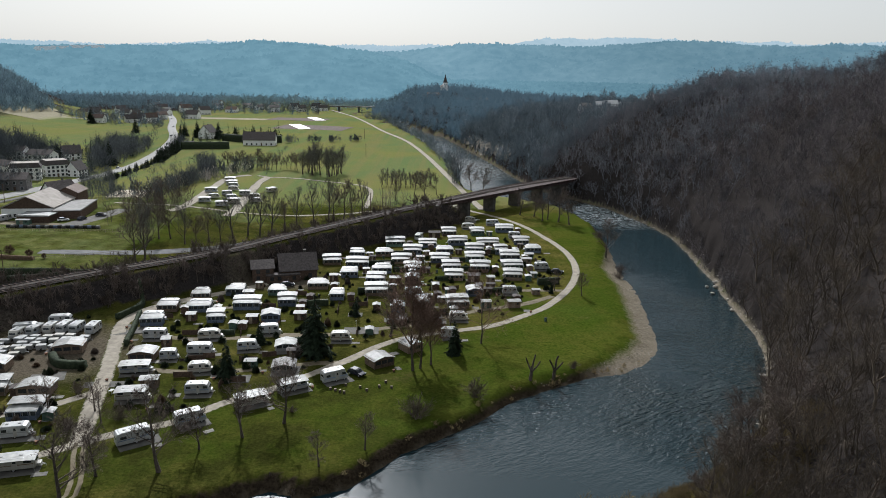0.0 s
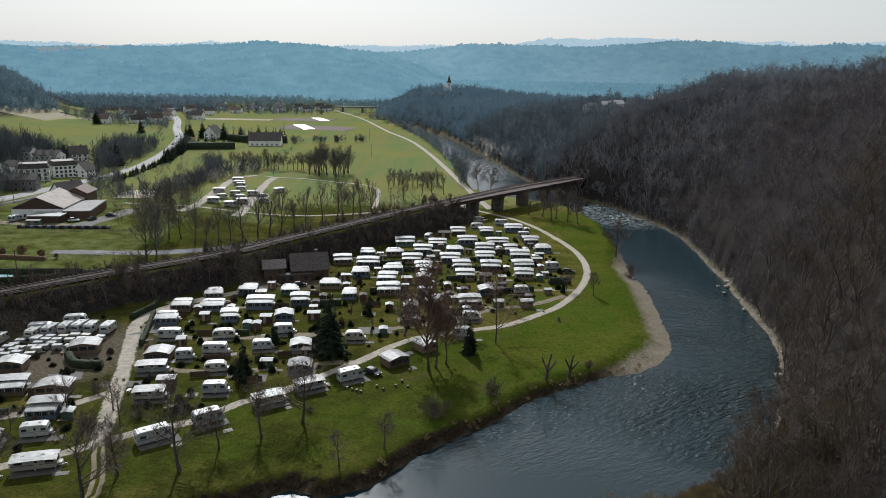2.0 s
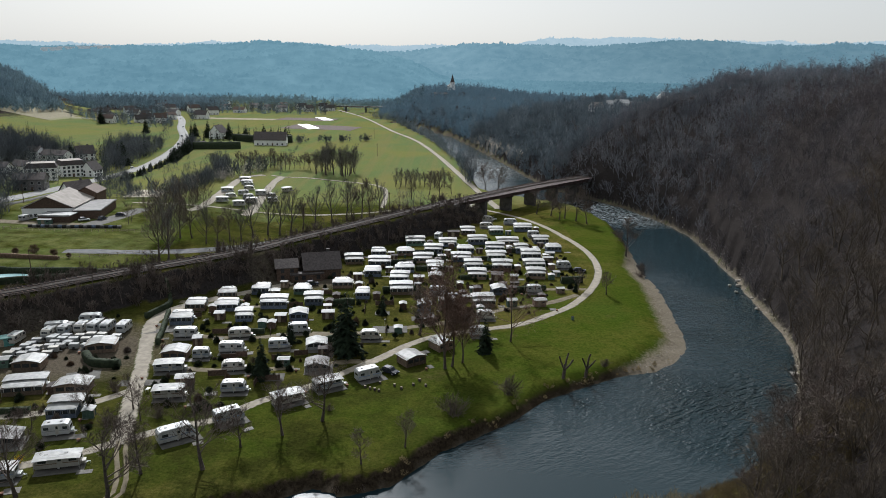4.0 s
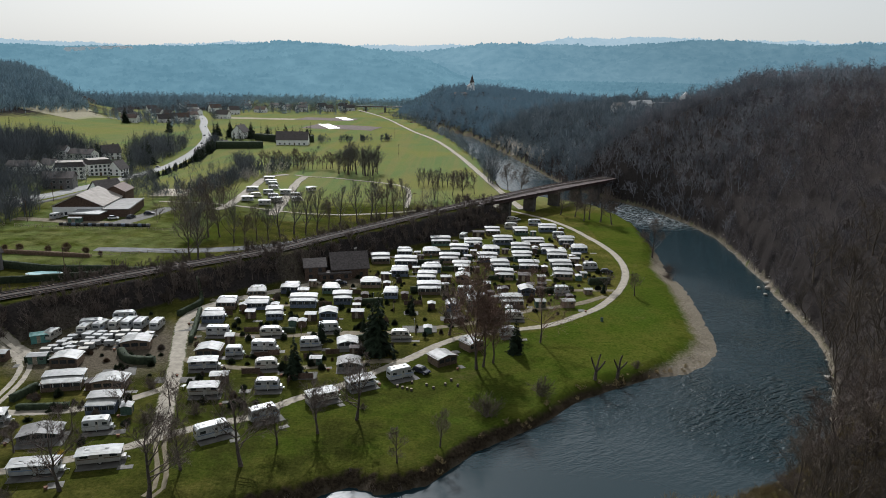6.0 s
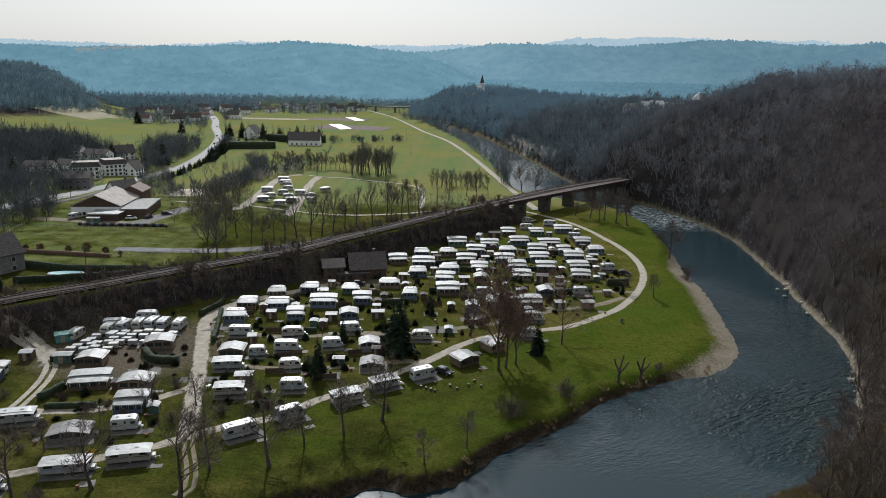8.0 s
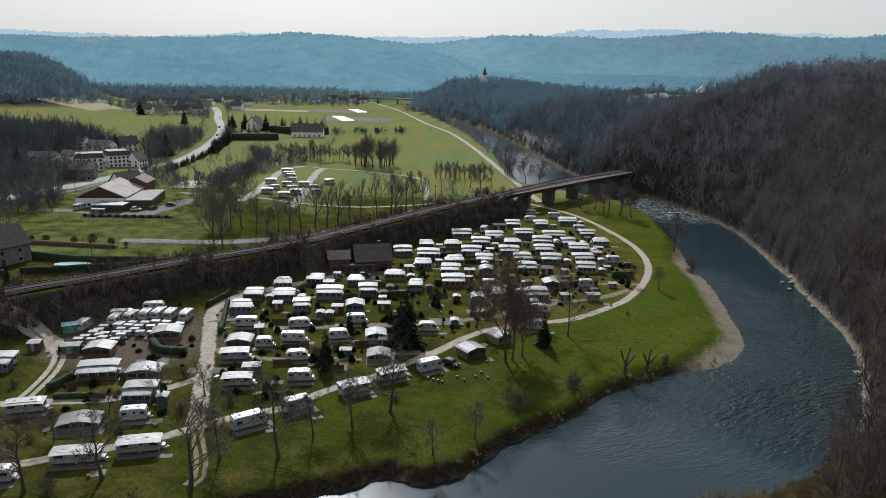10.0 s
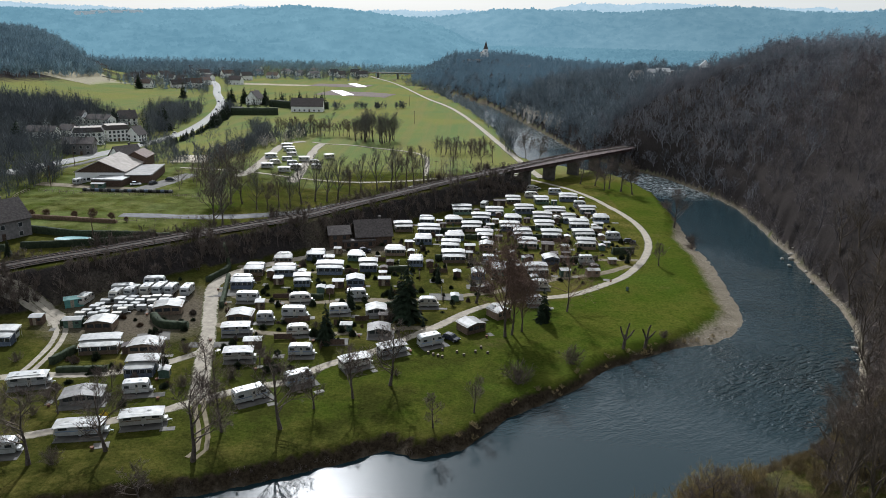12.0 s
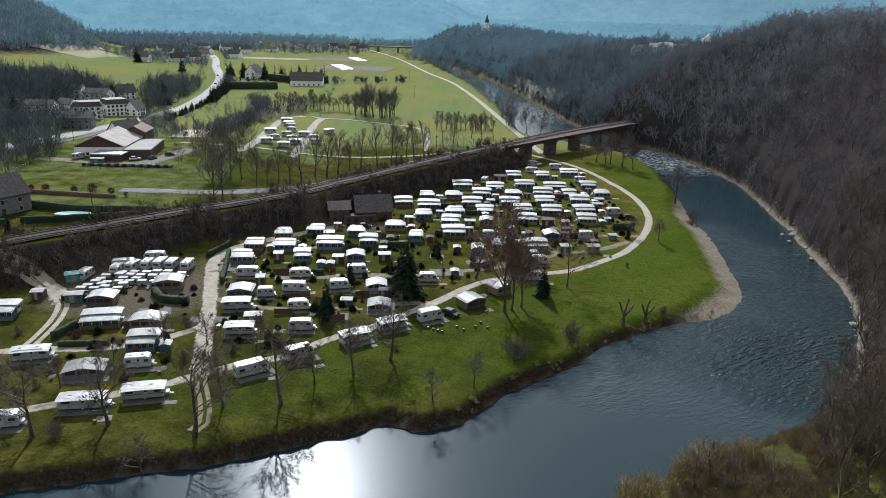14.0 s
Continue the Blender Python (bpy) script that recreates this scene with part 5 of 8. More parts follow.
# ---------------------------------------------------------------- caravans, awnings and huts: each kind once
def make_caravan(name, label, L=5.6, W=2.2, H=2.4, skin=WHITE, stripe=STRIPE, slant=0.35, door_side=-1, motor=False):
    ob = empty(name, label, "caravan", "caravans on the campsite")
    h0 = 0.42
    a, b = -L / 2, L / 2
    if motor:
        outline = [(a, h0), (a + 0.02, H - 0.3), (a + 0.25, H), (b - 1.5, H), (b - 0.75, H - 0.15), (b - 0.45, H - 0.85), (b + 0.1, H - 1.35), (b + 0.15, h0 + 0.2), (b + 0.05, h0)]
    else:
        outline = [(a + 0.12, h0), (a, h0 + 0.35), (a + 0.06, H - 0.55), (a + slant, H - 0.06), (a + slant + 0.5, H), (b - slant - 0.7, H), (b - slant - 0.15, H - 0.08), (b - 0.08, H - 0.7), (b, h0 + 0.5), (b - 0.15, h0)]
    part("body", extrude_profile(bmesh.new(), outline, -W / 2, W / 2, 0.03), skin, ob)
    part("roof", extrude_profile(bmesh.new(), [(a + slant + 0.3, H - 0.02), (a + slant + 0.5, H + 0.06), (b - slant - 0.8, H + 0.06), (b - slant - 0.5, H - 0.02)], -W / 2 + 0.08, W / 2 - 0.08), WHITE, ob)
    for s in (-1, 1):
        for k, wd in ((-0.32, 1.0), (0.02, 0.75), (0.33, 0.95)):
            if s == door_side and k == 0.02:
                continue
            part("window", boxes(((k * L, s * (W / 2 + 0.012), 1.72), (wd, 0.05, 0.52), 0.02)), GLASS_DARK, ob, "dark tinted window")
        part("belt", boxes(((0, s * (W / 2 + 0.006), 1.24), (L * 0.93, 0.025, 0.16))), stripe, ob, "coloured belt stripe")
        wheel = part("wheel", tubes(((0.1, s * (W / 2 - 0.06), 0.33), (0.1, s * (W / 2 - 0.28), 0.33), 0.33, 0.33, 14)), RUBBER, ob)
        part("hub", tubes(((0.1, s * (W / 2 - 0.04), 0.33), (0.1, s * (W / 2 - 0.1), 0.33), 0.17, 0.17, 10)), STEEL, wheel)
        if motor:
            w2 = part("wheel", tubes(((b - 0.9, s * (W / 2 - 0.06), 0.33), (b - 0.9, s * (W / 2 - 0.28), 0.33), 0.33, 0.33, 14)), RUBBER, ob)
            part("hub", tubes(((b - 0.9, s * (W / 2 - 0.04), 0.33), (b - 0.9, s * (W / 2 - 0.1), 0.33), 0.17, 0.17, 10)), STEEL, w2)
    door = part("door", boxes(((0.05 * L, door_side * (W / 2 + 0.01), 1.4), (0.66, 0.05, 1.75), 0.02)), CREAM, ob, "cream entrance door")
    part("door_window", boxes(((0.05 * L, door_side * (W / 2 + 0.04), 1.85), (0.4, 0.03, 0.5))), GLASS_DARK, door)
    part("window", boxes(((a + 0.04, 0, 1.68), (0.08, W * 0.66, 0.5), 0.02)), GLASS_DARK, ob, "dark tinted end window")
    if motor:
        part("windscreen", extrude_profile(bmesh.new(), [(b - 0.44, H - 0.86), (b + 0.06, H - 1.33), (b + 0.10, H - 1.30), (b - 0.40, H - 0.82)], -W / 2 + 0.15, W / 2 - 0.15), GLASS_DARK, ob, "dark windscreen")
        for s in (-1, 1):
            part("headlight", boxes(((b + 0.15, s * 0.75, 0.9), (0.06, 0.3, 0.18), 0.02)), STEEL, ob)
    else:
        part("window", boxes(((b - 0.05, 0, 1.62), (0.08, W * 0.6, 0.48), 0.02)), GLASS_DARK, ob, "dark tinted end window")
        part("tow_bar", tubes(((b - 0.1, 0.5, 0.45), (b + 1.0, 0, 0.45), 0.05), ((b - 0.1, -0.5, 0.45), (b + 1.0, 0, 0.45), 0.05), ((b + 0.95, 0, 0.0), (b + 0.95, 0, 0.5), 0.04)), STEEL, ob, "steel tow bar with jockey wheel")
        part("gas_box", boxes(((b + 0.2, 0, 0.72), (0.5, 1.3, 0.5), 0.06)), skin, ob)
    for x in (-0.25, 0.18):
        part("roof_vent", boxes(((x * L, 0, H + 0.1), (0.5, 0.45, 0.12), 0.03)), GREYTARP, ob, "grey roof hatch")
    return ob


def arched(L, D, z_back, z_front, sag, y0, thick=0.09, n=7, droop=0.25):
    """A stretched roof sheet, arched along x, falling from back (y0) to front."""
    bm = bmesh.new()
    rows = []
    for dz in (0, -thick):
        for j in range(3):
            y = y0 - D * j / 2
            z = z_back + (z_front - z_back) * j / 2 + (0.05 if j == 1 else 0)
            row = []
            for i in range(n):
                t = i / (n - 1) * 2 - 1
                row.append(bm.verts.new((t * L / 2, y, z - sag * abs(t) ** 2.2 - (droop if abs(t) == 1 else 0) + dz)))
            rows.append(row)
    for a_, b_, flip in ((rows[0], rows[1], 0), (rows[1], rows[2], 0), (rows[3], rows[4], 1), (rows[4], rows[5], 1)):
        for i in range(n - 1):
            q = (a_[i], a_[i + 1], b_[i + 1], b_[i])
            bm.faces.new(q[::-1] if flip else q)
    for i in range(n - 1):
        bm.faces.new((rows[0][i], rows[3][i], rows[3][i + 1], rows[0][i + 1])); bm.faces.new((rows[2][i], rows[2][i + 1], rows[5][i + 1], rows[5][i]))
    for i in (0, n - 1):
        for j in range(2):
            bm.faces.new((rows[j][i], rows[j + 1][i], rows[j + 4][i], rows[j + 3][i]))
    return bm


def make_awning(name, label, L=6.0, D=2.6, cloth=BLUECLOTH, roof=CANVAS):
    """A tent awning before a caravan (at y > 0), its front towards -y."""
    ob = empty(name, label, "awning", "awnings on the campsite")
    part("roof", arched(L, D, 2.55, 2.05, 0.08, 0.0, droop=0.12), roof, ob, "white stretched canvas roof")
    part("front_wall", boxes(((0, -D + 0.12, 1.04), (L - 0.3, 0.08, 2.08), 0.02)), cloth, ob, "dark cloth front wall")
    for s in (-1, 1):
        part("side_wall", boxes(((s * (L / 2 - 0.18), -D / 2, 1.08), (0.08, D - 0.3, 2.1), 0.02)), cloth, ob)
        part("pole", tubes(((s * (L / 2 - 0.2), -D + 0.1, 0), (s * (L / 2 - 0.2), -D + 0.1, 2.1), 0.04)), STEEL, ob)
    n = 4
    for i in range(n):
        x = (-0.5 + (i + 0.5) / n) * (L - 0.4)
        pane = part("window", boxes(((x, -D + 0.075, 1.42), ((L - 0.4) / n - 0.16, 0.04, 0.82))), GLASS_DARK, ob, "dark foil window")
        part("curtain", boxes(((x - 0.3 * (L / n) + 0.1, -D + 0.05, 1.45), (0.18, 0.03, 0.72))), CANVAS, pane, "pale curtain")
    part("floor_mat", boxes(((0, -D / 2, 0.02), (L - 0.4, D - 0.3, 0.05))), GREYTARP, ob)
    return ob


def make_cover(name, label, L=6.4, D=3.2, roof=CANVAS):
    """A protective roof over a caravan, on poles."""
    ob = empty(name, label, "roof", "protective roofs over caravans")
    part("roof", arched(L, D, 2.92, 2.74, 0.09, D / 2, droop=0.1), roof, ob, "arched roof sheet")
    for sx in (-1, 1):
        for sy in (-1, 1):
            part("post", tubes(((sx * (L / 2 - 0.25), sy * (D / 2 - 0.15), 0), (sx * (L / 2 - 0.25), sy * (D / 2 - 0.15), 2.75), 0.05)), STEEL, ob)
    return ob


def make_hut(name, label, L=3.0, D=2.4, h=2.0, rise=0.24, wall=TIMBER, roof=ROOFDARK, category="shed"):
    """A small gabled hut with its ridge along x."""
    ob = empty(name, label, category, "huts and sheds on the campsite")
    part("wall", extrude_profile(bmesh.new(), [(-L / 2, 0), (-L / 2, h), (L / 2, h), (L / 2, 0)], -D / 2, D / 2), wall, ob)
    for s in (-1, 1):
        bm = bmesh.new()
        v = [bm.verts.new(p) for p in ((-L / 2 - 0.2, 0, h + rise), (L / 2 + 0.2, 0, h + rise), (L / 2 + 0.2, s * (D / 2 + 0.25), h - 0.08), (-L / 2 - 0.2, s * (D / 2 + 0.25), h - 0.08))]
        fc = bm.faces.new(v)
        ext = bmesh.ops.extrude_face_region(bm, geom=[fc])
        bmesh.ops.translate(bm, vec=(0, 0, 0.09), verts=[g for g in ext["geom"] if isinstance(g, bmesh.types.BMVert)])
        part("roof", bm, roof, ob)
        bm = bmesh.new()
        w = [bm.verts.new(p) for p in ((s * (L / 2 - 0.02), -D / 2, h - 0.02), (s * (L / 2 - 0.02), D / 2, h - 0.02), (s * (L / 2 - 0.02), 0, h + rise))]
        bm.faces.new(w)
        ext = bmesh.ops.extrude_face_region(bm, geom=bm.faces[:])
        bmesh.ops.translate(bm, vec=(-s * 0.08, 0, 0), verts=[g for g in ext["geom"] if isinstance(g, bmesh.types.BMVert)])
        part("gable", bm, wall, ob)
    door = part("door", boxes(((-0.1 * L, -D / 2 - 0.02, 0.95), (0.8, 0.06, 1.85), 0.02)), PALEWOOD, ob, "plank door")
    part("handle", boxes(((-0.1 * L + 0.3, -D / 2 - 0.07, 0.95), (0.05, 0.06, 0.14))), STEEL, door)
    part("window", boxes(((0.26 * L, -D / 2 - 0.015, 1.3), (0.6, 0.05, 0.5), 0.02)), GLASS_DARK, ob, "small dark window")
    return ob


def make_tent(name, label, L=5.5, D=4.4, h=2.0, rise=0.55, cloth=BROWNCLOTH, roof=CANVAS):
    """A large frame tent with a bowed gable roof, ridge along y."""
    ob = empty(name, label, "tent", "tents on the campsite")
    n = 9
    bm = bmesh.new()
    rings = []
    for dz in (0, -0.08):
        for y in (-D / 2 - 0.25, 0, D / 2 + 0.25):
            rings.append([bm.verts.new((t * (L / 2 + 0.25), y, h + rise * (1 - abs(t) ** 1.05) - (0.12 if abs(t) == 1 else 0) + dz - 0.06 * (y == 0))) for t in np.linspace(-1, 1, n)])
    for a_, b_ in ((0, 1), (1, 2), (3, 4), (4, 5), (0, 3), (2, 5)):
        for i in range(n - 1):
            bm.faces.new((rings[a_][i], rings[a_][i + 1], rings[b_][i + 1], rings[b_][i]))
    for i in (0, n - 1):
        for j in (0, 1):
            bm.faces.new((rings[j][i], rings[j + 1][i], rings[j + 4][i], rings[j + 3][i]))
    part("roof", bm, roof, ob, "bowed canvas roof")
    for s in (-1, 1):
        part("side_wall", boxes(((s * (L / 2 - 0.05), 0, h / 2), (0.1, D, h), 0.02)), cloth, ob)
        out = [(t * L / 2, h + rise * 0.93 * (1 - abs(t) ** 1.05)) for t in np.linspace(1, -1, 7)] + [(-L / 2, 0), (L / 2, 0)]
        part("end_wall", extrude_profile(bmesh.new(), out, s * (D / 2 - 0.08) - 0.04, s * (D / 2 - 0.08) + 0.04), cloth, ob)
    for i in (-1, 0, 1):
        part("window", boxes(((i * L * 0.3, -D / 2 + 0.02, 1.25), (L * 0.24, 0.05, 0.8))), GLASS_DARK, ob, "dark foil window")
    return ob


def make_trailer(name, label, top=WHITE):
    ob = empty(name, label, "trailer", "stored trailers and small caravans")
    part("body", boxes(((0, 0, 0.75), (2.3, 1.5, 0.9), 0.08)), GREYTARP, ob)
    part("lid", boxes(((0, 0, 1.27), (2.4, 1.6, 0.2), 0.07)), top, ob, "pale hard lid")
    for s in (-1, 1):
        part("wheel", tubes(((0, s * 0.84, 0.3), (0, s * 0.68, 0.3), 0.3, 0.3, 12)), RUBBER, ob)
        part("mudguard", boxes(((0, s * 0.84, 0.64), (0.8, 0.22, 0.05))), RUBBER, ob)
    part("tow_bar", tubes(((1.1, 0, 0.4), (2.0, 0, 0.4), 0.05), ((1.9, 0, 0), (1.9, 0, 0.45), 0.03)), STEEL, ob)
    return ob


def make_car(name, label, paint=CARPAINT):
    ob = empty(name, label, "car", "parked cars")
    L = 4.3
    lower = [(-L / 2, 0.3), (-L / 2 + 0.02, 0.75), (-L / 2 + 0.25, 0.92), (L / 2 - 1.2, 0.9), (L / 2 - 0.2, 0.72), (L / 2, 0.55), (L / 2 - 0.05, 0.28)]
    part("body", extrude_profile(bmesh.new(), lower, -0.88, 0.88, 0.04), paint, ob)
    cab = [(-L / 2 + 0.2, 0.9), (-L / 2 + 0.65, 1.38), (-L / 2 + 1.0, 1.46), (0.35, 1.45), (0.6, 1.38), (1.15, 0.9)]
    part("cabin", extrude_profile(bmesh.new(), cab, -0.76, 0.76, 0.05), GLASS_DARK, ob, "dark glazed cabin")
    part("roof", boxes(((-0.55, 0, 1.47), (1.5, 1.3, 0.05), 0.02)), paint, ob)
    for x in (-1.3, 1.35):
        for s in (-1, 1):
            w = part("wheel", tubes(((x, s * 0.9, 0.32), (x, s * 0.68, 0.32), 0.32, 0.32, 14)), RUBBER, ob)
            part("rim", tubes(((x, s * 0.915, 0.32), (x, s * 0.88, 0.32), 0.19, 0.19, 10)), STEEL, w)
    for s in (-1, 1):
        part("headlight", boxes(((L / 2 - 0.09, s * 0.62, 0.62), (0.12, 0.34, 0.13), 0.03)), STEEL, ob, "clear headlight")
        part("tail_light", boxes(((-L / 2 + 0.03, s * 0.7, 0.72), (0.06, 0.25, 0.14), 0.02)), BROWNCLOTH, ob, "red tail light")
        part("mirror", boxes(((0.75, s * 0.93, 0.98), (0.12, 0.16, 0.12), 0.03)), paint, ob)
    return ob


def place(kind, x, y, length, base_length, angle, dz=0.0, height=1.0, depth=1.0):
    """Puts a copy of a kind at (x, y), stretched to its length."""
    s = max(0.7, min(1.6, length / base_length))
    z = ground_z(x, y) + dz
    return copy_thing(kind, Matrix.LocRotScale((x, y, z), Euler((0, 0, radians(angle))), (s, depth, height)))


KIND_CARAVANS = [make_caravan("caravan", "white touring caravan with dark windows on the grass"),
                 make_caravan("caravan", "cream older caravan with dark windows", skin=CREAM, slant=0.6, stripe=BROWNCLOTH),
                 make_caravan("caravan", "boxy white caravan with slim belt stripe", slant=0.18, H=2.48, stripe=GREYTARP)]
KIND_MOTOR = make_caravan("motorhome", "white motorhome with dark windscreen", L=6.2, W=2.25, H=2.65, slant=0.2, motor=True)
KIND_AWNINGS = [make_awning("awning", "white-roofed awning with dark blue cloth walls", cloth=BLUECLOTH),
                make_awning("awning", "white-roofed awning with brown cloth walls", cloth=BROWNCLOTH),
                make_awning("awning", "white-roofed awning with dark green cloth walls", cloth=GREENCLOTH),
                make_awning("awning", "white-roofed awning with pale canvas walls", cloth=CREAM)]
KIND_COVERS = [make_cover("caravan_roof", "white arched protective roof standing over a caravan"),
               make_cover("caravan_roof", "grey weathered protective roof standing over a caravan", roof=GREYTARP)]
KIND_HUTS = [make_hut("shed", "dark timber garden shed with dark roof"), make_hut("shed", "small grey-roofed timber shed", roof=GREYTARP), make_hut("shed", "brown timber shed with white roof", wall=BROWNCLOTH, roof=CANVAS),
             make_hut("shed", "green tool hut with grey roof", wall=GREENCLOTH, roof=GREYTARP)]
KIND_TENTS = [make_tent("frame_tent", "large white-roofed frame tent with dark walls"), make_tent("frame_tent", "white-roofed frame tent with blue-grey walls", cloth=BLUECLOTH)]
KIND_GREY = [make_tent("covered_caravan", "caravan and awning under a dark grey winter tarpaulin", cloth=DARKTARP, roof=DARKTARP, h=1.55, rise=0.6), make_tent("covered_caravan", "tented pitch under a pale winter cover", cloth=GREYTARP, roof=CANVAS, h=1.5, rise=0.65)]
KIND_TRAILERS = [make_trailer("trailer", "small trailer with pale lid in the storage yard"), make_trailer("trailer", "small trailer under a grey cover", GREYTARP), make_trailer("trailer", "small trailer with cream lid", CREAM)]
KIND_CARS = [make_car("car", "dark blue parked hatchback car"), make_car("car", "white parked hatchback car", CARWHITE)]
ALL_KINDS = KIND_CARAVANS + [KIND_MOTOR] + KIND_AWNINGS + KIND_COVERS + KIND_HUTS + KIND_TENTS + KIND_GREY + KIND_TRAILERS + KIND_CARS

V, W, A, T, S, D, G, M = "V", "W", "A", "T", "S", "D", "G", "M"
unit_rng = np.random.default_rng(21)


def pads(x, y, l, d, ang):
    bm = boxes(((0, 0, 0.0), (l, d, 0.16), 0.02))
    ob = tagged(part("concrete_pad", bm, CONCRETE), "grey concrete pitch slab set in the grass", "slab", "pitch slabs")
    ob.matrix_basis = pose(x, y, ground_z(x, y) + 0.0, 0, 0, ang)


def unit(k, x, y, l, ang):
    """One pitch: what stands on it, by its kind."""
    r = unit_rng
    ang = ang + r.uniform(-4, 4)
    c, s_ = math.cos(radians(ang)), math.sin(radians(ang))
    off = lambda dx, dy: (x + c * dx - s_ * dy, y + s_ * dx + c * dy)
    if k == A:
        l = max(l, 4.8)
        hh = r.uniform(0.93, 1.08)
        cx, cy = off(r.uniform(-0.3, 0.3), 1.55)
        place(KIND_CARAVANS[r.integers(0, 3)], cx, cy, l * 0.86, 5.6, ang + 180 * (r.random() < 0.4), height=hh)
        if r.random() < 0.72:
            place(KIND_COVERS[int(r.random() < 0.3)], cx, cy, l * r.uniform(0.95, 1.05), 6.4, ang, height=hh)
        ax, ay = off(0, 0.35)
        place(KIND_AWNINGS[r.choice([0, 0, 0, 1, 1, 2])], ax, ay, l * r.uniform(0.85, 1.0), 6.0, ang, height=hh * r.uniform(0.92, 1.0), depth=r.uniform(0.9, 1.15))
        if r.random() < 0.45:
            hx, hy = off(l / 2 + 1.6, -1.6)
            place(KIND_HUTS[r.integers(0, 4)], hx, hy, 2.2, 3.0, ang + r.choice((0, 90)), height=0.85, depth=0.8)
    elif k == V:
        place(KIND_CARAVANS[r.integers(0, 3)], x, y, 5.0, 5.6, ang + 74)
    elif k == W:
        place(KIND_CARAVANS[r.choice([0, 0, 1, 2])], x, y, l * 0.97, 5.6, ang)
        if l > 6.2:
            cx, cy = off(0, -0.25)
            place(KIND_COVERS[0], cx, cy, l, 6.4, ang, height=0.87)
        px, py = off(0.3, -0.7)
        pads(px, py, l + 0.3, 3.8, ang)
    elif k == M:
        place(KIND_MOTOR, x, y, max(l, 5.6), 6.2, ang)
        px, py = off(0.5, -1.1)
        pads(px, py, l + 0.8, 3.2, ang)
    elif k == T:
        place(KIND_TENTS[r.integers(0, 2)], x, y, l, 5.9, ang, height=1.05)
    elif k == S:
        place(KIND_HUTS[r.choice([1, 2, 1, 3])], x, y, l, 3.4, ang, height=1.0)
    elif k == D:
        place(KIND_HUTS[0], x, y, l, 3.4, ang, height=1.1, depth=1.4)
    elif k == G:
        place(KIND_GREY[0 if y < 118 else r.integers(0, 2)], x, y, l, 5.9, ang)
        px, py = off(0.4, -1.2)
        pads(px, py, l + 0.9, 5.6, ang)


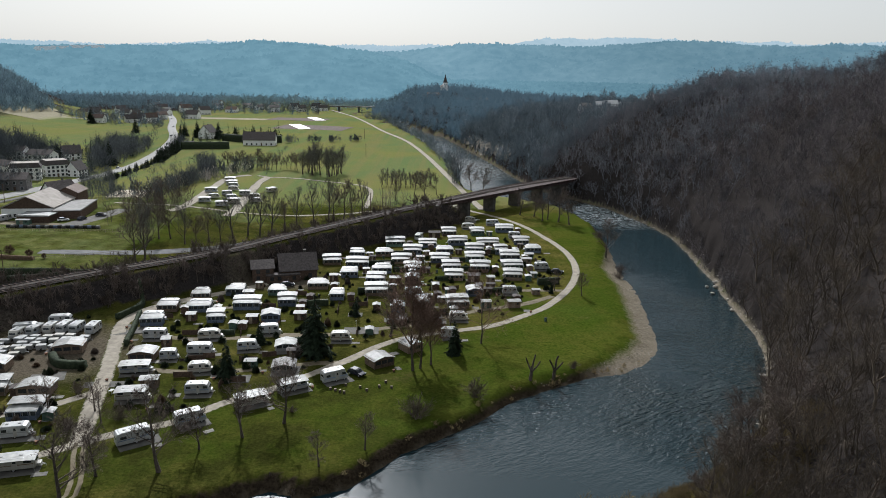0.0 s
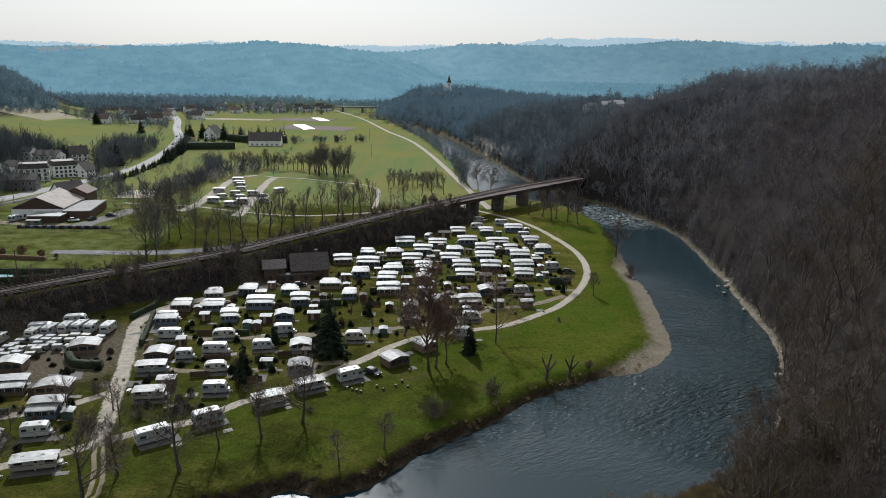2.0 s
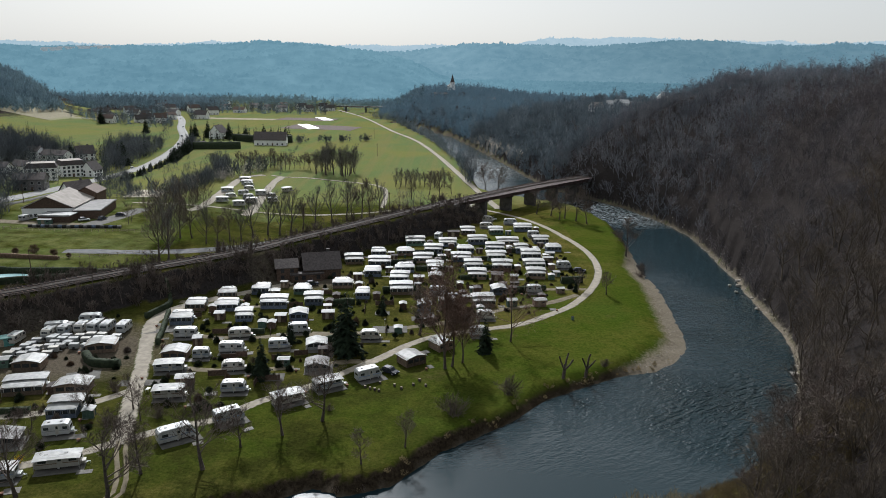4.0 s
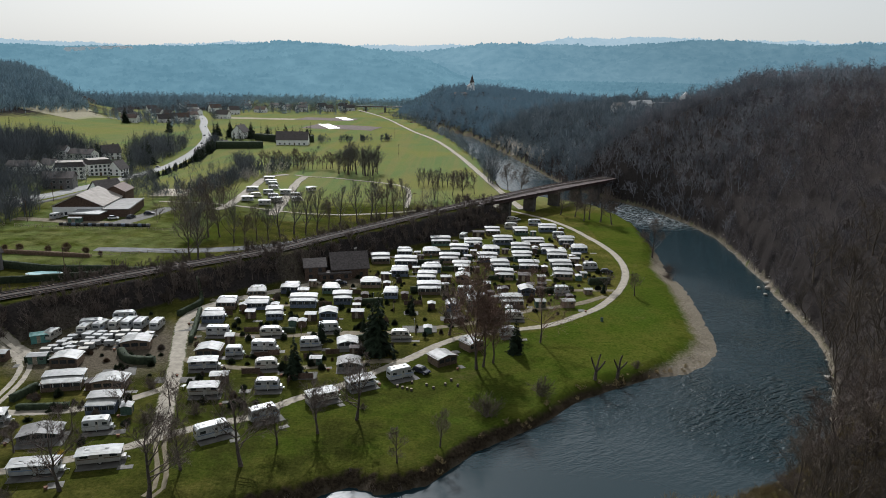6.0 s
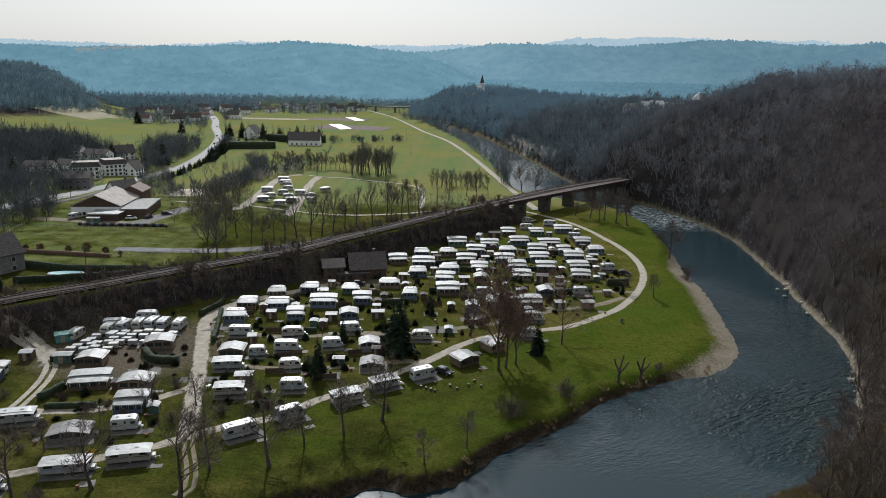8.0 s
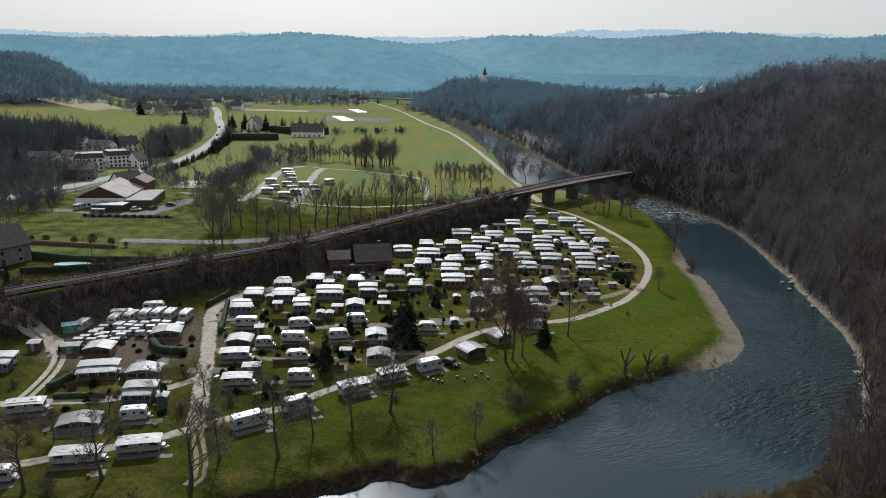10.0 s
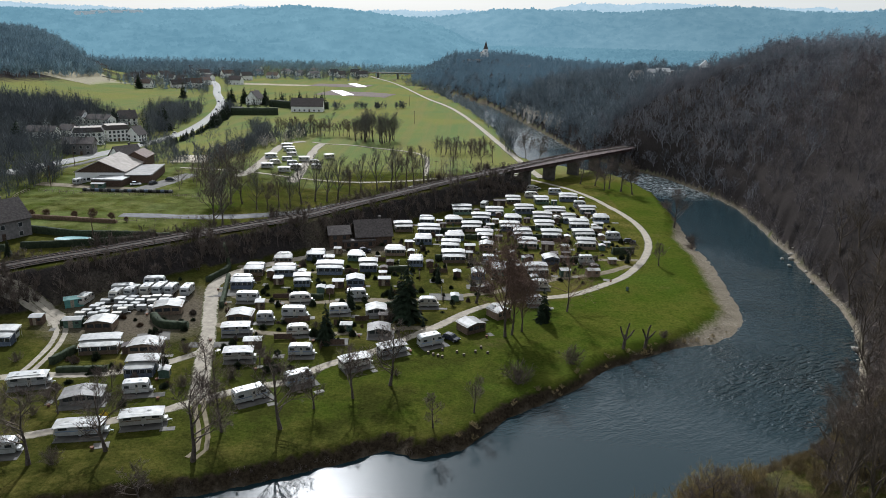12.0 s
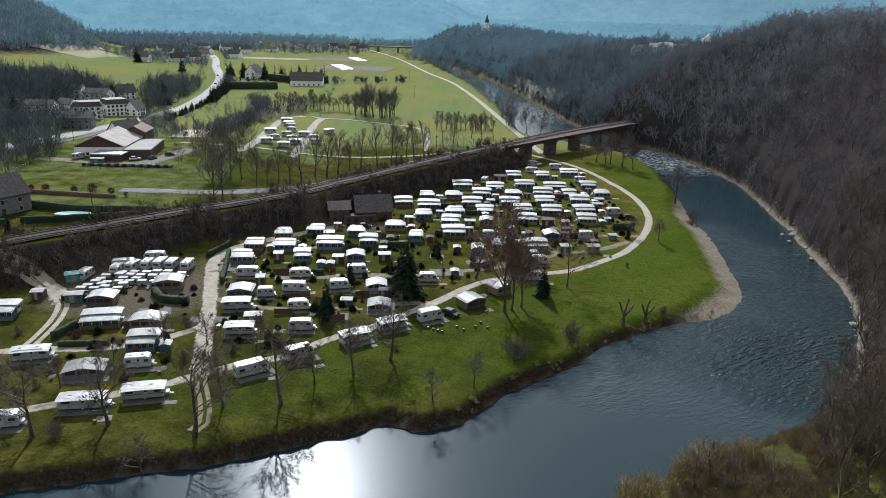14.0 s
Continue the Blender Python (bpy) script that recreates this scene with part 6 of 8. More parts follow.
ROWS = {
    12: [(V, -108.7, 161.8, 3.4), (V, -101.6, 164.0, 3.4), (V, -98.6, 165.9, 3.1), (V, -95.6, 167.4, 3.4), (V, -92.6, 168.0, 3.4), (V, -89.8, 168.3, 3.0), (W, -104.0, 171.5, 5.7), (W, -97.4, 175.6, 5.7), (V, -85.8, 168.3, 2.7)],
    10: [(T, -86.0, 157.0, 6.9), (S, -103.2, 146.6, 4.3), (T, -96.8, 146.5, 6.3), (A, -91.2, 134.7, 8.4), (T, -81.8, 135.5, 7.0), (A, -113.5, 136.9, 6.5), (S, -112, 147.5, 3.0)],
    14: [(W, -96.7, 118.7, 7.1), (G, -84.1, 114.2, 7.4), (A, -78.4, 125.0, 6.7), (W, -75.8, 117.5, 5.0), (W, -70.0, 106.9, 7.4), (W, -78.5, 102.8, 8.0), (W, -88.3, 96.4, 6.2)],
    34: [(M, -54.4, 116.5, 6.5), (M, -47.2, 123.6, 5.0), (W, -37.9, 131.4, 6.4), (W, -31.2, 138.4, 6.3), (M, -23.4, 143.6, 5.6), (T, -14.6, 152.5, 5.6), (T, -8.0, 161.6, 4.6)],
    8: [(W, -69.8, 165.9, 5.8), (S, -65.5, 161.6, 2.3), (T, -67.7, 153.6, 6.0), (W, -62.0, 153.4, 3.4), (W, -66.4, 146.0, 6.5), (S, -60.6, 139.1, 4.0), (W, -61.7, 133.0, 6.3), (W, -57.0, 166.7, 5.7), (W, -56.2, 157.2, 6.0),
        (W, -52.8, 146.5, 5.1), (W, -49.8, 136.2, 5.3), (W, -46.1, 160.0, 4.9), (W, -43.6, 170.9, 5.2), (G, -37.3, 161.2, 5.2), (G, -35.1, 148.8, 5.4)],
    6: [(A, -69.9, 200.9, 5.8), (A, -74.0, 186.1, 6.4), (A, -74.1, 175.7, 6.1), (A, -66.2, 187.4, 7.3), (S, -65.6, 179.3, 2.8), (A, -59.3, 179.4, 4.9), (A, -60.5, 202.5, 5.8), (S, -56.0, 199.5, 3.4), (A, -48.7, 203.7, 5.7),
        (A, -53.9, 189.7, 7.9), (T, -45.4, 180.8, 5.1), (S, -49.6, 178.6, 3.2), (S, -37.8, 181.6, 3.6), (A, -43.7, 193.3, 5.8), (A, -37.9, 210.2, 6.9), (A, -38.8, 244.9, 7.0), (A, -30.8, 250.9, 6.0)],
    5: [(A, -29.1, 235.3, 8.0), (A, -30.2, 223.2, 6.5), (S, -34.4, 218.0, 2.8), (A, -30.8, 200.0, 5.0), (W, 3.4, 182.9, 4.9), (A, 3.6, 194.0, 6.7), (S, 19.3, 194.6, 4.0), (W, 19.2, 207.0, 4.5), (S, 11.5, 193.8, 3.2), (T, 8.7, 205.8, 4.8), (W, -25.3, 166.5, 4.9), (W, 1.0, 170.2, 4.2)],
    4: [(A, -18.6, 268.1, 8.0), (V, -9.9, 275.9, 6.0), (D, -4.0, 280.7, 5.0), (A, 1.8, 285.5, 6.4), (W, 9.9, 297.6, 5.8), (A, 13.2, 286.2, 6.4), (W, 10.9, 311.0, 4.5), (W, 20.5, 305.9, 5.8), (A, 24.5, 292.9, 8.0), (W, 27.7, 281.8, 5.0),
        (A, 29.2, 271.3, 6.6), (A, 32.2, 259.2, 6.8), (W, 32.3, 235.1, 4.9), (A, -6.4, 264.3, 7.2), (A, 5.0, 268.4, 8.0), (A, 16.4, 267.8, 8.6)],
    3: [(A, -21.3, 250.2, 6.9), (A, -11.4, 253.2, 7.3), (A, 0.0, 255.5, 7.0), (A, 10.8, 257.2, 7.1), (A, 20.4, 256.6, 5.4), (A, 22.8, 248.2, 7.5), (S, 29.6, 248.9, 3.6), (A, -14.9, 240.7, 7.4), (S, -8.4, 243.0, 3.0), (A, -1.6, 243.0, 7.6),
        (A, 10.3, 245.2, 7.4), (S, 28.0, 242.4, 4.0), (A, -20.4, 229.1, 6.7), (A, -10.4, 230.3, 6.3), (A, 2.2, 232.5, 6.6), (A, 11.6, 232.8, 7.4), (A, 22.8, 234.8, 7.8)],
    2: [(A, -21.4, 217.6, 6.4), (S, -15.3, 216.4, 3.6), (T, -10.1, 218.2, 4.8), (A, 3.0, 221.7, 6.1), (D, 9.2, 220.3, 4.2), (A, 21.7, 223.0, 6.6), (S, 14.4, 219.1, 2.8), (W, -9.2, 204.5, 5.4), (A, -19.9, 204.5, 7.4), (T, -12.8, 190.0, 4.1), (A, -6.6, 194.4, 5.4)],
}


def set_back(x, y, k=1.029):
    """The pitches stand a little further from the river than first drawn."""
    return -10 + (x + 10) * k, y * k


def clear_pitch(x, y):
    """Sets a pitch back as far as the foot of the embankment lets it."""
    for k in (1.029, 1.02, 1.01, 1.0):
        q = set_back(x, y, k)
        if seg_dist(np.array([q[0]]), np.array([q[1]]), RAIL)[0] > 14.0:
            break
    return q


ROWS = {ang: [(k, *clear_pitch(x, y), l) for k, x, y, l in row] for ang, row in ROWS.items()}
for ang, row in ROWS.items():
    for k, x, y, l in row:
        unit(k, x, y, l, ang)

# things between the pitches
for i in range(120):
    x, y = unit_rng.uniform(-78, 34), unit_rng.uniform(150, 292)
    lo = 152 + (x + 40) * 0.55
    if y < lo or y > 200 + (x + 76) * 1.0 or seg_dist(np.array([x]), np.array([y]), RING)[0] < 5 or seg_dist(np.array([x]), np.array([y]), [(-63, 226), (-80, 195), (-70, 135)])[0] < 6:
        continue
    if any(abs(x - u[1]) < u[3] / 2 + 1.6 and abs(y - u[2]) < 4.2 for row in ROWS.values() for u in row):
        continue
    place(KIND_HUTS[unit_rng.choice([0, 0, 1, 2, 3])], x, y, unit_rng.uniform(1.8, 3.0), 3.4, unit_rng.choice((4, 94)), height=unit_rng.uniform(0.75, 1.0), depth=0.8)

# storage yard: trailers in ranks
for r_ in range(6):
    for c_ in range(7):
        x = -104.5 + c_ * 2.7 + r_ * 0.5 + unit_rng.uniform(-0.35, 0.35)
        y = 152.2 + r_ * 1.95 + c_ * 0.25 + unit_rng.uniform(-0.3, 0.3)
        if (r_ < 2 and c_ > 4) or unit_rng.random() < 0.12:
            continue
        x, y = set_back(x, y)
        place(KIND_TRAILERS[unit_rng.choice([0, 0, 2, 1])], x, y, 2.2, 2.4, unit_rng.uniform(-8, 14), height=unit_rng.uniform(0.9, 1.2), depth=0.9)
shelter = make_hut("tarp_shelter", "teal tarpaulin shelter in the storage yard", 4.2, 2.6, 2.1, 0.4, TEAL, TEAL, "shelter")
shelter.matrix_basis = pose(-112.5, 163.2, ground_z(-112.5, 163.2), 0, 0, 30)
# parked cars
for x, y, a, k in ((-19.2, 150.6, -35, 0), (38.4, 237.5, -4, 0), (-48.5, 217, 20, 0), (14, 322, 40, 1), (-152, 285, 30, 1), (-146, 288, 80, 0), (-142, 296, 10, 0), (-214, 318, 80, 1), (-201, 402, 88, 0), (-226, 596, 105, 0), (-279, 757, 108, 1), (-247, 663, 106, 0), (-203, 452, 92, 1), (-320, 865, 108, 1)):
    place(KIND_CARS[k], x, y, 4.3, 4.3, a, dz=0.12)
# the field's own small pitch
FIELD_PITCH = [(-120.1, 406.2), (-116.1, 394.8), (-118.0, 364.8)]
for x, y, a in ((-112.4, 337, 10), (-112.1, 350, 12), (-108.8, 361, 10), (-103, 332, 10), (-100, 342, 10), (-104, 352, 10), (-113.4, 388, 10), (-110, 376, 10), (-94.9, 360.6, 8), (-91.6, 349.2, 8), (-101, 365, 8), (-91.3, 381.5, 50)):
    place(KIND_CARAVANS[unit_rng.integers(0, 3)], x, y, 5.2, 5.6, a + unit_rng.uniform(-8, 8))
    if unit_rng.random() < 0.6:
        place(KIND_COVERS[0], x, y, 5.8, 6.4, a, height=0.95)
for x, y in FIELD_PITCH:
    place(KIND_CARAVANS[unit_rng.integers(0, 3)], x, y, 5.6, 5.6, 8 + unit_rng.uniform(-6, 6))
    place(KIND_COVERS[int(unit_rng.random() < 0.3)], x, y, 6.2, 6.4, 8, height=0.95)
# empty slabs
for x, y, l, d, a in ((-21, 173.5, 9, 5, 4), (-70, 139.5, 9, 3, 6), (-44, 143, 6, 4, 6), (-13.5, 182, 5, 3.5, 4), (-101, 109, 8, 5, 14), (-83.5, 142.5, 7, 5, 20), (-78, 170, 8, 5, 14), (-3, 181, 7, 4, 6), (-24, 186, 4, 3, 4), (-12, 186, 4, 3, 10)):
    pads(*set_back(x, y), l, d, a)

# ---------------------------------------------------------------- houses
def make_house(name, label, x, y, L, D, h, rise, ang, wall=PLASTER, roof=ROOFDARK, rows=2, cols=4, chimney=True, z=None, category="house", group="", hip=0.0, eave=0.5, trim=WHITE, mansard=0.0):
    """A gabled house with its ridge along its own x axis; rise 0 gives a flat roof."""
    z = ground_z(x, y) - 0.4 if z is None else z
    ob = empty(name, label, category, group)
    out = [(-D / 2, 0), (D / 2, 0), (D / 2, h), (0, h + rise), (-D / 2, h)] if rise else [(-D / 2, 0), (D / 2, 0), (D / 2, h), (-D / 2, h)]
    bm = extrude_profile(bmesh.new(), out, -L / 2, L / 2)
    bmesh.ops.rotate(bm, cent=(0, 0, 0), matrix=Matrix.Rotation(radians(90), 3, "Z"), verts=bm.verts[:])
    part("wall", bm, wall, ob)
    if rise:
        for s in (-1, 1):
            bm = bmesh.new()
            k = eave * rise / (D / 2)
            v = [bm.verts.new(p) for p in ((-L / 2 - eave + hip, 0, h + rise + 0.05), (L / 2 + eave - hip, 0, h + rise + 0.05), (L / 2 + eave, s * (D / 2 + eave), h - k + 0.05), (-L / 2 - eave, s * (D / 2 + eave), h - k + 0.05))]
            fc = bm.faces.new(v)
            ext = bmesh.ops.extrude_face_region(bm, geom=[fc])
            bmesh.ops.translate(bm, vec=(0, 0, 0.22), verts=[g for g in ext["geom"] if isinstance(g, bmesh.types.BMVert)])
            part("roof", bm, roof, ob)
    elif mansard:
        bm = bmesh.new()
        lo = [bm.verts.new((sx * (L / 2 + 0.4), sy * (D / 2 + 0.4), h)) for sx, sy in ((-1, -1), (1, -1), (1, 1), (-1, 1))]
        hi = [bm.verts.new((sx * (L / 2 - 0.9), sy * (D / 2 - 0.9), h + mansard)) for sx, sy in ((-1, -1), (1, -1), (1, 1), (-1, 1))]
        for i in range(4):
            bm.faces.new((lo[i], lo[(i + 1) % 4], hi[(i + 1) % 4], hi[i]))
        bm.faces.new(lo[::-1]); bm.faces.new(hi)
        part("mansard", bm, ROOFDARK, ob, "dark slate mansard")
        part("roof", boxes(((0, 0, h + mansard + 0.12), (L - 1.4, D - 1.4, 0.26), 0.05)), roof, ob, "pale flat roof")
    else:
        part("roof", boxes(((0, 0, h + 0.15), (L + 0.6, D + 0.6, 0.36), 0.06)), roof, ob)
        part("roof_kerb", boxes(((0, D / 2 + 0.15, h + 0.4), (L + 0.5, 0.2, 0.25)), ((0, -D / 2 - 0.15, h + 0.4), (L + 0.5, 0.2, 0.25))), roof, ob)
    for r in range(rows):
        zc = 1.5 + r * (h - 0.6) / max(rows, 1)
        for c in range(cols):
            xc = (-0.5 + (c + 0.5) / cols) * L * 0.92
            for s in (-1, 1):
                if r == 0 and c == cols // 2 and s == -1:
                    continue
                w = part("window", boxes(((xc, s * (D / 2 + 0.02), zc), (1.1, 0.1, 1.2))), GLASS_DARK, ob, "dark glazed window")
                part("window_frame", boxes(((xc, s * (D / 2 + 0.005), zc), (1.36, 0.1, 1.46))), trim, w)
        for s in (-1, 1):
            for yc in (-0.24, 0.24):
                part("window", boxes(((s * (L / 2 + 0.02), yc * D, zc), (0.1, 1.1, 1.2))), GLASS_DARK, ob, "dark glazed window")
    if rows:
        door = part("door", boxes((((-0.5 + (cols // 2 + 0.5) / cols) * L * 0.92, -D / 2 - 0.03, 1.25), (1.1, 0.12, 2.1))), TIMBER, ob, "dark front door")
        part("door_handle", boxes((((-0.5 + (cols // 2 + 0.5) / cols) * L * 0.92 + 0.4, -D / 2 - 0.12, 1.2), (0.08, 0.1, 0.2))), STEEL, door)
    if chimney and rise:
        ch = part("chimney", boxes(((L * 0.22, D * 0.1, h + rise), (0.8, 0.8, 1.8))), STONE, ob)
        part("chimney_cap", boxes(((L * 0.22, D * 0.1, h + rise + 0.95), (1.0, 1.0, 0.14))), CONCRETE, ch)
    ob.matrix_basis = pose(x, y, z, 0, 0, ang)
    return ob


# dark timber barn on the campsite
make_house("timber_barn", "dark stained timber barn with large dark roof", -47.6, 228.6, 11.5, 9.0, 3.6, 4.2, 17, TIMBER, ROOFDARK, 1, 3, True, z=-0.2, trim=TIMBER, category="barn")
make_house("timber_annex", "tall dark timber annex beside the barn", -57.9, 224.2, 6.5, 6.0, 4.6, 1.9, 17, TIMBER, ROOFDARK, 2, 2, False, z=-0.2, trim=TIMBER, category="barn")
make_house("barn_porch", "low dark porch before the barn", -51.0, 222.3, 10, 2.6, 2.4, 0.0, 17, TIMBER, ROOFDARK, 1, 4, False, z=-0.2, trim=TIMBER, category="porch")
# farm hall and its yard
make_house("farm_hall", "wide farm hall with pale roof and dark timber gable", -170.5, 302, 24, 20, 4.6, 4.4, 97, PLASTER, ROOFPALE, 1, 5, False, category="hall")
make_house("farm_shed", "open farm shed with pale grey roof", -155.0, 301.5, 25, 10.5, 3.7, 0.0, 101, TIMBER, ROOFGREY, 0, 1, False, category="shed")
make_house("farm_house", "farm building with brown tiled roof", -166, 321, 12, 9, 6.6, 2.4, 97, TIMBER, ROOFBROWN, 1, 3, False)
make_house("farm_lean_to", "low dark lean-to shed before the hall", -162, 284.5, 12, 8, 3.0, 0.0, 2, TIMBER, GREYTARP, 0, 1, False, category="shed")
hall_gable = part("gable_cladding", extrude_profile(bmesh.new(), [(-10.2, 4.3), (10.2, 4.3), (0.05, 8.9), (-0.05, 8.9)], -0.12, 0.0), TIMBER)
hall_gable.parent = bpy.data.objects["farm_hall"]
hall_gable.matrix_basis = pose(-12.06, 0, 0, 0, 0, 90)
place(KIND_HUTS[3], -163.5, 277.5, 8, 3.4, 4, depth=0.9)
place(KIND_CARAVANS[2], -174.5, 283.5, 5.0, 5.6, 70)
make_house("farm_dwelling", "slate-roofed dwelling behind the hall", -177, 331, 12, 9, 5.0, 4.4, 60, PLASTER, ROOFDARK, 1, 3)
# village houses up the road
HOUSES = [(-274, 462, 18, 10, 6.0, 2.6, 4, PLASTER, ROOFDARK, 2, 5), (-255, 462, 16, 9, 6.0, 2.6, -10, PLASTER, ROOFDARK, 2, 4),
          (-250, 488, 11, 9, 5.0, 4.8, 40, PLASTER, ROOFDARK, 2, 3), (-211, 416, 8, 8, 4.5, 4.4, 78, PLASTER, ROOFDARK, 2, 3), (-213, 357, 14, 9, 6.0, 2.6, 14, GREYWALL, ROOFDARK, 2, 4), (-252, 392, 15, 9, 4.6, 2.4, 6, PLASTER, ROOFDARK, 2, 3), (-262, 350, 13, 9, 5, 3, 20, GREYWALL, ROOFDARK, 2, 3)]
for x, y, L, D_, h, rise, a, wl, rf, rw, cl in HOUSES:
    make_house("house", "white plastered village house with dark roof" if wl is PLASTER else "grey-clad village house with dark roof", x, y, L, D_, h, rise, a, wl, rf, rw, cl, group="village houses")
for x, y, L, D_, a in ((-227, 393, 15, 10.5, 26), (-222, 414, 12.5, 11.5, 40)):
    make_house("apartment_house", "white plastered apartment house with dark mansard and pale roof", x, y, L, D_, 7.0, 0.0, a, PLASTER, ROOFPALE, 3, 5, False, group="village houses", mansard=2.4)
for x, y, L, D_, h, rise, a in ((-236, 424, 9, 7, 4.5, 1.2, 10), (-248, 412, 10, 8, 4.4, 2.6, -20), (-222, 436, 10, 8, 4.4, 1.0, 10), (-276, 424, 13, 9, 4.2, 3.4, 15), (-300, 404, 11, 8, 4.2, 3.0, 30)):
    make_house("house", "small white village house with dark pitched roof", x, y, L, D_, h, rise, a, PLASTER, ROOFDARK, 1, 3, True, group="village houses")
make_house("house", "large dark-roofed brown stone house beside the railway", -158.5, 204, 17, 11, 6.0, 5.2, 62, GREYWALL, ROOFDARK, 2, 3)
make_house("house", "white gabled house among dark conifers", -211, 655, 14, 11, 6, 6, 80, PLASTER, ROOFDARK, 2, 3)
make_house("house", "white farmhouse with long dark roof", -153, 608, 26, 11, 5, 6, 4, PLASTER, ROOFDARK, 1, 6)
make_house("shed", "small grey field shed", -206, 588, 9, 7, 3, 1.6, 0, GREYWALL, ROOFDARK, 1, 2, False, category="shed")
hr = np.random.default_rng(77)
for x, y in [(-353, 748), (-334, 790), (-323, 812), (-344, 838), (-372, 800), (-330, 860), (-300, 880), (-366, 880), (-402, 850), (-390, 905), (-350, 925), (-312, 960), (-350, 1000), (-385, 1010), (-420, 960), (-440, 905), (-290, 1010), (-330, 1080), (-385, 1090), (-300, 1130),
             (-270, 1080), (-240, 1040), (-262, 1150), (-355, 1160), (-225, 1110), (-205, 1060), (-415, 1060), (-440, 1120), (-195, 1130), (-180, 1085)]:
    big = hr.random()
    make_house("house", "small white valley house with dark roof", x, y, 11 + 6 * big, 8 + 2 * hr.random(), 4.5 + 2 * hr.random(), 2.8 + 1.8 * hr.random(), hr.uniform(-30, 60), PLASTER, (ROOFDARK, ROOFBROWN)[int(hr.random() < 0.4)], 1, 3, False, group="distant valley houses")
for x, y, L, D_, h, rise, a, wl, rf in ((112, 590, 9, 8, 4.5, 3.2, 20, PLASTER, ROOFGREY), (124, 588, 8, 8, 4.5, 3.0, -15, PLASTER, WHITE), (133, 594, 10, 8, 4.0, 2.6, 5, PLASTER, WHITE),
                                        (151, 588, 23, 9, 3.2, 0.0, 8, GREYWALL, WHITE), (165, 592, 9, 9, 6.0, 4.4, 75, PLASTER, WHITE), (96, 640, 12, 9, 6, 2.5, 4, GREYWALL, ROOFDARK), (60, 700, 11, 8, 5, 3.0, 30, PLASTER, ROOFGREY),
                                        (84, 735, 11, 9, 6, 2.5, -8, GREYWALL, ROOFDARK), (30, 960, 14, 9, 6, 2.5, 10, GREYWALL, ROOFDARK), (48, 930, 12, 9, 6, 2.5, 0, GREYWALL, ROOFDARK), (-14, 1040, 20, 9, 6, 2.5, 6, GREYWALL, ROOFDARK)):
    make_house("house", "white hilltop house with pale roof among bare trees" if wl is PLASTER else "grey hilltop building among bare trees", x, y, L, D_, h, rise, a, wl, rf, 1 if h < 4.2 else 2, 3, False, z=ground_z(x, y) - 0.8, group="hilltop houses")
far_bridge = empty("road_bridge", "low grey road bridge across the far valley", "bridge")
part("deck", boxes(((-70, 1125, 9.5), (210, 9, 1.4))), CONCRETE, far_bridge)
for i in range(7):
    part("pier", boxes(((-160 + i * 30, 1125, 3), (2.4, 7, 12))), CONCRETE, far_bridge)

# pale greenhouses on the crest of the near ridge
for i, (az, el, L) in enumerate(((-27.4, 1.02, 60), (-26.3, 1.08, 70), (-25.2, 1.16, 70), (-24.5, 1.2, 40), (-26.9, 0.86, 90))):
    q = 1930.0
    gx0, gy0, gz0 = -14 + q * math.sin(radians(az)), q * math.cos(radians(az)), 66 + q * math.tan(radians(el))
    ob = tagged(part("greenhouse", extrude_profile(bmesh.new(), [(-L / 2, -14), (-L / 2, -1.5), (-L / 2 + 4, 2.5), (L / 2 - 4, 2.5), (L / 2, -1.5), (L / 2, -14)], -8, 8, 0.02), FOIL), "long white greenhouse on the far plateau", "greenhouse", "distant greenhouses")
    ob.matrix_basis = pose(gx0, gy0, gz0, 0, 0, -az)

# church
church = empty("village_church", "white village church with pointed dark slate spire", "church", m=Matrix.LocRotScale((1, 1080, 37), Euler((0, 0, 0.14)), (0.8, 0.8, 0.72)))
part("tower", boxes(((0, 0, 8), (7.4, 7.4, 16), 0.1)), PLASTER, church)
part("cornice", boxes(((0, 0, 16), (8.0, 8.0, 0.5), 0.1)), STONE, church)
bm = bmesh.new()
base = [bm.verts.new((4.1 * math.cos(i * math.tau / 8 + 0.39), 4.1 * math.sin(i * math.tau / 8 + 0.39), 16.2)) for i in range(8)]
tip = bm.verts.new((0, 0, 32))
for i in range(8):
    bm.faces.new((base[i], base[(i + 1) % 8], tip))
bm.faces.new(base[::-1])
part("spire", bm, ROOFDARK, church, "pointed slate spire")
for s in (-1, 1):
    part("window", boxes(((s * 1.5, -3.72, 12.5), (1.1, 0.15, 2.4))), GLASS_DARK, church, "dark louvred belfry window")
bm = extrude_profile(bmesh.new(), [(-6, 0), (6, 0), (6, 8), (0, 13), (-6, 8)], 3.7, 26)
part("nave", bm, PLASTER, church)
part("nave_roof", extrude_profile(bmesh.new(), [(-6.6, 7.6), (0, 13.2), (6.6, 7.6), (6.6, 8.0), (0, 13.7), (-6.6, 8.0)], 3.75, 26.4), ROOFDARK, church)

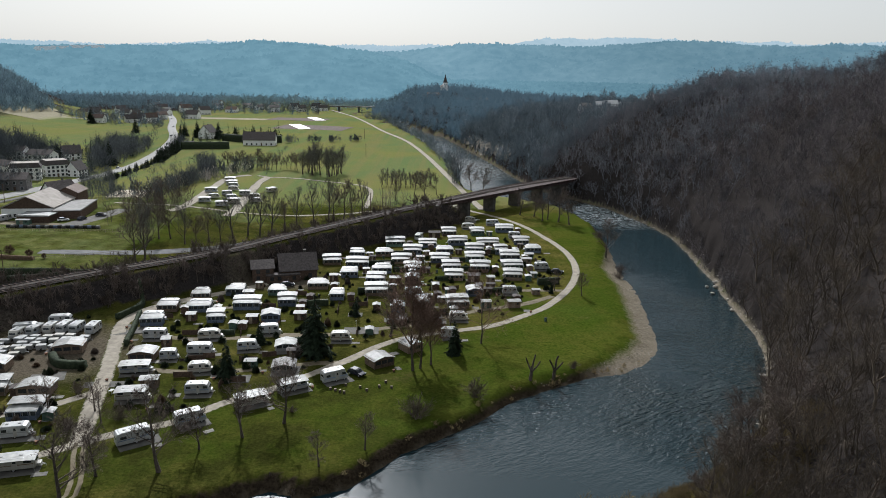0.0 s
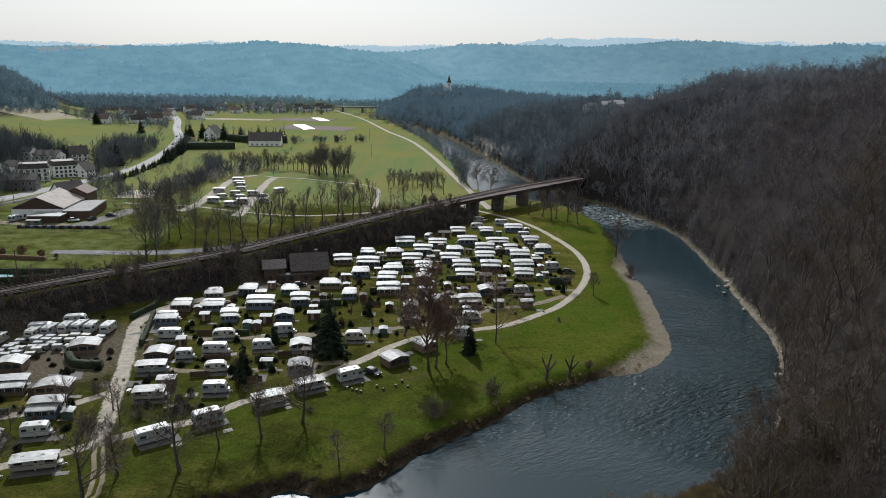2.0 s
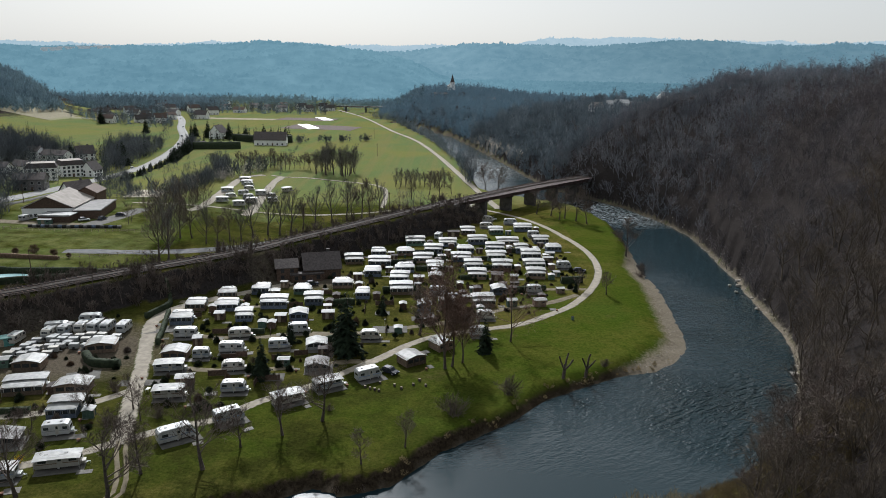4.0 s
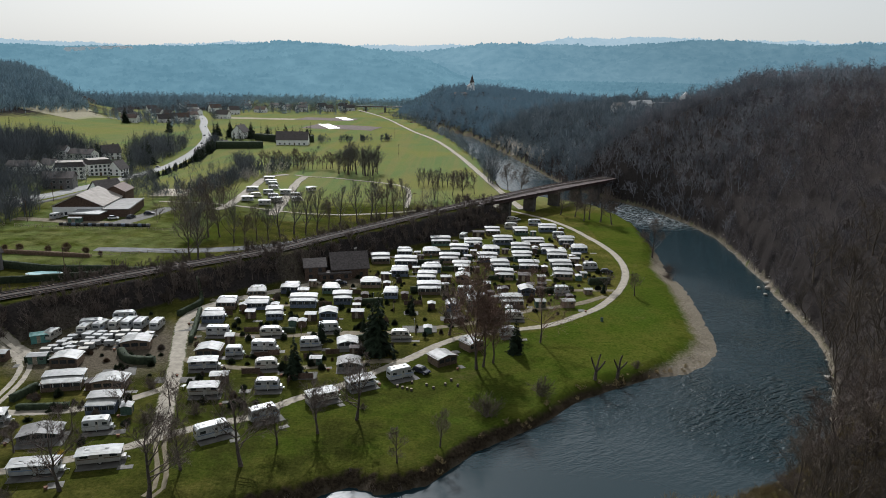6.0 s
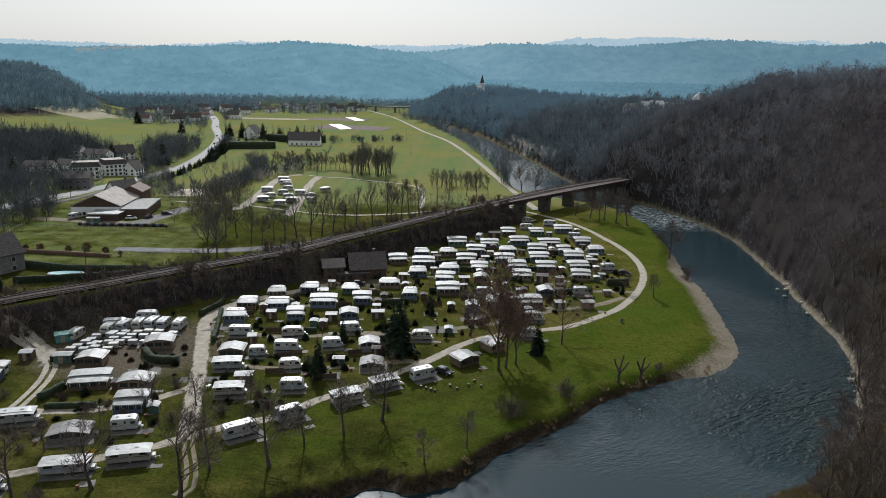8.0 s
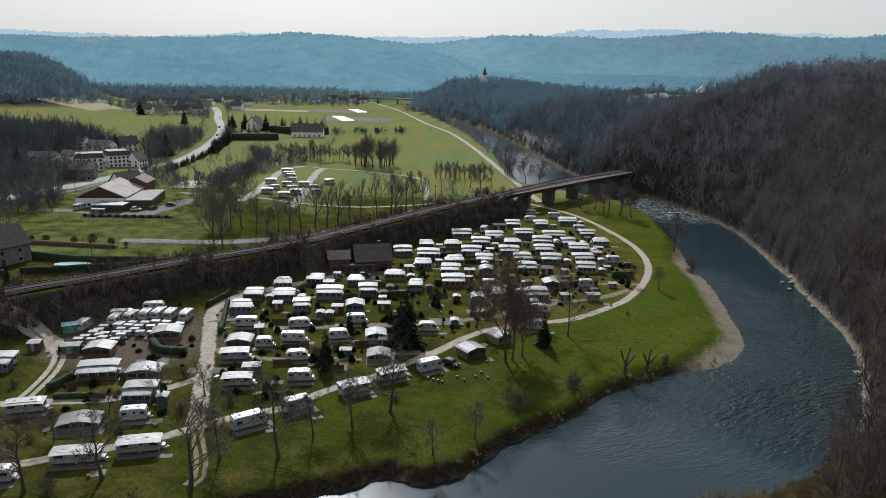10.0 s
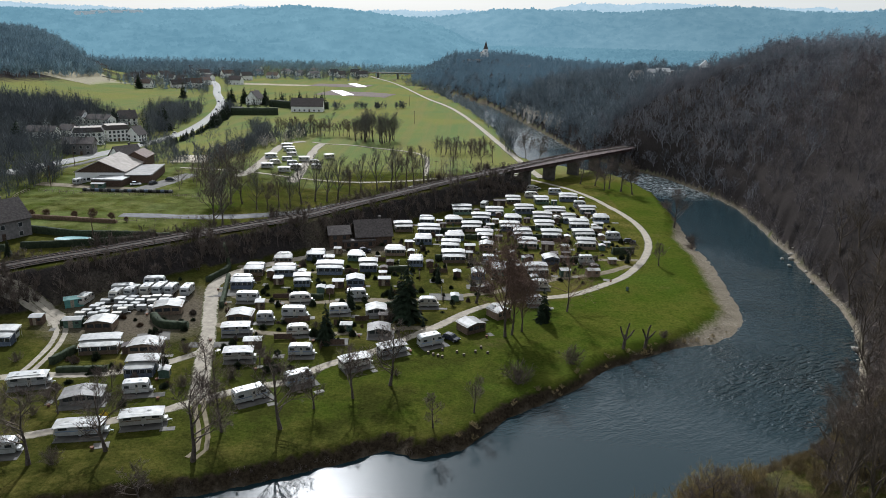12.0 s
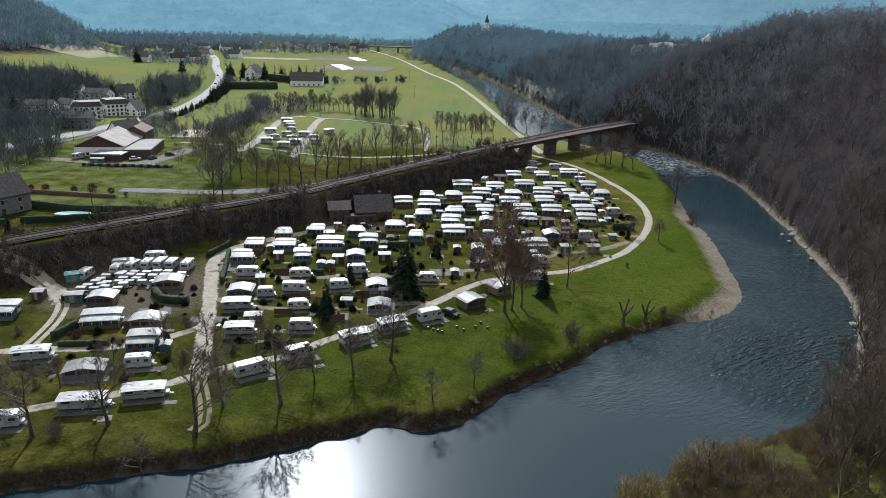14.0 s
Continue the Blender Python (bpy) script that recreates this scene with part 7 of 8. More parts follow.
# ---------------------------------------------------------------- hedges, fences, pool
def hedge(points, w, h, mat, label, seed=0, kind_name="hedge"):
    """A clipped hedge with a leafy uneven skin."""
    line = smooth_line(points, 0.9)
    rng = np.random.default_rng(seed + 50)
    way = np.gradient(line, axis=0); way /= np.linalg.norm(way, axis=1)[:, None]
    side = np.stack([way[:, 1], -way[:, 0]], 1)
    prof = [(-0.5, 0.0), (-0.52, 0.5), (-0.46, 0.92), (0, 1.0), (0.46, 0.92), (0.52, 0.5), (0.5, 0.0)]
    z0 = land(line[:, 0], line[:, 1])[0]
    V3 = np.zeros((len(line), len(prof), 3))
    for j, (a, b) in enumerate(prof):
        V3[:, j, :2] = line + side * (a * w)
        V3[:, j, 2] = z0 + b * h - (0.15 if b == 0 else 0)
    V3 += rng.normal(size=V3.shape) * 0.07 * np.array([1, 1, 0.8])
    n, k = V3.shape[:2]
    idx = np.arange(n * k).reshape(n, k)
    f = np.stack([idx[:-1, :-1], idx[:-1, 1:], idx[1:, 1:], idx[1:, :-1]], -1).reshape(-1, 4)
    tri = np.concatenate([f[:, [0, 1, 2]], f[:, [0, 2, 3]], np.stack([np.zeros(k - 2, int), np.arange(2, k), np.arange(1, k - 1)], 1), np.stack([np.full(k - 2, idx[-1, 0]), idx[-1, 1:-1], idx[-1, 2:]], 1)])
    leaves = Twigs()
    m_ = int(n * 8)
    ii, jj = rng.integers(0, n, m_), rng.integers(1, k - 1, m_)
    for q in V3[ii, jj]:
        leaves.sliver(q, q + rng.normal(size=3) * 0.2 + np.array([0, 0, 0.12]), 0.06, rng)
    lv, lf = leaves.arrays()
    me_ = mesh_from("hedge", *joined(((V3.reshape(-1, 3), tri), (lv, lf))))
    me_.materials.append(mat)
    return tagged(new(kind_name, me_), label, "hedge", "hedges")


DARKH = "dark clipped evergreen hedge"
for i, (pts, w, h) in enumerate((([(-158, 212), (-146.8, 210.3), (-133.5, 207.2), (-122, 209), (-112.5, 211.5)], 1.4, 2.3), ([(-145, 195.5), (-130.4, 199.2), (-121, 203), (-113, 208.5)], 1.3, 2.0), ([(-176, 182), (-160, 188), (-148.5, 193.5)], 1.3, 2.0),
                                 ([(-112.5, 212), (-108, 214)], 1.6, 1.8), ([(-81.5, 186), (-79.5, 178), (-76.5, 165)], 1.0, 1.6), ([(-90, 157), (-86, 152.5), (-80, 152)], 1.6, 1.7), ([(-109, 151), (-102, 151.5)], 1.2, 1.5), ([(-98.5, 137.5), (-100, 131)], 1.1, 1.6),
                                 ([(-97, 127.9), (-92, 128.6), (-87.5, 129.2)], 1.2, 1.2), ([(-38.5, 168.5), (-31, 170.5)], 1.1, 1.6), ([(30, 223), (37, 224.5)], 1.4, 2.2), ([(-86.5, 199), (-83.5, 192), (-86, 182)], 1.0, 1.6), ([(-41, 198), (-33, 199)], 1.2, 1.8), ([(-26, 211), (-16, 213)], 1.1, 1.6),
                                 ([(-2, 226), (7, 227)], 1.1, 1.5), ([(-17, 236), (-5, 237)], 1.1, 1.5), ([(6, 239), (17, 240)], 1.1, 1.5), ([(-26, 244), (-16, 246)], 1.1, 1.5), ([(-4, 249), (8, 251)], 1.1, 1.5), ([(8, 262), (22, 263)], 1.1, 1.6), ([(-24, 258), (-8, 259)], 1.1, 1.6), ([(14, 214), (24, 216)], 1.1, 1.5),
                                 ([(-72, 193), (-64, 195)], 1.1, 1.5), ([(-62, 174), (-53, 174.5)], 1.0, 1.3), ([(-205, 570), (-188, 573), (-170, 578)], 5, 5.5), ([(-192, 640), (-170, 628), (-140, 630)], 6, 6))):
    hedge(pts, w, h, HEDGELEAF, DARKH, i)
hedge([(-168, 229.5), (-150, 227.2), (-131.5, 225.2)], 1.1, 1.3, BROWNHEDGE, "low brown beech hedge along the paddock", 90)
hedge([(-109, 214.5), (-103, 217.5), (-97, 220.5)], 1.2, 1.5, BROWNHEDGE, "brown hedge beside the lane", 91)


def ball_bush(x, y, r, label, mat=TWIG, seed=0):
    """A clipped round bush: core and many twig ends."""
    rng = np.random.default_rng(seed)
    C = Twigs()
    for i in range(420):
        d = rng.normal(size=3); d /= np.linalg.norm(d)
        p = d * r * (0.15 + 0.5 * rng.random()); q = d * r * (0.95 + 0.12 * rng.random()) + rng.normal(size=3) * 0.08
        C.sliver(p, q, 0.06, rng)
    C.prism(np.array([0, 0, -r * 1.15]), np.array([0, 0, 0.0]), 0.09, 0.05, 5)
    me_ = mesh_from("bush", *C.arrays()); me_.materials.append(mat)
    ob = tagged(new("bush", me_), label, "bush", "clipped bushes")
    ob.matrix_basis = pose(x, y, ground_z(x, y) + r * 1.1)


for i, (x, y, r) in enumerate(((-157.6, 230.4, 1.5), (-147.7, 229.9, 1.3), (-141.4, 229.7, 1.9), (-134.6, 229.0, 1.4), (-129, 227.5, 0.9), (-163, 231, 1.2))):
    ball_bush(x, y, r, "round clipped bush beside the paddock", BROWNHEDGE, 300 + i)


def fence(points, label, h=1.2, step=2.6, mat=PALEWOOD):
    ob = empty("fence", label, "fence", "paddock fences")
    line = smooth_line(points, step)
    zs = land(line[:, 0], line[:, 1])[0]
    for (x, y), z in zip(line, zs):
        part("post", boxes(((x, y, z + h / 2 - 0.1), (0.13, 0.13, h + 0.2))), mat, ob)
    for (a, za), (b, zb) in zip(zip(line, zs), list(zip(line, zs))[1:]):
        for k in (0.45, 0.9):
            part("rail", tubes(((a[0], a[1], za + h * k), (b[0], b[1], zb + h * k), 0.055, 0.055, 4)), mat, ob)


fence([(-131, 225.5), (-118, 232), (-105.5, 241.5)], "weathered wooden paddock fence")
fence([(-182, 267.5), (-160, 266.5), (-140, 266), (-119, 267)], "wooden paddock fence before the farm yard")
fence([(-170, 231), (-182, 250), (-186, 268)], "pale rail fence along the country road", 1.3)
fence([(-166, 348), (-152, 343), (-138, 341)], "wooden fence of the riding ground", step=4)
pool = empty("garden_pool", "oval above-ground garden pool with white rim", "pool", m=pose(-134, 203.4, ground_z(-134, 203.4) - 0.1, 0, 0, 8))
for nm, r_, zt, mt in (("rim", 1.0, 0.9, WHITE), ("cover", 0.93, 0.96, POOLWATER)):
    bm = bmesh.new()
    top = [bm.verts.new((5.2 * r_ * math.cos(i * math.tau / 32), 2.3 * r_ * math.sin(i * math.tau / 32), zt)) for i in range(32)]
    bot = [bm.verts.new((v.co.x, v.co.y, 0)) for v in top]
    bm.faces.new(top)
    for i in range(32):
        bm.faces.new((bot[i], bot[(i + 1) % 32], top[(i + 1) % 32], top[i]))
    part(nm, bm, mt, pool)

# ---------------------------------------------------------------- single trees
BARE = [mesh_pair("bare", *bare_tree(1 + i, 12.0, limbs=12, branches=7, twigs=7, ends=5, spread_deg=50, trunk=0.02, clear=0.24, tw=0.03, up=0.3), BARK, TWIG) for i in range(5)]
POPLAR = [mesh_pair("poplar", *bare_tree(30 + i, 14.0, limbs=15, branches=6, twigs=5, ends=3, spread_deg=34, trunk=0.019, clear=0.2, tw=0.028, up=0.55), BARK, GREYTWIG) for i in range(3)]
REDDISH = [mesh_pair("reddish", *bare_tree(50 + i, 20.0, limbs=20, branches=8, twigs=8, ends=5, spread_deg=34, trunk=0.014, clear=0.18, tw=0.05, up=0.1), BARK, REDTWIG) for i in range(2)]
SPRUCE = [mesh_pair("spruce", *conifer(60 + i, 10.0, 0.26 + 0.04 * i, 26, 13), BARK, NEEDLES) for i in range(3)]
LARCH = mesh_pair("larch", *bare_tree(70, 18.0, limbs=26, branches=6, twigs=5, ends=3, spread_deg=60, trunk=0.010, clear=0.12, tw=0.035, up=-0.05), BARK, REDTWIG)
tree_rng = np.random.default_rng(44)


def put_tree(name, pairs, base_h, x, y, h, label, group="", slim=1.0):
    s = h / base_h
    return tree_thing(name, pairs[tree_rng.integers(0, len(pairs))], Matrix.LocRotScale((x, y, ground_z(x, y) - 0.1), Euler((0, 0, tree_rng.uniform(0, 6.28))), (s * slim, s * slim, s)), label, group)


for x, y, h in ((-58.8, 99.1, 14.5), (-57.2, 108, 9.5), (-47.5, 109.7, 14.0), (-43.3, 117.4, 8.2), (-36.8, 121.8, 10.5), (-30.4, 127.5, 12.5), (-21.2, 112.2, 6.4), (-14, 118.2, 6.2), (-73.9, 101, 12.5), (-84.0, 96.4, 13.5), (-64.1, 91.5, 7.0), (-58.3, 134.9, 6.2), (-92, 100, 11),
                (-13.5, 175.1, 13), (-64.9, 126.6, 6.0), (-75.7, 128.2, 8.0), (-83.4, 122.7, 4.7), (-68, 131, 7), (-88, 112, 6), (61.3, 267.1, 14), (51.9, 323.2, 14.5), (47.8, 329.1, 13.5), (42.3, 335.1, 12), (36, 339, 12), (56, 318, 12), (45, 326, 11), (34.5, 217, 6), (42, 212, 7), (2, 178, 9), (-4.5, 181.5, 8)):
    put_tree("tree", BARE, 12.0, x, y, h, "bare grey-brown tree on the camp meadow", "bare trees of the campsite", 1.22)
for x, y, h in ((48.5, 105.2, 15), (57, 108.5, 15), (45, 100.5, 12), (52.5, 117, 11), (62, 122, 12), (20.8, 91.0, 6.5), (17.5, 88.2, 6.5), (22.3, 86.3, 7.5), (38, 95, 9)):
    put_tree("tree", BARE, 12.0, x, y, h, "bare spreading tree on the near river bank", "bare trees of the near bank", 1.2)
for x, y, h in ((-6.9, 153.6, 23), (-5.3, 154.9, 17), (-2.9, 157.2, 15)):
    put_tree("tree", REDDISH, 20.0, x, y, h, "tall bare reddish-brown tree by the ring road", "tall bare trees")
for x, y, h in ((-29.8, 160.8, 16.5), (-31.6, 163.0, 12.5), (-46.7, 146.6, 10), (-44.9, 168.1, 6.5), (2.7, 163.8, 9), (-145.2, 189.7, 5.7), (-120, 194.5, 4.2), (-35.5, 176, 5), (-26, 158, 3), (-24, 190, 6), (33, 214, 4)):
    put_tree("conifer", SPRUCE, 10.0, x, y, h, "dark green spruce with drooping boughs", "dark conifers", 0.74)
put_tree("larch", [LARCH], 18.0, 9.4, 171.2, 19, "slender brownish larch beside the ring road")
for x, y, h in ((-99.3, 227.2, 19), (-99, 233.2, 17), (-105.9, 263.6, 16), (-102.2, 265.6, 15), (-95.1, 259.9, 12.8), (-88.8, 267.9, 14.3), (-84.9, 269.8, 12.2), (-82, 276.1, 15.8), (-78, 283, 17.3), (-73.7, 284.8, 16.2), (-70, 289.3, 16.9), (-66.8, 297.9, 14.5), (-63, 304.5, 14.8), (-56.6, 311.3, 16.3),
                (-50.9, 315.6, 18.3), (-48.7, 318.4, 16.6), (-45.1, 321.3, 18.8), (-41.6, 325.6, 14.4), (-37.5, 332.8, 14.7), (-92, 263, 11), (-108, 258, 10), (-112, 262, 12)):
    put_tree("tree", POPLAR + BARE[:2], 13.0, x, y, h, "tall bare tree behind the railway", "bare trees behind the railway")
for x, y, h in ((-25, 372.3, 11.8), (-10.3, 382.8, 13.6), (-4, 392.6, 10.9), (15.9, 414.6, 16.2), (21, 392, 15), (-16, 388, 12), (-130, 332, 11), (-137, 345, 8)):
    put_tree("tree", BARE, 12.0, x, y, h, "bare tree on the valley field", "field trees")
for i in range(26):
    put_tree("tree", POPLAR, 14.0, -90 + 24 * tree_rng.random() + 1.0, 450 + 26 * tree_rng.random(), 12 + 7 * tree_rng.random(), "slim bare tree of the field copse", "field copse")
for i in range(20):
    put_tree("tree", BARE, 12.0, -142 + i * 2.6 + tree_rng.random(), 462 + 8 * tree_rng.random() + i * 0.2, 8 + 4 * tree_rng.random(), "bare tree in the field-edge row", "field-edge trees")
for i in range(22):
    put_tree("tree", POPLAR, 14.0, -36 + (i % 11) * 2.8, 414 + (i // 11) * 9 + tree_rng.random(), 7 + 3 * tree_rng.random(), "young bare tree in a planted row", "planted rows")
for i in range(40):
    ry = 398 + i * 4.3
    rx = float(np.interp(ry, [389, 416, 450, 493, 525, 562, 580], [-186, -187.5, -190.5, -194.5, -199.5, -206, -210])) + 2.5 * tree_rng.random()
    put_tree("conifer", SPRUCE, 10.0, rx, ry, (3.8 if ry < 485 else 8.5) + 2.2 * tree_rng.random(), "dark conifer along the country road", "roadside conifers")
for x, y, h in ((-240, 350, 15), (-252, 345, 17), (-261, 352, 14), (-216, 470, 17), (-222, 476, 14), (-230, 640, 14), (-222, 660, 16), (-236, 668, 14), (-200, 648, 15), (-205, 668, 14), (-188, 660, 12), (-255, 480, 12), (-150, 650, 12), (-170, 652, 14), (-290, 690, 16), (-350, 730, 15), (-268, 338, 16), (-275, 352, 14)):
    put_tree("conifer", SPRUCE, 10.0, x, y, h, "dark spruce among the village houses", "village conifers")

# pollarded stumps at the river
for x, y, h, sd in ((19.2, 149.4, 6.0, 1), (24.8, 152.6, 5.5, 2)):
    rng = np.random.default_rng(sd)
    T_ = Twigs()
    lim = [(0.2, 3.4), (-1.2, 5.6), (0.9, 6.2), (2.0, 4.6)]
    T_.prism(np.zeros(3), np.array([0.15, 0, 2.2]), 0.42, 0.33, 7)
    for dx, z in lim:
        m_ = np.array([dx * 0.6, rng.normal() * 0.3, z * 0.72]); T_.prism(np.array([0.15, 0, 2.0]), m_, 0.24, 0.2, 6); T_.prism(m_, np.array([dx, rng.normal() * 0.4, z * h / 6.2]), 0.2, 0.17, 6)
    me_ = mesh_from("pollard", *T_.arrays()); me_.materials.append(BARK)
    ob = tagged(new("pollard_tree", me_), "pollarded dark tree stump with cut limbs", "tree", "pollarded trees")
    ob.matrix_basis = pose(x, y, ground_z(x, y) - 0.1)

far_shapes = [puff_tree(160 + i, 14.0, 56, 0.11, 0.4) for i in range(8)]
needle_shapes = [joined(conifer(170 + i, 12.0, 0.22, 9, 6)) for i in range(3)]

# shrubs and thickets
SHRUBS = [mesh_from("shrub", *shrub(400 + i, 2.6, 34, 12, 0.019, 62)) for i in range(3)]
for me_ in SHRUBS:
    me_.materials.append(TWIG)
for x, y, h in ((6.5, 140.3, 4.0), (-5.2, 131, 4.6), (-29.8, 132, 1.4), (-70, 123.8, 2.6), (-50.8, 155.4, 1.6), (30, 157, 2), (-34.3, 162.2, 2.9), (63, 250, 3), (66, 300, 4), (60, 240, 3), (-62, 128, 3), (-94.6, 109.1, 1.4), (-92.1, 111.5, 1.8), (-92.9, 117.5, 2.1), (-86.3, 118.1, 2.4), (-80.3, 97.1, 2.8), (-98.2, 118.2, 1.4), (-96.0, 132.1, 1.8), (-88.3, 127.3, 2.1), (-81.5, 134.3, 2.4), (-75.3, 139.2, 2.8), (-85.1, 130.2, 1.4), (-107.9, 132.1, 2.1)):
    ob = tagged(new("shrub", SHRUBS[tree_rng.integers(0, 3)]), "bare brown riverside shrub", "shrub", "bare shrubs")
    s = h / 2.6
    ob.matrix_basis = Matrix.LocRotScale((x, y, ground_z(x, y)), Euler((0, 0, tree_rng.uniform(0, 6))), (s, s, s))
BLOOM = mesh_from("shrub", *shrub(420, 1.4, 22, 10, 0.05)); BLOOM.materials.append(YELLOWBLOOM)
for x, y in ((-76, 111.4), (-73.5, 112), (-79, 111)):
    ob = tagged(new("forsythia", BLOOM), "small yellow flowering shrub", "shrub", "flowering shrubs")
    ob.matrix_basis = pose(x, y, ground_z(x, y), 0, 0, x * 40)
willow_shapes = [shrub(430 + i, 4.5, 18, 10, 0.03, 30) for i in range(3)]
plant("willow_scrub", 70, (6, 30, 84, 99), 12, lambda X, Y, Z, F, S: east_of(X, Y) & ~inside(X, Y, RIVER) & (river_gap(X, Y) > 0.8) & (river_gap(X, Y) < 7), (0.5, 1.1), willow_shapes, WILLOW, "yellowish willow scrub on the near bank", "shrubs", 0.1)
plant("near_bank_wood", 45, (22, 70, 78, 125), 14, lambda X, Y, Z, F, S: east_of(X, Y) & ~inside(X, Y, RIVER) & (river_gap(X, Y) > 5) & ~((river_gap(X, Y) < 8) & (X < 40)), (0.5, 0.85), fine_shapes, NEARWOODS, "bare trees on the near river bank", "trees")
VALLEY_ROAD = [(-260, 250), (-228, 280), (-211.8, 296), (-207, 326), (-204, 356), (-200, 428.9), (-202.3, 477.6), (-217.5, 563.7), (-242.3, 655.8), (-281, 757), (-317.3, 860.8), (-390, 1040)]
plant("village_wood", 1700, (-350, -255, 350, 500), 15, lambda X, Y, Z, F, S: (X < -258 - 0.10 * (Y - 380)) & (Y < 486 + 0.3 * (X + 290)), (0.7, 1.25), far_shapes, FARWOODS, "bare haze-grey wood beside the village houses", "trees")
plant("roadside_copse", 1100, (-275, -195, 425, 585), 44, lambda X, Y, Z, F, S: (seg_dist(X, Y, VALLEY_ROAD) > 9) & (X < -203) & (X > -16 - 0.452 * Y) & (seg_dist(X, Y, VALLEY_ROAD) < 42), (0.5, 0.95), far_shapes, FARWOODS, "bare haze-grey copse beside the country road", "trees")
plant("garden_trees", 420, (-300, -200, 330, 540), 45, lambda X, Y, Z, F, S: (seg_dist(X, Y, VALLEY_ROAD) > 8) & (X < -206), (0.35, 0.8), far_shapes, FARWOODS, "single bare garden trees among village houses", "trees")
plant("road_foot_trees", 1500, (-330, -184, 252, 362), 46, lambda X, Y, Z, F, S: (seg_dist(X, Y, VALLEY_ROAD) > 7) & ((X < -206) | (Y < 300)) & (X < -186), (0.5, 1.0), far_shapes, FARWOODS, "bare haze-grey trees below the village", "trees")
plant("village_conifers_far", 130, (-345, -200, 330, 560), 49, lambda X, Y, Z, F, S: (seg_dist(X, Y, VALLEY_ROAD) > 8) & (X < -206) & ((X < -285) | (X > -16 - 0.46 * Y)), (0.7, 1.3), needle_shapes, NEEDLES, "dark conifers among village gardens", "trees")
plant("hall_bank_shrubs", 900, (-205, -128, 300, 420), 67, lambda X, Y, Z, F, S: (X + 150 > -(Y - 318) * 0.52 - 9) & (X + 150 < -(Y - 318) * 0.52 + 9) & (seg_dist(X, Y, VALLEY_ROAD) > 6) & (Y > 332), (0.25, 0.6), far_shapes, FARWOODS, "bare shrubs and small trees between farm yard and road", "shrubs")
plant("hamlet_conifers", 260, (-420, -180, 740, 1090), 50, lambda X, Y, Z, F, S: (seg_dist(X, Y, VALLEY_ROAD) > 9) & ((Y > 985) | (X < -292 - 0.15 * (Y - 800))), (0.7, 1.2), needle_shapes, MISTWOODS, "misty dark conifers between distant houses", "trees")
plant("railside_trees", 900, (-125, -15, 240, 350), 32, lambda X, Y, Z, F, S: (seg_dist(X, Y, RAIL) > 17) & (seg_dist(X, Y, RAIL) < 31) & (Y > 262 + (X + 100) * 1.02) & (np.sin(X * 12.9 + Y * 7.7) > 0.1), (0.6, 1.05), fine_shapes, WOODS, "belt of bare trees behind the railway", "trees")
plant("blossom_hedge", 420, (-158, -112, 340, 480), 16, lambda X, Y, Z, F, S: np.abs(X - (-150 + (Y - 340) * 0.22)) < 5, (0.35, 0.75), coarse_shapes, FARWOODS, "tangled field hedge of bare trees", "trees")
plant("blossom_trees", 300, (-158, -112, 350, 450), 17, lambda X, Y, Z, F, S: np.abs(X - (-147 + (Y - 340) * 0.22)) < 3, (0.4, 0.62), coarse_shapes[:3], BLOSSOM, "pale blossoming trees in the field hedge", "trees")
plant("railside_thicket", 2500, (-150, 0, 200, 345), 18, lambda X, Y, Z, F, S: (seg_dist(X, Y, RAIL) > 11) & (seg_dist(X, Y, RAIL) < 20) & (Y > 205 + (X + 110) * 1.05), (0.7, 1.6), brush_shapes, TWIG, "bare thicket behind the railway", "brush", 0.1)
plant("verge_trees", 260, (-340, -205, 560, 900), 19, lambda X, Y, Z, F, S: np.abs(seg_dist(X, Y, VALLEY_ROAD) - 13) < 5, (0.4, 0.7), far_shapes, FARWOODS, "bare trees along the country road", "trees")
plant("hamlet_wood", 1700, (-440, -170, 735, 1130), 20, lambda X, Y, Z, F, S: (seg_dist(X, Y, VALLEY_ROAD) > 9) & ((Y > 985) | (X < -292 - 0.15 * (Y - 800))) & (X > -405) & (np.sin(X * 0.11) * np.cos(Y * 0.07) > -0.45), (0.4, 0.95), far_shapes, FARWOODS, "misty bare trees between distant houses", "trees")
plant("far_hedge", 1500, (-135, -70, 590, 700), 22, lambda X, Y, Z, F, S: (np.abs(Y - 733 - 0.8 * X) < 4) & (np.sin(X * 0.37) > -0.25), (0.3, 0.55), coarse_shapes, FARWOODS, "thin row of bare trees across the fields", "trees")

HEDGEROW = [(-139, 332), (-136.6, 351), (-138, 393), (-139.6, 432), (-150, 462), (-162, 485)]
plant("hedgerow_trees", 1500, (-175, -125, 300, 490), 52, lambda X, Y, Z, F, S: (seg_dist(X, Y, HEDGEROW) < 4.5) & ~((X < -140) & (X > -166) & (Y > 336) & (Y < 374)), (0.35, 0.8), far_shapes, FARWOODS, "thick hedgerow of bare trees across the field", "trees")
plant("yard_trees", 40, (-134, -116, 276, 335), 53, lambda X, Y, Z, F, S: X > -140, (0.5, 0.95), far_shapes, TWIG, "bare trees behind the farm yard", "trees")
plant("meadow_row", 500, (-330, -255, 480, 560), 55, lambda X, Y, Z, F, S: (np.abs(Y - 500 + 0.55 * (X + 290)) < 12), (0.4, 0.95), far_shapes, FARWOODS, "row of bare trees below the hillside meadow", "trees")
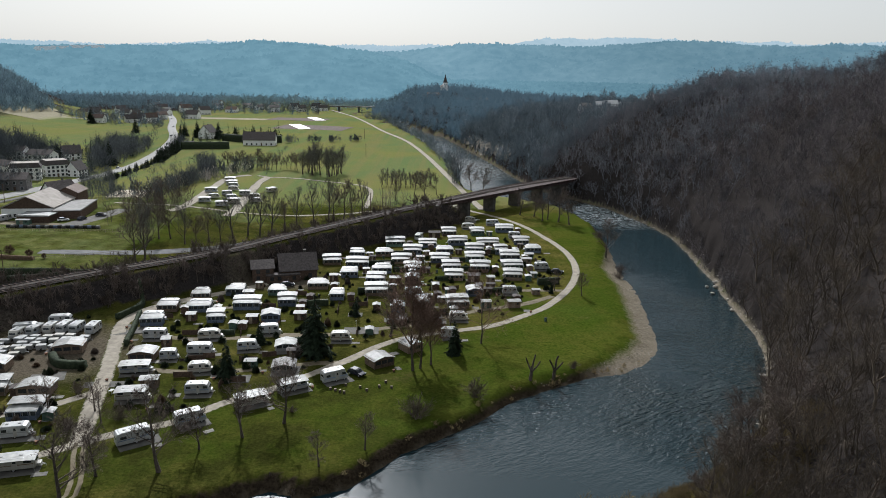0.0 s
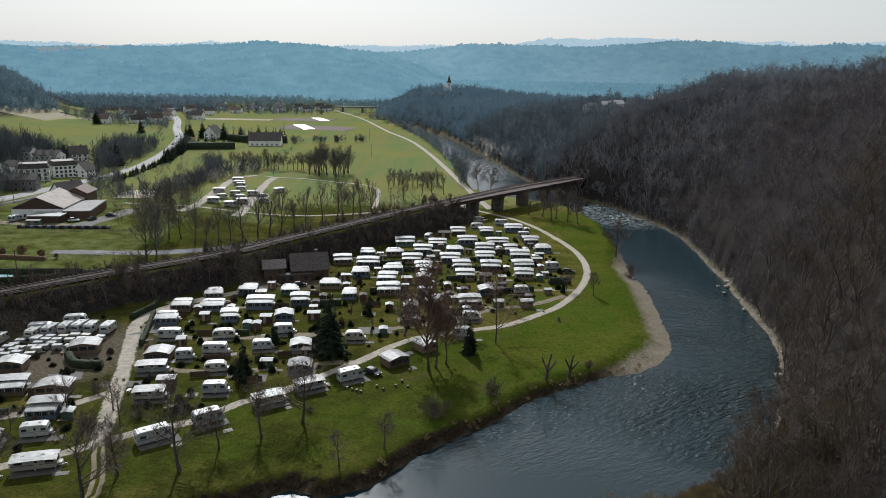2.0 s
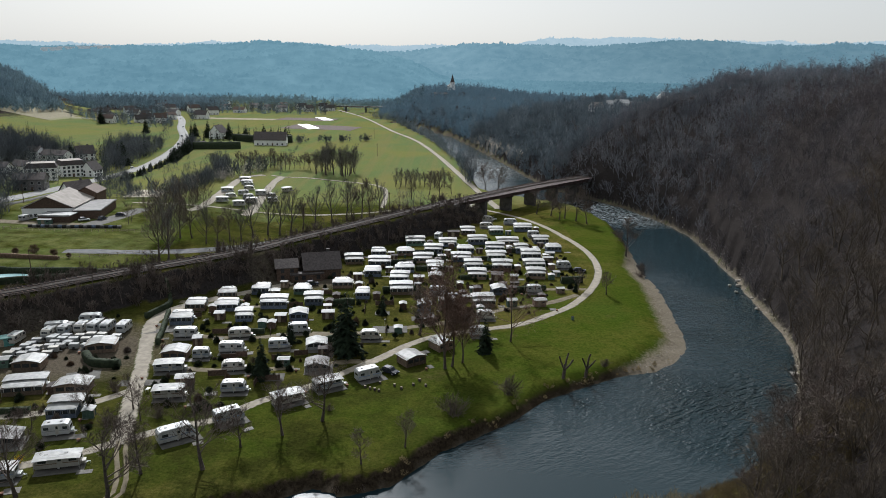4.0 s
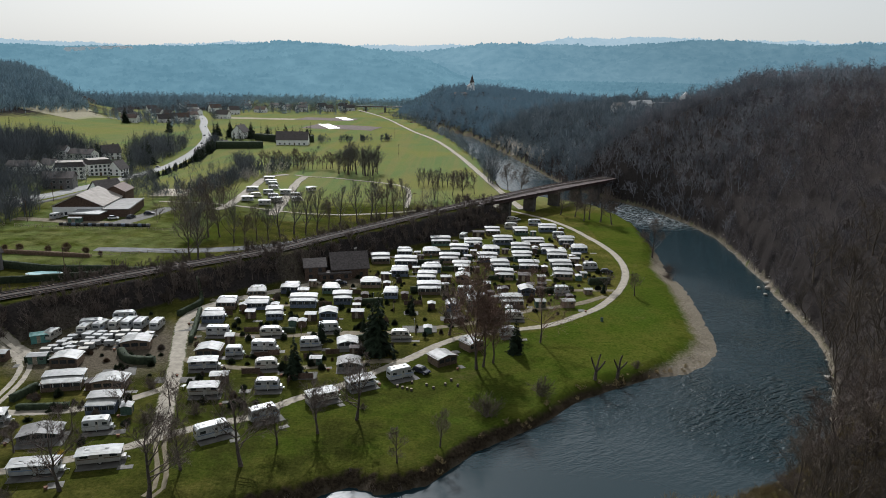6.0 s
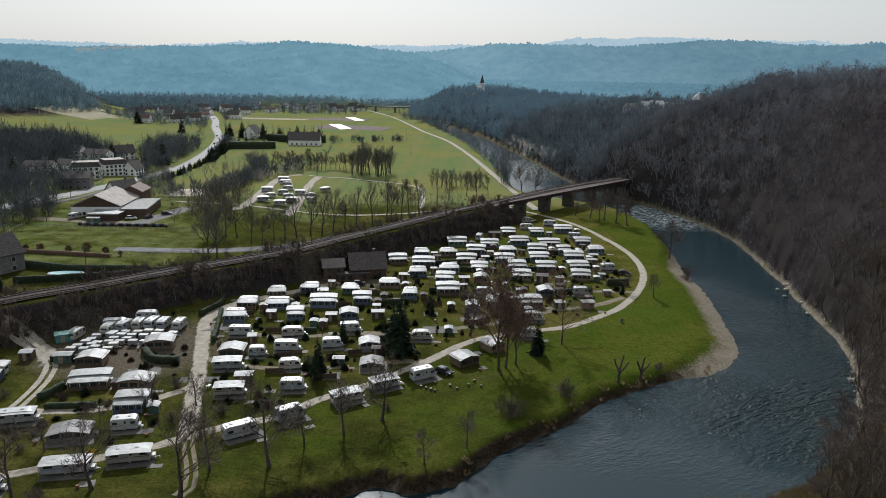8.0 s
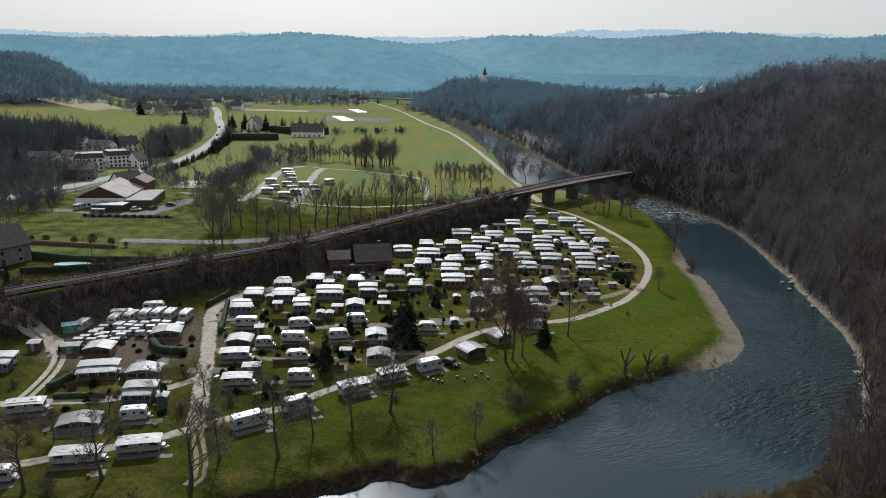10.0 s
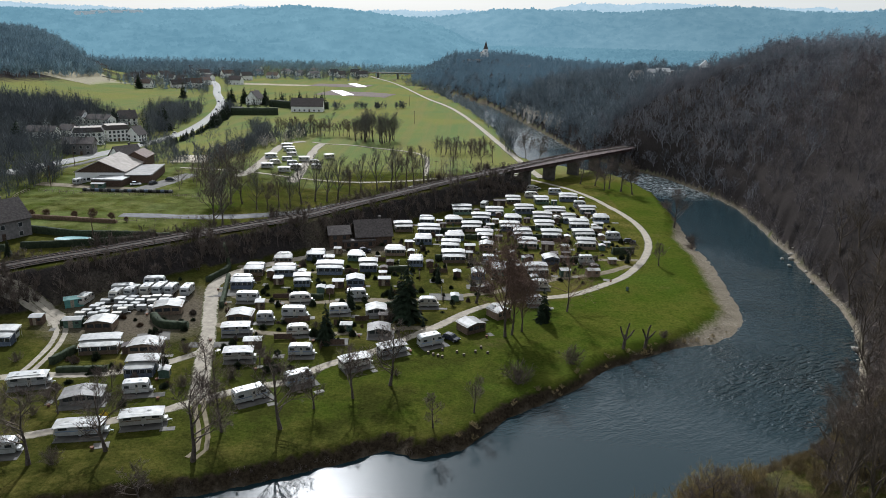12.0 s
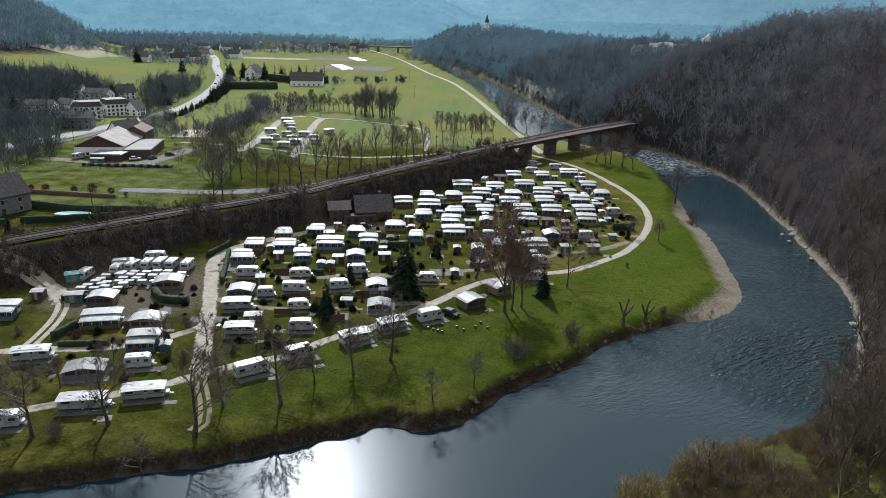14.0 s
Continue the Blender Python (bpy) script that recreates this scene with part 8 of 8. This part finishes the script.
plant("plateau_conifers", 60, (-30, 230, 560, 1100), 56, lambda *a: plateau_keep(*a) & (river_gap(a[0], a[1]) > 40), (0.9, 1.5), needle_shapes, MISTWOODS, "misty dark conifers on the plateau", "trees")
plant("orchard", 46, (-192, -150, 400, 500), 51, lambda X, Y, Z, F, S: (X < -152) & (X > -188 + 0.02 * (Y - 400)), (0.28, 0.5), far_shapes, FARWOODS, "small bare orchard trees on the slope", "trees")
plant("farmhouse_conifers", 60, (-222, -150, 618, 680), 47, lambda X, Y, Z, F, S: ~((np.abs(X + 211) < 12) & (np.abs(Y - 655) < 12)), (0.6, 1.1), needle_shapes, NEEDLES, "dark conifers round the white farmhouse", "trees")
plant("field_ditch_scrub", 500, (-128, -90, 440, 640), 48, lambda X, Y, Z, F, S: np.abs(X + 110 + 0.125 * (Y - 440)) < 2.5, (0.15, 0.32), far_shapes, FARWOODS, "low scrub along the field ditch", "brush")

plant("ledge_grass", 5200, (14, 66, 78, 124), 62, lambda X, Y, Z, F, S: east_of(X, Y) & ~inside(X, Y, RIVER) & (river_gap(X, Y) > 1.0) & (river_gap(X, Y) < 17) & (np.hypot(X - 34, Y - 98) > 3.5), (0.25, 0.55), low_shapes, LEDGEGRASS, "dry brown grass and bramble on the near ledge", "grass", 0.05)

# bank grass and stones
tuft_shapes = [shrub(450 + i, 0.7, 16, 3, 0.03, 55) for i in range(3)]
plant("bank_grass", 6000, (-80, 70, 85, 262), 23, lambda X, Y, Z, F, S: (seg_dist(X, Y, BANK_LINE) < 3.2) & (Z > WATER_Z + 0.15) & (Z < -0.1) & (X > -27) & ~((X > 42) & (Y > 168)), (0.7, 1.7), tuft_shapes, DRYREED, "dry straw-coloured grass along the river bank", "grass", 0.05)


def stone_shape(seed):
    rng = np.random.default_rng(seed)
    bm = bmesh.new()
    bmesh.ops.create_icosphere(bm, subdivisions=1, radius=0.5)
    v = np.array([q.co for q in bm.verts]); v *= (0.75 + 0.5 * rng.random((len(v), 1))) * np.array([1.2, 0.9, 0.55])
    f = np.array([[q.index for q in fc.verts] for fc in bm.faces]); bm.free()
    return v.astype(np.float32), f.astype(np.int32)


stones = [stone_shape(i) for i in range(5)]
plant("bank_stones", 5200, (54, 104, 128, 345), 24, lambda X, Y, Z, F, S: (river_gap(X, Y) < 2.2) & east_of(X, Y) & (Z > WATER_Z - 0.3), (0.2, 0.9), stones, ROCK, "pale stones along the foot of the hillside", "stones", 0.05)
plant("spit_stones", 4000, (20, 70, 128, 262), 25, lambda X, Y, Z, F, S: (seg_dist(X, Y, BANK_LINE) < 5) & ~inside(X, Y, RIVER) & ~east_of(X, Y) & (Z < -0.6), (0.12, 0.4), stones, ROCK, "gravel and cobbles on the river spit", "stones", 0.03)
for x, y, s in ((90.2, 231, 2.2), (87.2, 231.5, 1.6), (92.2, 236, 2.6), (89, 217.5, 1.8), (86, 207, 1.4), (75, 158, 2.4), (86.5, 224, 1.5)):
    me_ = mesh_from("boulder", *stones[int(s * 10) % 5]); me_.materials.append(ROCK)
    ob = tagged(new("boulder", me_), "pale boulder at the water's edge", "boulder", "boulders")
    ob.matrix_basis = Matrix.LocRotScale((x, y, WATER_Z + 0.15 * s), Euler((0, 0, s)), (s, s, s))

# ---------------------------------------------------------------- small camp things
def stack_of_logs(x, y, a):
    ob = empty("log_seat", "log seats round a fire place", "seat", "fire place seats", pose(x, y, ground_z(x, y), 0, 0, a))
    part("log", tubes(((0, 0, 0), (0, 0, 0.5), 0.3, 0.28, 9)), BARK, ob)
    part("cut_face", tubes(((0, 0, 0.5), (0, 0, 0.52), 0.27, 0.27, 9)), PALEWOOD, ob)


for x, y in ((-17.5, 140), (-16, 138.6), (-13.6, 140.4), (-12.4, 142.6), (-20.6, 141), (-23.5, 139), (-22.4, 138.4), (-21.4, 137.9), (-20.5, 137.4), (-11, 140)):
    stack_of_logs(*set_back(x, y), x * 30)
for i in range(60):
    k = i % 4
    x, y = unit_rng.uniform(-72, 30), unit_rng.uniform(135, 262)
    if abs(x + 62) < 4 or seg_dist(np.array([x]), np.array([y]), RING)[0] < 4 or y > 195 + (x + 72) * 1.3 or y < 132 + (x + 50) * 0.72:
        continue
    z = ground_z(x, y)
    if k == 0:
        ob = empty("garden_table", "white plastic garden table on the lawn", "table", "garden tables", pose(x, y, z, 0, 0, 20 * i))
        part("tabletop", boxes(((0, 0, 0.72), (1.2, 0.8, 0.05), 0.01)), WHITE, ob)
        for sx in (-0.5, 0.5):
            for sy in (-0.3, 0.3):
                part("leg", boxes(((sx, sy, 0.35), (0.06, 0.06, 0.7))), WHITE, ob)
    elif k == 1:
        ob = empty("lamp_post", "short camp power post with lamp", "post", "camp posts", pose(x, y, z))
        part("pole", tubes(((0, 0, 0), (0, 0, 2.6), 0.05)), STEEL, ob); part("lamp", boxes(((0, 0, 2.7), (0.3, 0.3, 0.25), 0.04)), WHITE, ob)
    elif k == 2:
        ball_bush(x, y, unit_rng.uniform(0.6, 1.1), "small round evergreen bush between pitches", HEDGELEAF, i)
    else:
        ob = empty("bin", "dark green waste bin on the pitch", "bin", "waste bins", pose(x, y, z, 0, 0, 15 * i))
        part("body", boxes(((0, 0, 0.5), (0.55, 0.6, 1.0), 0.04)), GREENCLOTH, ob); part("lid", boxes(((0, 0, 1.04), (0.6, 0.66, 0.08), 0.02)), RUBBER, ob)
for x, y, h in ((-128, 204, 9), (-60, 262, 9), (-30, 292, 9), (-96, 218, 9), (-30, 352, 10), (-60, 560, 10), (-75, 690, 10), (-182, 276, 9), (-196, 320, 9)):
    ob = empty("utility_pole", "wooden utility pole with cross arm", "pole", "utility poles", pose(x, y, ground_z(x, y) - 0.3, 0, 0, 30))
    part("pole", tubes(((0, 0, 0), (0, 0, h), 0.14, 0.1)), TIMBER, ob)
    part("cross_arm", boxes(((0, 0, h - 0.5), (1.6, 0.1, 0.12))), TIMBER, ob)
bush_rng = np.random.default_rng(9)
BUSHES = []
for i in range(4):
    C_ = Twigs()
    rr = np.random.default_rng(500 + i)
    for q in range(520):
        d = rr.normal(size=3); d /= np.linalg.norm(d)
        d[2] = abs(d[2])
        k_ = 0.75 + 0.3 * rr.random()
        C_.sliver(d * 0.45 * k_, d * k_ + rr.normal(size=3) * 0.1, 0.09, rr)
    me_ = mesh_from("bush", *C_.arrays()); me_.materials.append((HEDGELEAF, HEDGELEAF, BROWNHEDGE, TWIG)[i])
    BUSHES.append(me_)
for i in range(1150):
    x, y = bush_rng.uniform(-100, 36), bush_rng.uniform(112, 292)
    if y < float(np.interp(x, [p[0] for p in RING[:24]], [p[1] for p in RING[:24]])) + 4 or y > 200 + (x + 76) * 1.0 or seg_dist(np.array([x]), np.array([y]), RING)[0] < 3.5 or seg_dist(np.array([x]), np.array([y]), [(-63, 226), (-82, 190), (-80, 168), (-66, 119)])[0] < 3.5:
        continue
    if any(abs(x - u[1]) < u[3] / 2 + 0.8 and abs(y - u[2]) < 3.4 for row in ROWS.values() for u in row):
        continue
    k_ = bush_rng.choice((0, 0, 1, 1, 2, 3))
    ob = tagged(new("bush", BUSHES[k_]), ("dark evergreen bush between pitches", "dark evergreen bush between pitches", "brown leafless bush between pitches", "bare twiggy bush between pitches")[k_], "bush", "bushes on the campsite")
    r_ = bush_rng.uniform(0.4, 1.15)
    ob.matrix_basis = Matrix.LocRotScale((x, y, ground_z(x, y) - 0.1), Euler((0, 0, i)), (r_, r_, r_ * bush_rng.uniform(0.8, 2.4)))
# screens between the pitches
screen_rng = np.random.default_rng(12)
for i in range(150):
    x, y = screen_rng.uniform(-78, 34), screen_rng.uniform(128, 290)
    if y < float(np.interp(x, [p[0] for p in RING[:24]], [p[1] for p in RING[:24]])) + 6 or y > 196 + (x + 76) * 1.0 or seg_dist(np.array([x]), np.array([y]), [(-63, 226), (-82, 190), (-80, 168), (-66, 119)])[0] < 4:
        continue
    if any(abs(x - u[1]) < u[3] / 2 + 1.2 and abs(y - u[2]) < 3.0 for row in ROWS.values() for u in row):
        continue
    w_ = screen_rng.uniform(2.4, 5.5)
    ob = empty("pitch_screen", "dark timber screen fence between pitches", "fence", "pitch screens", pose(x, y, ground_z(x, y), 0, 0, screen_rng.choice((6, 6, 96)) + screen_rng.uniform(-8, 8)))
    part("panel", boxes(((0, 0, 0.72), (w_, 0.06, 1.3), 0.01)), TIMBER, ob)
    for s in (-1, 1):
        part("post", boxes(((s * w_ / 2, 0, 0.75), (0.1, 0.1, 1.5))), TIMBER, ob)
# patios and plant tubs beside the pitches
PATIO = material("worn_patio_concrete", (0.13, 0.125, 0.115), (0.22, 0.21, 0.195), 1.3, 0.85, bump=0.3, bump_scale=6, vary=0.3, stain=(0.08, 0.08, 0.065), stain_scale=0.5)
TERRACOTTA = material("weathered_terracotta", (0.14, 0.075, 0.05), (0.22, 0.125, 0.085), 3, 0.85, vary=0.3)
yard_rng = np.random.default_rng(31)
tub = bmesh.new()
tube(tub, (0, 0, 0), (0, 0, 0.45), 0.22, 0.32, 9)
tube(tub, (0, 0, 0.4), (0, 0, 0.5), 0.34, 0.34, 9)
TUB = bpy.data.meshes.new("plant_tub"); tub.to_mesh(TUB); tub.free(); TUB.materials.append(TERRACOTTA)
for ang, row in ROWS.items():
    for k, x, y, l in row:
        if k in (V, D) or y > 268:
            continue
        side = yard_rng.choice((-1, 1))
        px, py = x + side * (l / 2 + yard_rng.uniform(1.0, 2.2)), y - yard_rng.uniform(0.5, 3.5)
        bm = boxes(((0, 0, 0.03), (0.62 * yard_rng.integers(2, 5), 0.62 * yard_rng.integers(2, 4), 0.1), 0.02))
        patio = tagged(part("patio", bm, PATIO), "small worn grey concrete patio beside a pitch", "patio", "patios on the campsite")
        patio.matrix_basis = pose(px, py, ground_z(px, py), 0, 0, ang + yard_rng.uniform(-6, 6))
        if yard_rng.random() < 0.5:
            tx, ty = px + yard_rng.uniform(-1, 1), py - yard_rng.uniform(1.2, 1.8)
            ob = tagged(new("plant_tub", TUB), "weathered terracotta plant tub on the grass", "plant tub", "plant tubs")
            ob.matrix_basis = pose(tx, ty, ground_z(tx, ty))

# hay bales by the farm yard
for i in range(22):
    x, y = -166 + i * 1.6, 271.5 + 0.05 * i
    bm = tubes(((x - 0.7, y, 0), (x + 0.7, y, 0), 0.62, 0.62, 12))
    ob = tagged(part("wrapped_bale", bm, (RUBBER, DARKTARP, RUBBER, BLUECLOTH)[i % 4]), "plastic-wrapped hay bale in a row", "bale", "hay bales")
    ob.location.z = ground_z(x, y) + 0.6

# the first examples were only patterns for the copies
for k in ALL_KINDS:
    for o in (*k.children_recursive, k):
        bpy.data.objects.remove(o, do_unlink=True)
